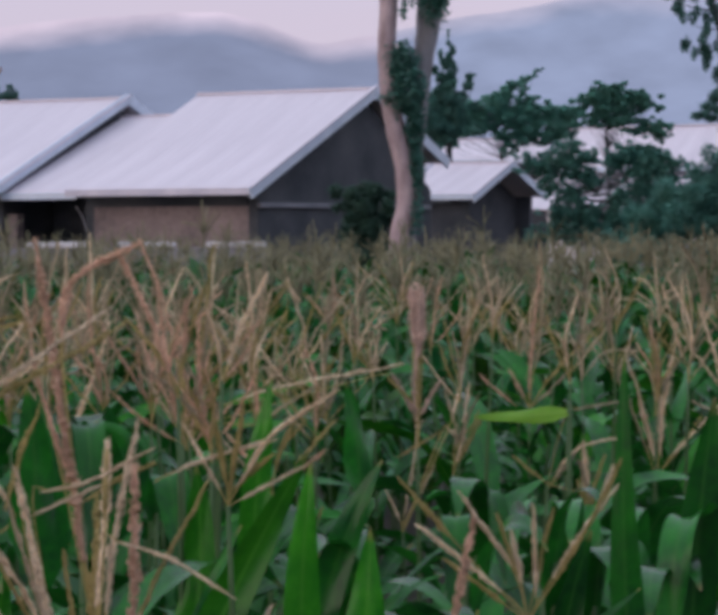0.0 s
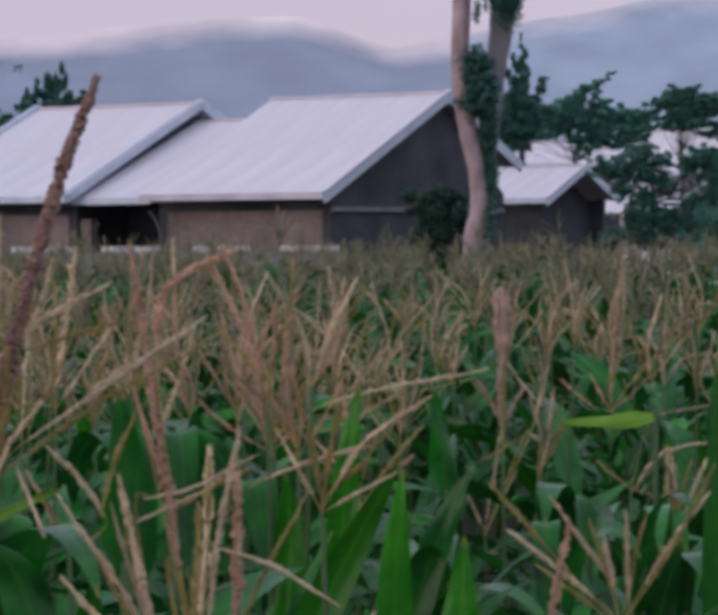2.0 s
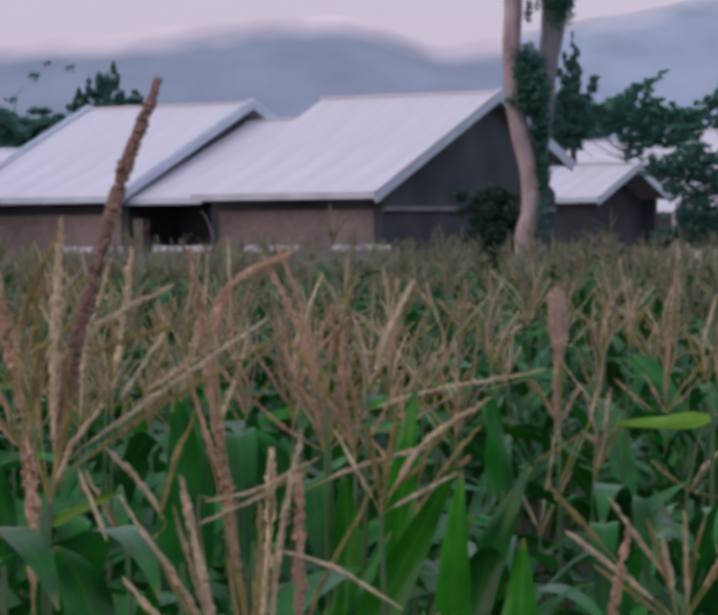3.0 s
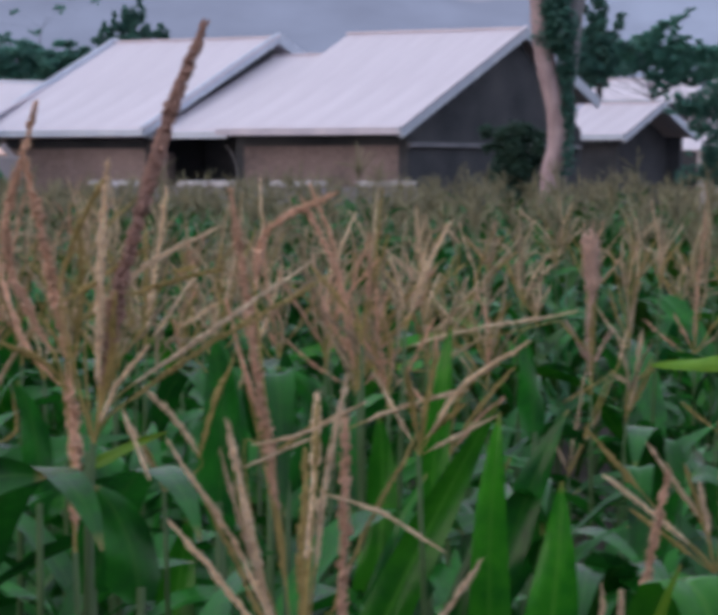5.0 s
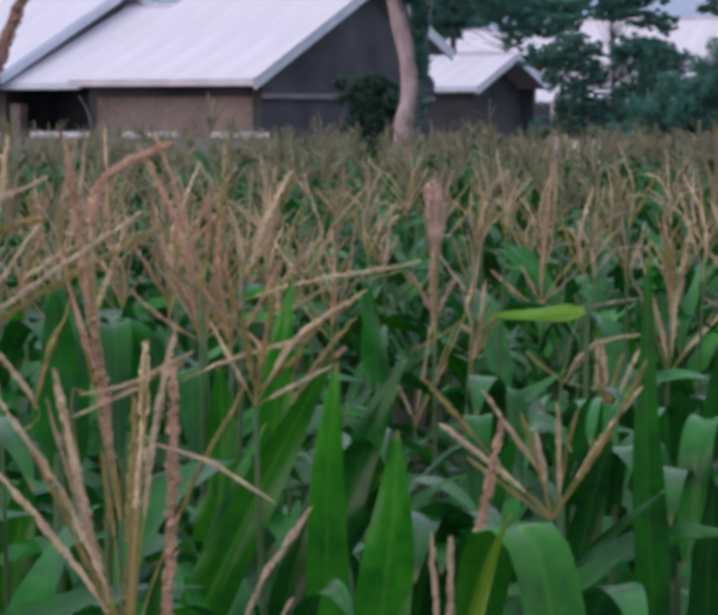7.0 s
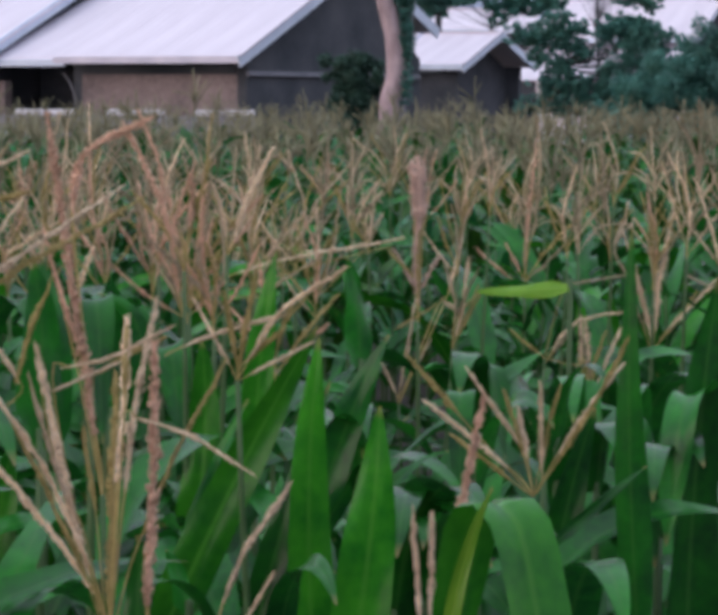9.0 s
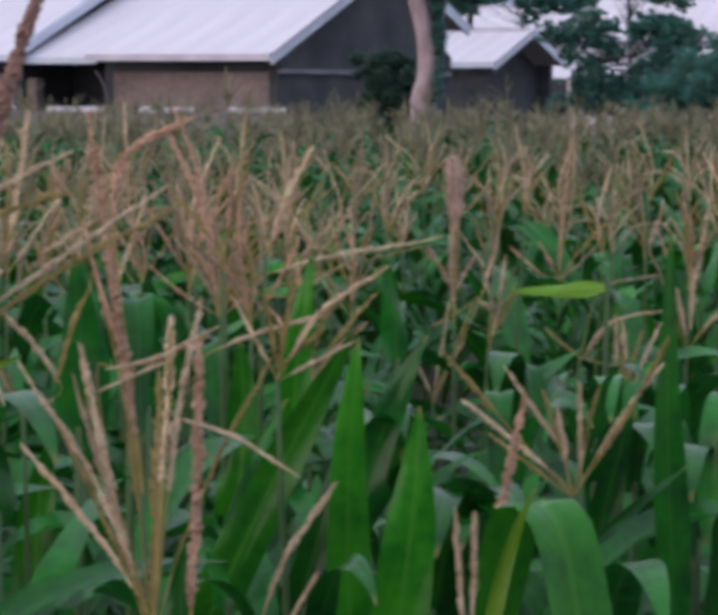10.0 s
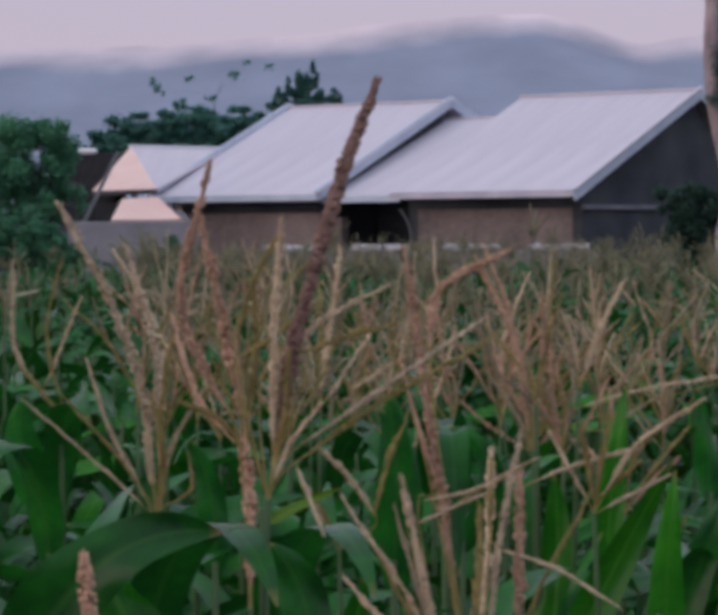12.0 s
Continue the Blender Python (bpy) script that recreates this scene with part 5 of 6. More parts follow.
plant((-1.048, 6.40, 1.828), ((0.000, 0.000, 0.356, -6, 0.035, 13.3), (0.000, 0.044, 0.244, -22, -0.012, 8.6), (0.000, 0.021, 0.179, 22, -0.000, 7.1), (0.000, 0.057, 0.217, 24, -0.007, 10.4), (0.000, 0.011, 0.217, 14, -0.003, 7.1), (0.000, 0.046, 0.279, -36, 0.020, 10.2), (0.001, 0.084, 0.264, 3, -0.032, 8.2)), 1, 4, 54)
plant((-0.468, 6.80, 1.882), ((0.000, 0.000, 0.318, 10, 0.009, 11.9), (0.000, 0.072, 0.256, 7, -0.011, 10.9), (0.000, 0.035, 0.155, 3, -0.011, 10.7), (0.000, 0.054, 0.144, 16, -0.018, 8.3), (0.000, 0.061, 0.168, 19, -0.019, 8.3), (0.000, 0.070, 0.181, 29, 0.010, 10.7), (0.000, 0.013, 0.190, -24, 0.016, 8.2)), 0, 4, 55)
plant((-0.412, 8.00, 1.937), ((0.000, 0.000, 0.294, -3, -0.005, 12.1), (0.000, 0.057, 0.200, 22, 0.007, 10.8), (0.000, 0.032, 0.144, -36, 0.006, 11.7), (0.000, 0.028, 0.141, 6, -0.011, 12.8), (0.000, 0.069, 0.190, 35, 0.003, 11.2), (0.000, 0.006, 0.132, 23, 0.001, 9.2)), 0, 4, 56)
plant((-0.903, 7.60, 1.928), ((0.000, 0.000, 0.306, -7, 0.018, 13.3), (0.000, 0.028, 0.177, 18, 0.008, 8.9), (0.000, 0.036, 0.239, -1, 0.026, 12.4), (0.000, 0.001, 0.233, 24, -0.015, 8.1), (0.000, 0.006, 0.190, 22, -0.021, 8.8), (0.000, 0.071, 0.234, 40, -0.010, 9.6)), 0, 4, 57)
plant((-0.563, 8.19, 1.673), ((0.000, 0.000, 0.293, 5, -0.023, 13.6), (0.000, 0.032, 0.151, -38, -0.008, 8.1), (0.000, 0.003, 0.153, -6, 0.009, 7.6), (0.000, 0.066, 0.181, 17, 0.002, 8.8), (0.000, 0.020, 0.243, -18, 0.015, 8.1), (0.000, 0.057, 0.205, 16, -0.011, 8.5), (0.000, 0.009, 0.150, -4, -0.006, 10.3), (0.000, 0.045, 0.238, 15, 0.007, 6.7), (0.000, 0.058, 0.246, 3, 0.014, 8.1), (0.000, 0.050, 0.163, -31, -0.001, 8.7), (0.000, 0.028, 0.180, -18, 0.008, 7.0), (0.000, 0.004, 0.148, 42, -0.012, 8.1)), 0, 4, 202)
plant((-0.037, 10.33, 1.655), ((0.000, 0.000, 0.244, -11, 0.022, 14.5), (-0.000, 0.029, 0.191, 12, -0.021, 9.0), (-0.000, 0.033, 0.191, -0, -0.004, 9.3), (-0.000, 0.021, 0.162, 31, -0.008, 8.4), (-0.000, 0.032, 0.146, 21, 0.000, 11.7), (-0.000, 0.041, 0.195, -28, -0.006, 8.5), (-0.000, 0.058, 0.153, -21, 0.013, 9.1), (-0.000, 0.048, 0.114, -2, 0.008, 10.7), (-0.000, 0.032, 0.117, 9, -0.006, 10.6), (-0.000, 0.015, 0.142, 34, -0.002, 10.6), (-0.000, 0.032, 0.183, 30, -0.001, 11.2), (-0.000, 0.001, 0.152, -11, 0.005, 8.7)), 0, 4, 203)
plant((-0.292, 10.84, 1.623), ((0.000, 0.000, 0.302, 11, 0.019, 13.6), (-0.000, 0.010, 0.169, 41, 0.007, 8.0), (-0.000, 0.062, 0.179, 10, 0.005, 10.6), (-0.000, 0.069, 0.174, -38, 0.007, 10.2), (-0.000, 0.005, 0.178, 37, -0.003, 10.8), (-0.000, 0.039, 0.181, 26, -0.018, 11.0), (-0.000, 0.043, 0.248, -19, 0.023, 11.8), (-0.000, 0.049, 0.172, 15, 0.008, 11.2), (-0.000, 0.033, 0.175, 2, 0.002, 10.2), (-0.000, 0.002, 0.195, -6, -0.010, 12.0), (-0.000, 0.053, 0.173, -28, 0.001, 9.9), (-0.000, 0.043, 0.188, -40, 0.003, 9.8)), 0, 4, 204)
plant((0.160, 9.50, 1.618), ((0.000, 0.000, 0.280, -8, -0.017, 11.1), (-0.000, 0.005, 0.144, -42, 0.013, 9.6), (-0.000, 0.018, 0.195, -23, 0.011, 9.6), (-0.000, 0.048, 0.227, -9, 0.027, 8.5), (-0.000, 0.044, 0.201, -10, -0.003, 7.7), (-0.000, 0.000, 0.164, 28, -0.010, 8.8), (-0.000, 0.018, 0.139, 20, -0.015, 10.0), (-0.000, 0.047, 0.222, -8, -0.008, 8.5), (-0.000, 0.049, 0.231, 32, -0.007, 11.3), (-0.000, 0.049, 0.231, 14, 0.006, 11.2), (-0.000, 0.016, 0.164, 3, 0.003, 9.7), (-0.000, 0.018, 0.167, -39, -0.007, 9.5)), 0, 4, 205)
plant((1.370, 10.02, 1.654), ((0.000, 0.000, 0.254, -4, 0.009, 10.7), (-0.001, 0.050, 0.173, -37, 0.002, 10.0), (-0.001, 0.039, 0.180, 26, -0.018, 8.3), (-0.001, 0.051, 0.211, -29, 0.024, 10.0), (-0.001, 0.039, 0.211, -7, 0.003, 9.5), (-0.000, 0.010, 0.120, -3, 0.007, 10.7), (-0.000, 0.009, 0.172, 32, -0.010, 8.3), (-0.000, 0.018, 0.135, 2, -0.014, 10.1), (-0.000, 0.028, 0.129, 21, -0.001, 12.0), (-0.001, 0.043, 0.197, 20, 0.011, 11.1), (-0.000, 0.027, 0.185, 19, 0.003, 9.8), (-0.001, 0.049, 0.125, -9, 0.008, 8.3)), 0, 4, 206)
plant((-0.149, 12.74, 1.687), ((0.000, 0.000, 0.288, 2, -0.011, 11.8), (-0.000, 0.035, 0.204, 40, -0.019, 11.2), (-0.000, 0.057, 0.130, -25, -0.005, 13.1), (-0.000, 0.002, 0.202, -36, 0.012, 8.9), (-0.000, 0.057, 0.197, 34, -0.019, 11.9), (-0.000, 0.050, 0.236, 4, -0.021, 11.5), (-0.000, 0.010, 0.194, 42, 0.009, 13.3), (-0.000, 0.036, 0.197, -35, 0.015, 10.8), (-0.000, 0.008, 0.150, -29, 0.004, 9.2), (-0.000, 0.010, 0.156, -7, 0.012, 13.1), (-0.000, 0.034, 0.175, 21, -0.012, 12.3), (-0.000, 0.018, 0.157, 3, -0.006, 13.0)), 1, 4, 207)
plant((1.187, 11.81, 1.648), ((0.000, 0.000, 0.280, -3, 0.036, 13.3), (-0.000, 0.027, 0.191, 25, -0.006, 8.8), (-0.000, 0.005, 0.219, 7, -0.013, 8.7), (-0.000, 0.037, 0.197, -34, -0.005, 10.2), (-0.001, 0.048, 0.204, -34, 0.021, 11.9), (-0.000, 0.041, 0.215, 36, -0.007, 8.9), (-0.000, 0.027, 0.194, -29, -0.008, 12.5), (-0.000, 0.007, 0.134, -12, -0.008, 9.5), (-0.000, 0.014, 0.182, 4, 0.008, 10.8), (-0.000, 0.036, 0.180, 10, -0.021, 12.7), (-0.000, 0.040, 0.170, 21, -0.012, 10.6), (-0.001, 0.061, 0.201, -39, -0.001, 12.4)), 0, 4, 208)
plant((0.428, 13.84, 1.716), ((0.000, 0.000, 0.290, 5, 0.019, 12.3), (-0.000, 0.008, 0.192, 0, -0.024, 10.7), (-0.000, 0.033, 0.179, 22, -0.016, 14.8), (-0.000, 0.047, 0.216, -40, 0.006, 11.5), (-0.000, 0.068, 0.162, -0, -0.007, 10.2), (-0.000, 0.046, 0.184, 18, -0.009, 13.4), (-0.000, 0.024, 0.212, -31, 0.013, 11.3), (-0.000, 0.046, 0.229, 28, 0.004, 11.6), (-0.000, 0.005, 0.152, -12, 0.008, 11.9), (-0.000, 0.043, 0.203, -38, 0.006, 10.0), (-0.000, 0.009, 0.189, -3, -0.004, 14.9), (-0.000, 0.036, 0.234, 41, -0.014, 9.9)), 1, 4, 209)
plant((-1.008, 12.79, 1.674), ((0.000, 0.000, 0.342, -1, -0.003, 17.4), (0.000, 0.004, 0.193, 25, -0.010, 10.1), (0.000, 0.074, 0.231, 22, 0.012, 11.2), (0.000, 0.071, 0.267, 31, 0.013, 11.4), (0.000, 0.001, 0.228, 8, -0.019, 12.8), (0.000, 0.015, 0.174, -0, -0.012, 11.8), (0.000, 0.045, 0.246, 17, -0.003, 12.6), (0.000, 0.008, 0.235, 5, -0.030, 9.0), (0.000, 0.035, 0.252, 14, -0.018, 14.0), (0.000, 0.019, 0.263, 20, -0.013, 10.0), (0.000, 0.033, 0.270, 12, 0.007, 13.7), (0.000, 0.084, 0.194, -20, 0.022, 13.4)), 1, 4, 210)
plant((-0.885, 11.81, 1.633), ((0.000, 0.000, 0.349, -8, 0.004, 13.7), (0.000, 0.018, 0.197, -19, -0.001, 8.7), (0.000, 0.087, 0.228, -9, -0.007, 11.9), (0.000, 0.082, 0.200, -20, 0.008, 12.7), (0.000, 0.074, 0.235, 40, -0.021, 10.6), (0.000, 0.026, 0.224, -33, 0.020, 13.2), (0.000, 0.019, 0.221, -39, 0.004, 8.8), (0.000, 0.036, 0.172, -15, -0.010, 11.8), (0.000, 0.044, 0.282, 36, 0.011, 12.5), (0.000, 0.056, 0.184, 3, -0.017, 10.0), (0.000, 0.068, 0.204, 20, -0.009, 12.7), (0.000, 0.025, 0.263, -20, 0.006, 12.9)), 1, 4, 211)
plant((0.096, 14.02, 1.725), ((0.000, 0.000, 0.315, 4, -0.016, 16.8), (-0.000, 0.065, 0.170, 37, -0.007, 14.3), (-0.000, 0.071, 0.177, 41, 0.004, 11.6), (-0.000, 0.024, 0.163, 40, -0.014, 11.6), (-0.000, 0.040, 0.175, 2, -0.006, 14.9), (-0.000, 0.033, 0.266, -6, -0.013, 12.9), (-0.000, 0.046, 0.243, 7, -0.023, 12.6), (-0.000, 0.041, 0.206, 29, -0.006, 13.9), (-0.000, 0.053, 0.166, -3, 0.018, 10.2), (-0.000, 0.012, 0.192, -22, 0.015, 13.7), (-0.000, 0.071, 0.258, -3, 0.025, 13.2), (-0.000, 0.068, 0.238, 39, -0.005, 14.7)), 0, 4, 212)
plant((-0.634, 7.67, 1.695), ((0.000, 0.000, 0.251, 7, -0.026, 9.0), (0.000, 0.052, 0.169, -8, 0.016, 7.8), (0.000, 0.016, 0.157, 5, 0.007, 8.4), (0.000, 0.051, 0.185, 17, -0.014, 8.1), (0.000, 0.025, 0.166, -30, -0.010, 9.9), (0.000, 0.032, 0.197, 10, 0.009, 7.4), (0.000, 0.039, 0.206, 14, -0.023, 9.8), (0.000, 0.042, 0.131, -20, 0.010, 8.5), (0.000, 0.011, 0.211, 26, -0.005, 6.8), (0.000, 0.048, 0.121, -14, 0.005, 9.1), (0.000, 0.013, 0.115, 2, -0.002, 7.0), (0.000, 0.021, 0.114, 28, -0.003, 8.1)), 1, 4, 214)
plant((-0.255, 14.20, 1.704), ((0.000, 0.000, 0.285, -6, 0.017, 13.3), (-0.000, 0.049, 0.134, 39, -0.013, 13.4), (-0.000, 0.041, 0.149, 2, -0.012, 10.1), (-0.000, 0.005, 0.199, 26, -0.016, 13.0), (-0.000, 0.023, 0.152, 27, -0.015, 14.8), (-0.000, 0.031, 0.131, 40, -0.012, 13.3), (-0.000, 0.036, 0.145, -3, 0.012, 12.8), (-0.000, 0.009, 0.243, -9, 0.025, 10.5), (-0.000, 0.021, 0.229, -20, -0.006, 10.8), (-0.000, 0.052, 0.237, 40, -0.007, 15.1), (-0.000, 0.062, 0.184, 13, -0.009, 12.4), (-0.000, 0.006, 0.158, 13, -0.011, 12.5)), 1, 4, 215)
plant((1.231, 14.73, 1.737), ((0.000, 0.000, 0.326, -2, 0.033, 14.9), (-0.000, 0.045, 0.237, -5, 0.019, 10.1), (-0.000, 0.010, 0.180, 20, 0.000, 13.5), (-0.000, 0.030, 0.149, 4, 0.006, 13.4), (-0.000, 0.052, 0.179, -22, 0.001, 13.8), (-0.000, 0.031, 0.202, -7, 0.007, 15.4), (-0.000, 0.014, 0.154, -11, 0.001, 14.8), (-0.000, 0.022, 0.254, -10, 0.019, 10.7), (-0.000, 0.042, 0.231, 30, -0.026, 13.6), (-0.001, 0.077, 0.228, 41, -0.012, 12.9), (-0.000, 0.035, 0.199, -12, -0.008, 12.8), (-0.000, 0.003, 0.234, 42, 0.003, 14.7)), 0, 4, 216)
plant((0.046, 11.79, 1.666), ((0.000, 0.000, 0.304, 2, -0.010, 12.4), (-0.000, 0.039, 0.219, 38, -0.013, 11.0), (-0.000, 0.021, 0.217, -11, 0.013, 12.5), (-0.000, 0.036, 0.165, 26, -0.017, 9.1), (-0.000, 0.002, 0.155, -27, -0.001, 10.7), (-0.000, 0.068, 0.169, 40, -0.004, 9.6), (-0.000, 0.028, 0.224, -12, 0.003, 10.5), (-0.000, 0.000, 0.247, 12, -0.010, 12.8), (-0.000, 0.073, 0.141, -32, 0.011, 12.2), (-0.000, 0.044, 0.206, -37, -0.005, 12.7), (-0.000, 0.073, 0.226, 9, -0.011, 12.3), (-0.000, 0.010, 0.159, -23, 0.005, 9.1)), 1, 4, 217)
plant((0.201, 6.93, 1.696), ((0.000, 0.000, 0.244, -6, 0.020, 12.2), (-0.000, 0.040, 0.184, 32, -0.010, 8.1), (-0.000, 0.022, 0.186, -43, 0.012, 9.5), (-0.000, 0.047, 0.200, -14, -0.003, 7.1), (-0.000, 0.049, 0.123, 30, 0.003, 6.9), (-0.000, 0.046, 0.196, 17, -0.021, 9.2), (-0.000, 0.018, 0.168, 2, -0.003, 6.5), (-0.000, 0.009, 0.205, 10, -0.014, 8.1), (-0.000, 0.045, 0.190, 13, 0.003, 7.6), (-0.000, 0.032, 0.134, 6, -0.003, 8.6), (-0.000, 0.003, 0.131, -38, -0.004, 8.3), (-0.000, 0.059, 0.150, -20, 0.000, 7.1)), 1, 4, 218)
plant((1.321, 12.34, 1.692), ((0.000, 0.000, 0.309, 3, -0.038, 15.2), (-0.000, 0.002, 0.221, 31, -0.021, 8.8), (-0.001, 0.048, 0.206, 17, -0.015, 10.6), (-0.001, 0.067, 0.221, -36, 0.012, 10.9), (-0.000, 0.040, 0.215, 2, 0.015, 9.6), (-0.000, 0.025, 0.176, -37, -0.003, 13.4), (-0.000, 0.015, 0.140, 21, -0.016, 11.5), (-0.001, 0.075, 0.204, 1, -0.024, 12.2), (-0.000, 0.020, 0.236, 3, -0.018, 10.9), (-0.001, 0.058, 0.175, -35, 0.000, 12.4), (-0.000, 0.031, 0.261, 4, -0.018, 10.7), (-0.000, 0.001, 0.245, -36, 0.016, 12.7)), 0, 4, 219)
plant((1.248, 8.16, 1.683), ((0.000, 0.000, 0.293, -5, 0.017, 10.7), (-0.001, 0.038, 0.217, 29, 0.001, 10.1), (-0.000, 0.028, 0.204, -6, 0.017, 9.7), (-0.001, 0.062, 0.183, 9, -0.017, 7.5), (-0.001, 0.061, 0.229, 35, -0.011, 9.6), (-0.000, 0.027, 0.146, 21, -0.013, 9.9), (-0.001, 0.065, 0.165, 1, 0.008, 6.9), (-0.001, 0.048, 0.210, 22, -0.021, 8.4), (-0.001, 0.052, 0.230, 8, -0.030, 9.8), (-0.001, 0.070, 0.155, -22, 0.015, 10.4), (-0.000, 0.007, 0.215, -23, 0.024, 8.7), (-0.001, 0.068, 0.223, -9, 0.015, 7.2)), 1, 4, 220)
plant((-0.650, 11.38, 1.663), ((0.000, 0.000, 0.276, -11, 0.019, 13.8), (0.000, 0.020, 0.169, -18, 0.012, 9.8), (0.000, 0.029, 0.148, -26, 0.016, 11.4), (0.000, 0.060, 0.166, -16, 0.002, 9.7), (0.000, 0.053, 0.168, 16, 0.004, 11.1), (0.000, 0.005, 0.217, 28, 0.014, 8.4), (0.000, 0.020, 0.189, 27, -0.009, 10.0), (0.000, 0.038, 0.169, 42, -0.011, 9.4), (0.000, 0.033, 0.164, 7, -0.010, 11.0), (0.000, 0.024, 0.158, -7, 0.000, 9.3), (0.000, 0.024, 0.172, 15, -0.002, 10.3), (0.000, 0.042, 0.167, -18, 0.017, 9.7)), 1, 4, 221)
plant((1.986, 12.02, 1.675), ((0.000, 0.000, 0.365, -8, -0.024, 17.1), (-0.001, 0.066, 0.175, 16, -0.000, 11.4), (-0.001, 0.082, 0.233, -14, 0.022, 10.5), (-0.001, 0.052, 0.186, -10, -0.009, 13.0), (-0.000, 0.003, 0.283, 31, 0.003, 9.7), (-0.001, 0.071, 0.302, -9, 0.011, 13.6), (-0.000, 0.032, 0.232, -39, 0.017, 11.0), (-0.001, 0.072, 0.186, -6, 0.023, 12.5), (-0.001, 0.057, 0.190, 40, -0.003, 8.7), (-0.001, 0.084, 0.189, 23, 0.005, 9.9), (-0.001, 0.077, 0.208, 40, -0.013, 13.0), (-0.001, 0.035, 0.234, -38, 0.012, 13.2)), 0, 4, 222)
plant((0.852, 12.45, 1.675), ((0.000, 0.000, 0.356, 2, -0.039, 14.6), (-0.000, 0.027, 0.228, -8, -0.008, 12.6), (-0.000, 0.030, 0.233, 38, 0.009, 12.1), (-0.000, 0.039, 0.273, -28, -0.001, 12.1), (-0.001, 0.085, 0.276, 32, -0.016, 13.3), (-0.001, 0.077, 0.264, -9, -0.016, 12.6), (-0.000, 0.029, 0.210, 25, -0.024, 12.1), (-0.001, 0.064, 0.187, -17, -0.009, 9.4), (-0.000, 0.004, 0.234, 10, -0.008, 13.6), (-0.001, 0.081, 0.274, 11, -0.007, 12.5), (-0.000, 0.054, 0.285, 7, -0.026, 12.4), (-0.001, 0.076, 0.223, -24, 0.004, 10.7)), 1, 4, 224)
plant((-0.689, 13.04, 1.688), ((0.000, 0.000, 0.325, 10, -0.031, 14.0), (0.000, 0.012, 0.197, -24, 0.014, 12.5), (0.000, 0.081, 0.162, 16, -0.014, 14.3), (0.000, 0.069, 0.180, -31, 0.007, 9.8), (0.000, 0.064, 0.234, 30, 0.005, 10.1), (0.000, 0.039, 0.155, 40, 0.000, 13.6), (0.000, 0.012, 0.181, -25, -0.007, 10.2), (0.000, 0.009, 0.172, -42, -0.002, 11.4), (0.000, 0.069, 0.252, 30, -0.001, 11.3), (0.000, 0.075, 0.256, -33, -0.005, 10.0), (0.000, 0.078, 0.173, -38, 0.015, 9.9), (0.000, 0.016, 0.169, -9, 0.005, 9.3)), 0, 4, 225)
plant((2.308, 12.72, 1.674), ((0.000, 0.000, 0.346, 6, -0.036, 13.1), (-0.001, 0.039, 0.226, 17, -0.013, 11.6), (-0.001, 0.041, 0.230, 42, -0.006, 9.6), (-0.000, 0.004, 0.169, 31, -0.002, 11.2), (-0.000, 0.010, 0.190, 41, -0.013, 10.3), (-0.000, 0.008, 0.214, 4, 0.010, 10.0), (-0.000, 0.018, 0.260, -21, -0.007, 9.9), (-0.000, 0.027, 0.201, 10, 0.007, 9.2), (-0.000, 0.005, 0.292, -40, -0.005, 13.2), (-0.000, 0.025, 0.221, -35, 0.001, 11.3), (-0.001, 0.038, 0.167, -9, 0.015, 11.5), (-0.000, 0.015, 0.163, 30, 0.009, 9.4)), 1, 4, 226)
plant((1.061, 12.94, 1.650), ((0.000, 0.000, 0.301, -5, -0.019, 18.5), (-0.000, 0.027, 0.166, -6, -0.010, 10.0), (-0.000, 0.038, 0.143, 4, -0.003, 12.8), (-0.001, 0.055, 0.246, 32, -0.002, 12.1), (-0.000, 0.049, 0.144, -9, 0.002, 9.2), (-0.001, 0.067, 0.206, -35, 0.018, 13.9), (-0.000, 0.036, 0.232, 14, -0.021, 14.2), (-0.000, 0.049, 0.150, -1, 0.016, 12.4), (-0.000, 0.002, 0.214, 19, 0.011, 13.7), (-0.000, 0.050, 0.235, 42, 0.000, 10.1), (-0.000, 0.024, 0.230, 41, -0.019, 11.6), (-0.001, 0.059, 0.184, 2, -0.004, 12.3)), 0, 4, 227)
plant((0.808, 14.57, 1.738), ((0.000, 0.000, 0.378, 3, 0.027, 16.0), (-0.000, 0.055, 0.315, -36, 0.000, 13.8), (-0.000, 0.024, 0.264, 37, -0.005, 11.0), (-0.000, 0.023, 0.194, -41, 0.006, 10.5), (-0.000, 0.004, 0.188, -23, 0.020, 10.0), (-0.001, 0.077, 0.293, 19, 0.014, 10.7), (-0.001, 0.084, 0.300, -42, 0.027, 15.1), (-0.001, 0.089, 0.203, 17, 0.003, 14.7), (-0.001, 0.078, 0.270, 18, -0.005, 14.2), (-0.000, 0.059, 0.232, 29, 0.004, 14.2), (-0.000, 0.035, 0.247, -13, 0.031, 9.7), (-0.000, 0.064, 0.284, -21, 0.017, 11.8)), 0, 4, 228)
plant((1.819, 13.89, 1.689), ((0.000, 0.000, 0.356, -4, 0.017, 13.4), (-0.000, 0.015, 0.178, -22, 0.004, 10.0), (-0.001, 0.075, 0.218, 21, -0.018, 14.4), (-0.001, 0.052, 0.256, 18, 0.018, 10.3), (-0.001, 0.068, 0.168, -5, -0.009, 11.1), (-0.000, 0.013, 0.268, -33, 0.023, 10.2), (-0.001, 0.069, 0.196, -1, 0.003, 11.4), (-0.000, 0.018, 0.294, 25, 0.007, 9.8), (-0.001, 0.042, 0.295, 4, 0.003, 10.8), (-0.001, 0.051, 0.280, -36, 0.022, 11.1), (-0.000, 0.021, 0.173, 33, -0.011, 10.9), (-0.001, 0.085, 0.299, -41, 0.020, 11.3)), 0, 4, 229)
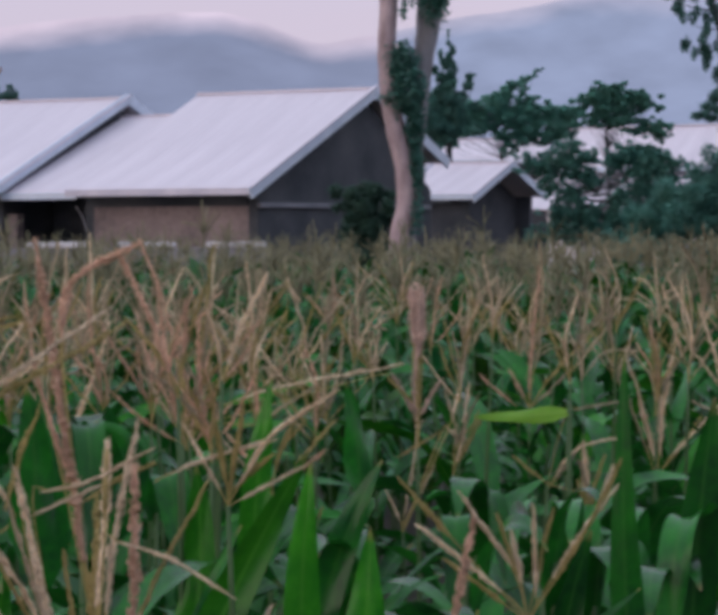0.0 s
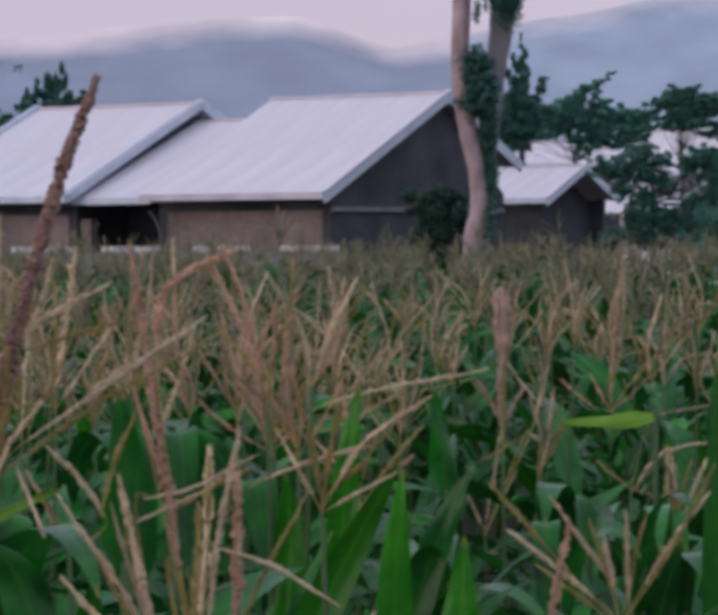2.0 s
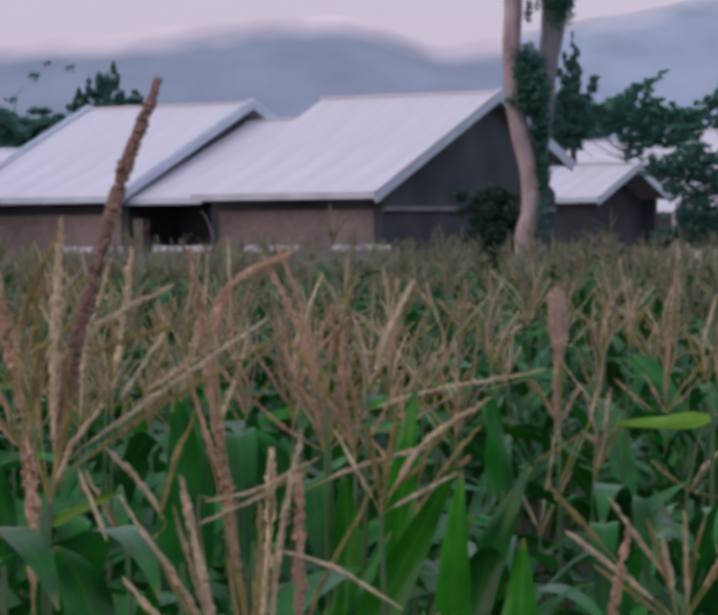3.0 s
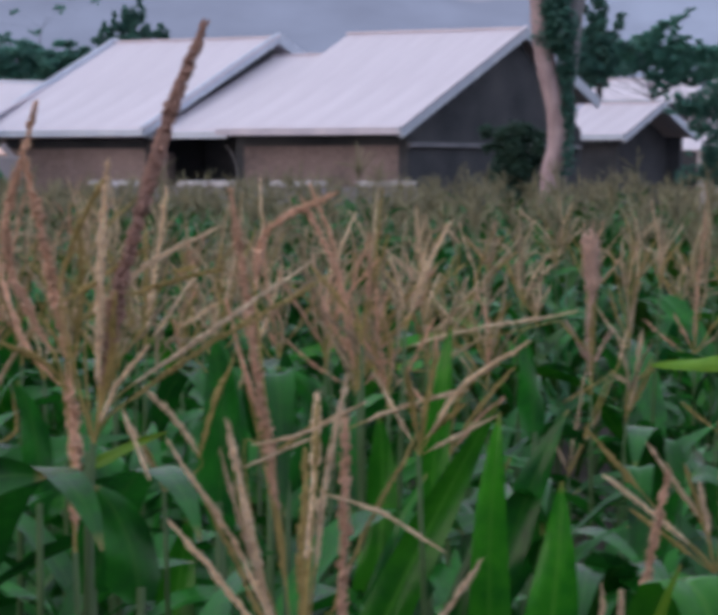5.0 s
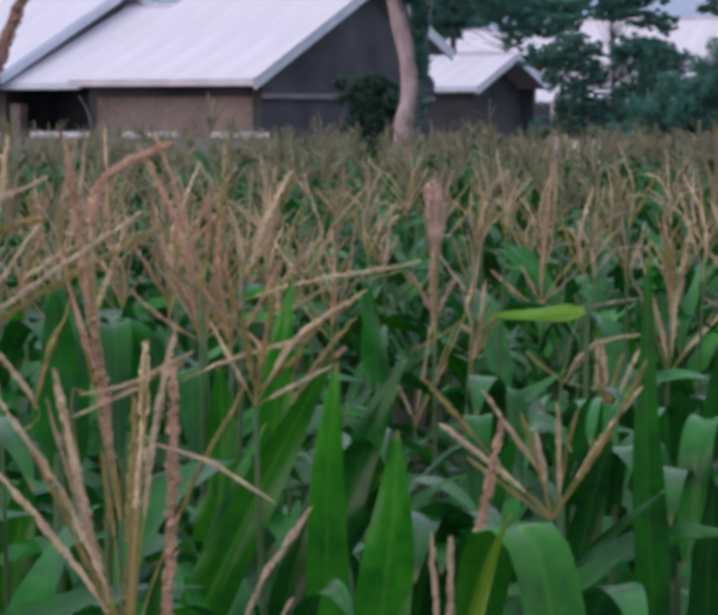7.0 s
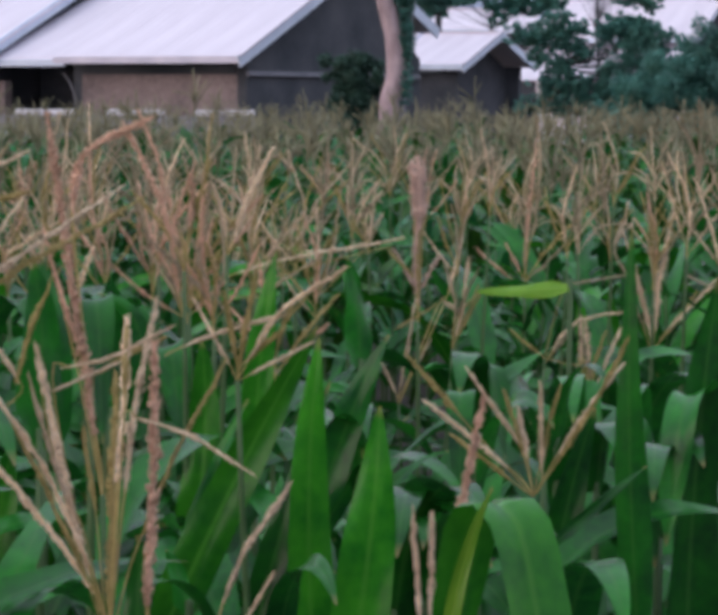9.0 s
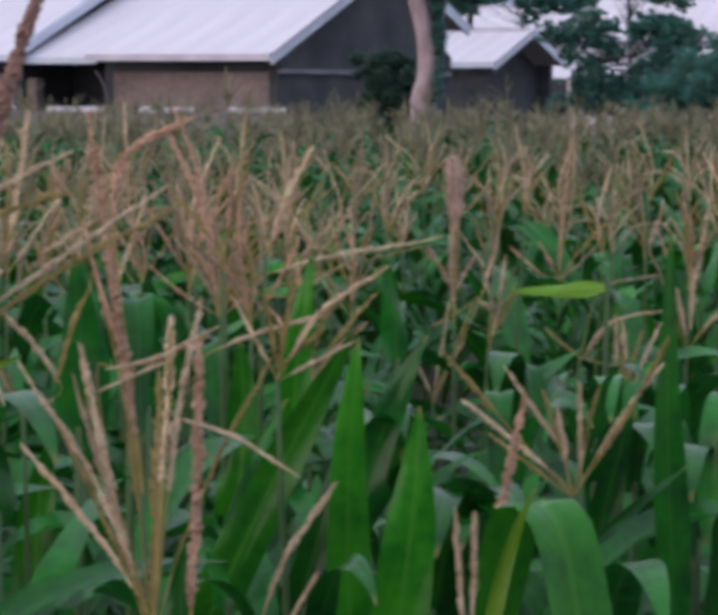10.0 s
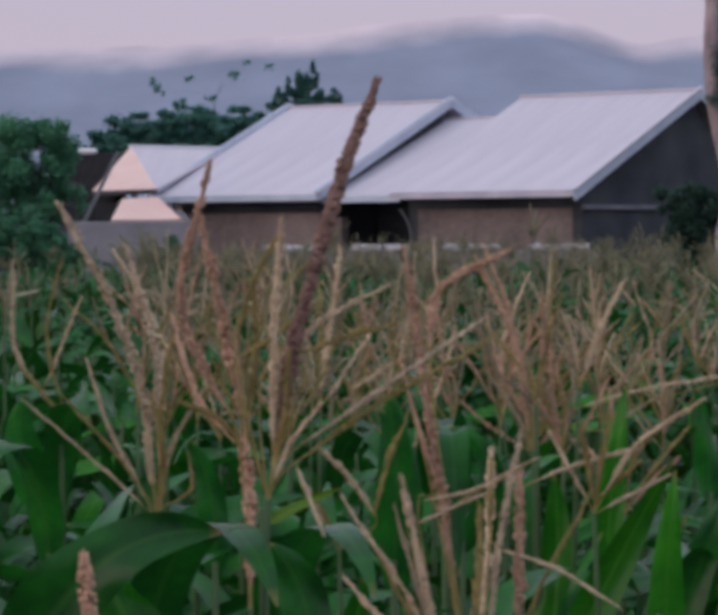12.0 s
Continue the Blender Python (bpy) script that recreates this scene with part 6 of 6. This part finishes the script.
plant((0.508, 10.55, 1.653), ((0.000, 0.000, 0.261, -6, 0.002, 10.7), (-0.000, 0.019, 0.192, -28, 0.008, 9.8), (-0.000, 0.024, 0.183, -1, 0.011, 11.6), (-0.000, 0.032, 0.122, -13, -0.007, 10.1), (-0.000, 0.029, 0.143, 22, 0.000, 8.3), (-0.000, 0.029, 0.214, -32, -0.012, 10.4), (-0.000, 0.007, 0.168, 1, -0.022, 11.2), (-0.000, 0.017, 0.184, -28, 0.001, 9.1), (-0.000, 0.031, 0.169, -28, 0.018, 11.1), (-0.000, 0.025, 0.138, 22, -0.013, 9.5), (-0.000, 0.037, 0.152, 8, 0.003, 11.5), (-0.000, 0.043, 0.133, -40, 0.003, 8.8)), 0, 4, 230)
plant((-0.121, 7.11, 1.708), ((0.000, 0.000, 0.223, -7, 0.016, 12.3), (-0.000, 0.003, 0.139, -9, 0.010, 9.6), (-0.000, 0.007, 0.109, 16, -0.012, 9.1), (-0.000, 0.002, 0.126, -40, 0.001, 6.1), (-0.000, 0.017, 0.135, 12, -0.005, 8.4), (-0.000, 0.049, 0.162, -30, 0.003, 7.2), (-0.000, 0.013, 0.114, -25, -0.004, 8.6), (-0.000, 0.044, 0.164, 38, -0.014, 6.2), (-0.000, 0.054, 0.110, 22, -0.000, 7.4), (-0.000, 0.044, 0.126, 1, -0.012, 7.7), (-0.000, 0.049, 0.150, 24, 0.003, 8.9), (-0.000, 0.022, 0.140, -36, 0.002, 6.5)), 1, 4, 231)
plant((-1.373, 15.45, 1.738), ((0.000, 0.000, 0.340, -9, 0.035, 19.8), (0.000, 0.014, 0.165, -32, 0.004, 13.4), (0.000, 0.028, 0.238, -30, 0.018, 13.2), (0.000, 0.029, 0.213, 2, 0.000, 11.6), (0.000, 0.004, 0.179, 8, -0.017, 13.2), (0.000, 0.065, 0.235, 28, -0.013, 13.7), (0.000, 0.021, 0.210, 16, 0.003, 11.6), (0.000, 0.007, 0.286, 21, -0.019, 11.5), (0.000, 0.007, 0.241, -42, -0.002, 11.4), (0.000, 0.077, 0.184, -19, 0.010, 12.8), (0.000, 0.009, 0.239, -23, 0.015, 13.6), (0.000, 0.038, 0.244, -43, -0.007, 10.5)), 0, 4, 233)
plant((-0.716, 6.75, 1.759), ((0.000, 0.000, 0.213, 2, 0.001, 10.5), (0.000, 0.041, 0.179, -17, 0.014, 6.9), (0.000, 0.048, 0.155, -7, -0.011, 8.1), (0.000, 0.048, 0.104, 25, -0.004, 7.3), (0.000, 0.042, 0.130, 23, -0.012, 9.3), (0.000, 0.041, 0.104, -12, -0.007, 8.5), (0.000, 0.002, 0.175, 29, -0.017, 9.3), (0.000, 0.020, 0.137, -32, 0.012, 6.1), (0.000, 0.050, 0.098, -2, 0.002, 8.4), (0.000, 0.033, 0.113, -40, -0.001, 9.0), (0.000, 0.052, 0.110, 38, -0.010, 7.5), (0.000, 0.033, 0.145, -15, -0.010, 8.1)), 0, 4, 260)
plant((-1.348, 12.57, 1.803), ((0.000, 0.000, 0.392, -0, 0.037, 16.2), (0.000, 0.050, 0.319, 15, -0.017, 13.6), (0.000, 0.014, 0.254, 38, -0.012, 11.3), (0.000, 0.006, 0.212, -28, 0.017, 11.3), (0.001, 0.093, 0.219, -38, -0.011, 12.5), (0.000, 0.061, 0.308, -37, 0.023, 9.8), (0.000, 0.012, 0.269, -14, 0.014, 10.3), (0.000, 0.035, 0.196, -34, 0.020, 12.1), (0.001, 0.097, 0.240, -29, 0.021, 12.7), (0.000, 0.079, 0.208, -6, 0.009, 9.5), (0.000, 0.018, 0.257, 14, -0.028, 11.7), (0.000, 0.069, 0.289, -21, 0.013, 10.0)), 0, 4, 261)
plant((-0.978, 9.72, 1.700), ((0.000, 0.000, 0.313, 11, -0.024, 15.4), (0.000, 0.012, 0.229, -31, 0.013, 9.2), (0.000, 0.041, 0.235, -20, -0.010, 7.8), (0.000, 0.022, 0.194, 24, 0.005, 9.5), (0.000, 0.035, 0.257, -24, 0.010, 7.4), (0.000, 0.033, 0.146, 8, 0.005, 9.2), (0.000, 0.037, 0.257, 14, 0.018, 10.9), (0.000, 0.026, 0.254, -17, 0.031, 8.5), (0.000, 0.047, 0.186, -10, 0.023, 8.0), (0.000, 0.021, 0.191, -25, 0.001, 11.5), (0.000, 0.007, 0.190, -12, -0.012, 9.6), (0.000, 0.062, 0.224, -9, -0.005, 9.0)), 0, 4, 262)
plant((-0.773, 6.22, 1.802), ((0.000, 0.000, 0.237, 12, -0.013, 9.0), (0.000, 0.055, 0.118, 4, -0.012, 7.4), (0.000, 0.055, 0.152, 4, 0.006, 5.8), (0.000, 0.048, 0.188, 33, -0.007, 8.8), (0.000, 0.052, 0.162, -4, -0.010, 8.7), (0.000, 0.011, 0.172, -25, -0.005, 7.8), (0.000, 0.047, 0.170, -16, 0.021, 6.4), (0.000, 0.039, 0.110, -28, 0.011, 7.8), (0.000, 0.045, 0.173, -24, 0.001, 5.6), (0.000, 0.045, 0.183, -17, 0.005, 7.2), (0.000, 0.031, 0.156, 11, 0.001, 8.2), (0.000, 0.030, 0.139, -39, 0.004, 8.3)), 0, 4, 263)
plant((-0.972, 6.36, 1.789), ((0.000, 0.000, 0.260, 6, 0.015, 7.5), (0.000, 0.030, 0.159, 33, -0.010, 8.0), (0.000, 0.011, 0.170, 6, 0.011, 6.3), (0.000, 0.045, 0.149, 43, 0.003, 7.7), (0.000, 0.006, 0.191, -29, 0.000, 7.2), (0.000, 0.026, 0.155, 8, -0.015, 6.2), (0.000, 0.026, 0.153, 6, -0.012, 7.1), (0.000, 0.055, 0.145, 13, -0.012, 7.0), (0.000, 0.038, 0.154, -11, -0.009, 6.6), (0.000, 0.053, 0.160, 36, 0.001, 6.7), (0.000, 0.033, 0.120, 7, 0.007, 7.3), (0.000, 0.010, 0.166, 28, -0.005, 8.8)), 1, 4, 264)
plant((-1.025, 8.23, 1.745), ((0.000, 0.000, 0.280, 2, -0.023, 10.9), (0.000, 0.018, 0.219, -19, -0.004, 10.5), (0.000, 0.007, 0.136, -22, -0.006, 10.1), (0.000, 0.033, 0.200, 22, -0.018, 9.4), (0.000, 0.007, 0.167, 43, 0.003, 8.3), (0.000, 0.059, 0.224, -4, 0.006, 10.0), (0.000, 0.040, 0.142, -8, 0.016, 8.0), (0.000, 0.032, 0.127, 11, -0.014, 7.0), (0.000, 0.042, 0.141, -29, 0.010, 6.7), (0.000, 0.044, 0.210, -16, -0.003, 9.1), (0.000, 0.067, 0.209, 10, -0.001, 9.0), (0.000, 0.031, 0.233, 17, -0.017, 10.5)), 1, 4, 265)
plant((-1.315, 10.32, 1.709), ((0.000, 0.000, 0.341, 5, -0.044, 13.0), (0.001, 0.085, 0.208, -7, 0.019, 10.0), (0.000, 0.034, 0.284, 7, -0.032, 8.8), (0.000, 0.024, 0.191, 0, -0.006, 10.6), (0.001, 0.079, 0.182, -17, -0.003, 8.8), (0.000, 0.041, 0.270, -26, 0.000, 8.4), (0.000, 0.070, 0.237, -27, 0.010, 9.9), (0.000, 0.018, 0.220, -24, 0.001, 9.9), (0.000, 0.026, 0.250, -35, 0.019, 7.8), (0.000, 0.033, 0.249, -36, -0.013, 8.1), (0.000, 0.004, 0.168, -2, -0.001, 10.4), (0.001, 0.079, 0.156, -18, 0.012, 8.2)), 1, 4, 266)
plant((-0.733, 7.44, 1.758), ((0.000, 0.000, 0.273, -7, 0.014, 11.7), (0.000, 0.025, 0.170, -25, 0.009, 7.1), (0.000, 0.037, 0.125, -21, 0.001, 6.4), (0.000, 0.015, 0.170, -1, 0.004, 8.2), (0.000, 0.050, 0.202, -41, -0.007, 9.9), (0.000, 0.059, 0.212, 15, -0.001, 6.4), (0.000, 0.046, 0.138, 41, 0.002, 7.2), (0.000, 0.067, 0.128, -24, 0.011, 9.6), (0.000, 0.019, 0.219, -18, 0.019, 7.4), (0.000, 0.044, 0.124, -29, -0.004, 7.0), (0.000, 0.064, 0.223, 23, 0.000, 9.5), (0.000, 0.016, 0.136, 15, -0.010, 8.1)), 0, 4, 267)
plant((-1.568, 10.17, 1.709), ((0.000, 0.000, 0.307, 1, -0.024, 11.2), (0.000, 0.021, 0.210, 10, -0.026, 7.9), (0.000, 0.069, 0.241, 25, 0.006, 10.6), (0.000, 0.028, 0.163, -14, 0.015, 8.8), (0.000, 0.065, 0.225, 8, -0.000, 8.1), (0.000, 0.012, 0.146, 14, 0.001, 8.0), (0.000, 0.003, 0.238, 35, 0.010, 9.2), (0.000, 0.020, 0.233, -33, -0.004, 9.4), (0.001, 0.075, 0.159, -38, -0.005, 11.9), (0.000, 0.029, 0.192, -30, -0.010, 11.2), (0.000, 0.040, 0.242, 14, -0.011, 11.0), (0.000, 0.033, 0.141, -34, 0.006, 7.8)), 1, 4, 268)
plant((-1.575, 13.07, 1.827), ((0.000, 0.000, 0.401, 6, -0.039, 12.0), (0.000, 0.033, 0.206, 39, -0.008, 9.6), (0.000, 0.046, 0.315, 38, 0.014, 12.3), (0.000, 0.056, 0.200, -3, 0.004, 11.6), (0.000, 0.024, 0.217, 17, 0.007, 10.9), (0.000, 0.062, 0.186, 31, -0.003, 14.2), (0.000, 0.069, 0.211, -19, 0.018, 12.9), (0.000, 0.027, 0.310, 7, -0.011, 10.6), (0.000, 0.070, 0.187, -6, 0.003, 11.1), (0.000, 0.051, 0.322, 43, -0.016, 9.4), (0.001, 0.093, 0.238, -34, 0.000, 11.8), (0.000, 0.009, 0.309, 24, 0.002, 9.1)), 1, 4, 269)
plant((-0.116, 6.20, 1.757), ((0.000, 0.000, 0.351, 4, -0.037, 13.2), (-0.000, 0.052, 0.176, 3, -0.022, 13.4), (-0.000, 0.084, 0.260, 42, 0.002, 12.6), (-0.000, 0.031, 0.178, 42, -0.008, 11.8), (-0.000, 0.032, 0.297, 12, 0.005, 11.8), (-0.000, 0.052, 0.273, -23, -0.016, 11.1), (-0.000, 0.030, 0.213, 19, 0.008, 12.5), (-0.000, 0.008, 0.222, 19, 0.005, 10.5), (-0.000, 0.012, 0.235, -11, 0.002, 12.3), (-0.000, 0.038, 0.238, 40, 0.005, 11.4), (-0.000, 0.021, 0.195, -33, 0.004, 10.4), (-0.000, 0.068, 0.239, 38, -0.004, 10.8)), 1, 4, 300)
plant((-0.046, 5.90, 1.741), ((0.000, 0.000, 0.296, -5, -0.006, 15.3), (-0.000, 0.059, 0.197, -43, 0.010, 11.0), (-0.000, 0.071, 0.160, -13, 0.017, 8.3), (-0.000, 0.026, 0.134, -19, 0.001, 9.4), (-0.000, 0.051, 0.200, 4, 0.013, 9.9), (-0.000, 0.019, 0.182, -4, 0.013, 12.2), (-0.000, 0.028, 0.196, 30, 0.007, 9.7), (-0.000, 0.025, 0.203, -21, -0.008, 11.5), (-0.000, 0.011, 0.140, 4, -0.002, 7.8), (-0.000, 0.013, 0.216, -27, 0.016, 8.0), (-0.000, 0.054, 0.183, -17, 0.007, 8.4)), 1, 4, 301)
plant((-0.200, 6.60, 1.769), ((0.000, 0.000, 0.341, 2, 0.022, 16.6), (-0.000, 0.078, 0.243, -27, 0.027, 11.8), (-0.000, 0.043, 0.240, -30, 0.000, 12.8), (-0.000, 0.016, 0.189, 7, -0.017, 9.1), (-0.000, 0.049, 0.196, -12, 0.007, 13.6), (-0.000, 0.066, 0.196, 8, -0.017, 11.6), (-0.000, 0.052, 0.199, 11, -0.011, 10.4), (-0.000, 0.046, 0.208, 25, -0.010, 9.7), (-0.000, 0.083, 0.258, 35, -0.012, 12.1), (-0.000, 0.041, 0.158, -12, -0.009, 12.2)), 1, 4, 302)
plant((0.083, 5.60, 1.674), ((0.000, 0.000, 0.254, -8, 0.000, 11.7), (-0.000, 0.043, 0.139, -12, 0.002, 11.3), (-0.000, 0.052, 0.129, 21, -0.009, 9.9), (-0.000, 0.013, 0.204, 39, -0.009, 10.6), (-0.000, 0.016, 0.193, -39, 0.001, 8.5), (-0.000, 0.023, 0.142, -9, -0.003, 7.6), (-0.000, 0.034, 0.142, -39, 0.004, 9.7), (-0.000, 0.048, 0.152, 27, -0.015, 9.1), (-0.000, 0.002, 0.154, 42, -0.007, 11.2)), 1, 4, 303)
plant((0.050, 7.00, 1.752), ((0.000, 0.000, 0.315, -1, -0.007, 11.0), (-0.000, 0.010, 0.237, 24, 0.001, 11.9), (-0.000, 0.066, 0.196, 40, -0.000, 13.0), (-0.000, 0.004, 0.181, -17, 0.006, 9.7), (-0.000, 0.054, 0.216, -32, 0.008, 12.7), (-0.000, 0.077, 0.183, 6, -0.017, 10.9), (-0.000, 0.051, 0.186, 9, -0.019, 12.2), (-0.000, 0.020, 0.253, -6, 0.012, 9.8), (-0.000, 0.060, 0.251, -32, 0.010, 9.3), (-0.000, 0.049, 0.232, 2, -0.014, 11.2)), 0, 4, 304)
plant((-0.092, 5.00, 1.935), ((0.000, 0.000, 0.285, -22, 0.008, 14.0), (0.005, 0.060, 0.115, 5, 0.003, 12.0), (0.000, 0.010, 0.190, 14, -0.006, 9.0), (-0.004, 0.030, 0.140, -38, 0.004, 8.0)), 1, 2, 320)
plant((-0.014, 5.10, 1.960), ((0.000, 0.000, 0.212, 23, -0.006, 12.5), (0.000, 0.010, 0.120, -12, 0.004, 9.0)), 0, 2, 321)
lone_leaf((-0.120, 4.20, 1.400), 0, 0.560, 0.070, 66, 60, 84, 2)
lone_leaf((0.020, 4.40, 1.335), 0, 0.480, 0.050, 76, 70, 70, 0)
lone_leaf((0.126, 4.30, 1.348), 0, 0.529, 0.066, 93, 83, 82, 2)
lone_leaf((0.142, 4.60, 1.552), 0, 0.325, 0.057, 74, 60, 72, 0)
lone_leaf((0.172, 4.00, 1.397), 0, 0.407, 0.081, 81, 89, 80, 2)
lone_leaf((0.252, 3.25, 1.546), 0, 0.249, 0.020, 84, 64, 70, 1)
lone_leaf((0.690, 4.60, 1.291), 18180, 0.743, 0.057, 86, 92, 68, 0)
lone_leaf((0.493, 4.20, 1.561), 0, 0.191, 0.018, 42, 38, 75, 0)
lone_leaf((0.836, 5.00, 1.182), 0, 0.752, 0.100, 89, 81, 112, 0)
lone_leaf((0.548, 4.80, 1.275), 0, 0.444, 0.067, 83, 71, 72, 0)
lone_leaf((0.232, 4.40, 1.597), 0, 0.146, 0.025, 52, 12, 40, 0)
lone_leaf((0.784, 6.40, 1.812), 180, 0.225, 0.038, -4, -1, 66, 1)
lone_leaf((-0.105, 4.60, 1.317), 0, 0.449, 0.046, 81, 61, 65, 0)
lone_leaf((0.040, 5.50, 1.526), 0, 0.423, 0.060, 88, 78, 75, 2)
lone_leaf((0.298, 6.50, 1.614), 180, 0.265, 0.065, 88, 74, 70, 0)
lone_leaf((-0.389, 5.60, 1.513), 180, 0.415, 0.084, 97, 77, 75, 0)
lone_leaf((-0.424, 5.00, 1.186), 0, 0.442, 0.092, 95, 75, 75, 2)
lone_leaf((-0.110, 3.00, 1.612), 0, 0.158, 0.035, 84, 94, 80, 0)
lone_leaf((-0.072, 5.00, 1.423), 0, 0.389, 0.075, 83, 97, 75, 2)
lone_leaf((-0.065, 4.00, 1.494), 180, 0.101, 0.033, 78, 58, 60, 0)
lone_leaf((-0.661, 3.10, 1.738), 0, 0.313, 0.088, 64, -11, 84, 0)
lone_leaf((-0.538, 3.30, 1.729), 180, 0.173, 0.083, 58, 78, 60, 2)
lone_leaf((-0.365, 3.60, 1.684), 180, 0.169, 0.072, 84, 44, 60, 0)
lone_leaf((-0.400, 3.30, 1.894), 0, 0.105, 0.014, 29, 19, 70, 1)
lone_leaf((-0.327, 4.60, 1.676), 180, 0.302, 0.073, 94, 80, 75, 0)
lone_leaf((-0.682, 5.00, 1.624), 180, 0.251, 0.058, 92, 62, 70, 0)
lone_leaf((-0.987, 5.00, 1.750), 180, 0.216, 0.075, 55, 115, 65, 0)
lone_leaf((-0.247, 5.50, 1.611), 180, 0.305, 0.055, 129, 9, 60, 0)
lone_leaf((0.280, 3.61, 1.440), -58, 0.900, 0.094, 76, -72, 6, 2)
lone_leaf((0.258, 4.36, 1.488), -70, 0.500, 0.086, 80, -75, -30, 0)
lone_leaf((0.672, 5.05, 1.522), -60, 0.450, 0.079, 80, -75, 20, 0)
lone_leaf((0.235, 4.75, 1.565), -110, 0.450, 0.063, 80, -75, -10, 0)
lone_leaf((0.810, 5.16, 1.481), -85, 0.450, 0.064, 80, -75, 20, 0)
lone_leaf((0.890, 5.06, 1.578), -120, 0.500, 0.079, 80, -75, 10, 0)
lone_leaf((0.333, 4.35, 1.474), -100, 0.400, 0.061, 80, -75, 25, 0)
lone_leaf((0.063, 4.16, 1.418), -75, 0.450, 0.051, 80, -75, 10, 0)
lone_leaf((0.121, 5.25, 1.489), -95, 0.400, 0.061, 80, -75, -30, 0)
lone_leaf((-0.296, 6.25, 1.690), -90, 0.400, 0.083, 80, -75, 20, 0)
lone_leaf((-0.185, 6.45, 1.558), -70, 0.400, 0.085, 80, -75, 0, 0)
lone_leaf((0.664, 5.85, 1.510), -110, 0.400, 0.077, 80, -75, -35, 0)
lone_leaf((0.528, 6.25, 1.541), -60, 0.400, 0.083, 80, -75, -35, 0)
lone_leaf((0.001, 4.06, 1.394), -120, 0.500, 0.041, 80, -75, -25, 0)
lone_leaf((0.740, 6.05, 1.520), -80, 0.400, 0.070, 80, -75, 15, 0)
lone_leaf((0.417, 4.65, 1.620), -70, 0.400, 0.046, 80, -75, 25, 0)
lone_leaf((0.811, 5.45, 1.561), -100, 0.400, 0.054, 80, -75, 5, 0)
lone_leaf((0.620, 5.24, 1.634), -75, 0.350, 0.043, 80, -75, 25, 0)
lone_leaf((0.410, 4.95, 1.612), -95, 0.400, 0.049, 80, -75, 5, 0)
lone_leaf((-0.233, 4.45, 1.810), -80, 0.400, 0.051, 80, -75, -5, 0)
lone_leaf((-0.980, 5.05, 1.803), -70, 0.450, 0.075, 80, -75, 25, 0)
lone_leaf((-0.923, 4.66, 1.748), -100, 0.450, 0.077, 80, -75, -25, 0)
lone_leaf((-0.607, 5.55, 1.568), -90, 0.400, 0.073, 80, -75, -25, 0)

# leaves that bend over flat: crown of the bend as bearing, rise and distance, way and width
for b, r, d, way, wide in ((66.8, -131, 4.6, -55, 0.055), (64, -144, 4.2, -100, 0.085), (136.8, -119, 5.0, -80, 0.08), (155, -127, 4.8, -100, 0.075), (168.4, -100.5, 5.5, -75, 0.08),
                           (123.4, -101.5, 5.5, -95, 0.07), (137, -171, 4.0, -85, 0.08), (46, -112, 4.8, -90, 0.06), (84.3, -93, 6.0, -100, 0.08), (-53, -69, 6.2, -85, 0.08),
                           (80, -148, 4.2, -70, 0.07), (-135, -108, 3.2, -60, 0.08), (-93.5, -108.5, 3.7, -65, 0.08)):
    x, y, z = at(b, r, d)
    a = radians(way)
    lone_leaf((x - 0.29 * math.cos(a), y - 0.29 * math.sin(a), z - 0.21), way, 0.55, wide, 60, -55, 0, 0, 0.06)
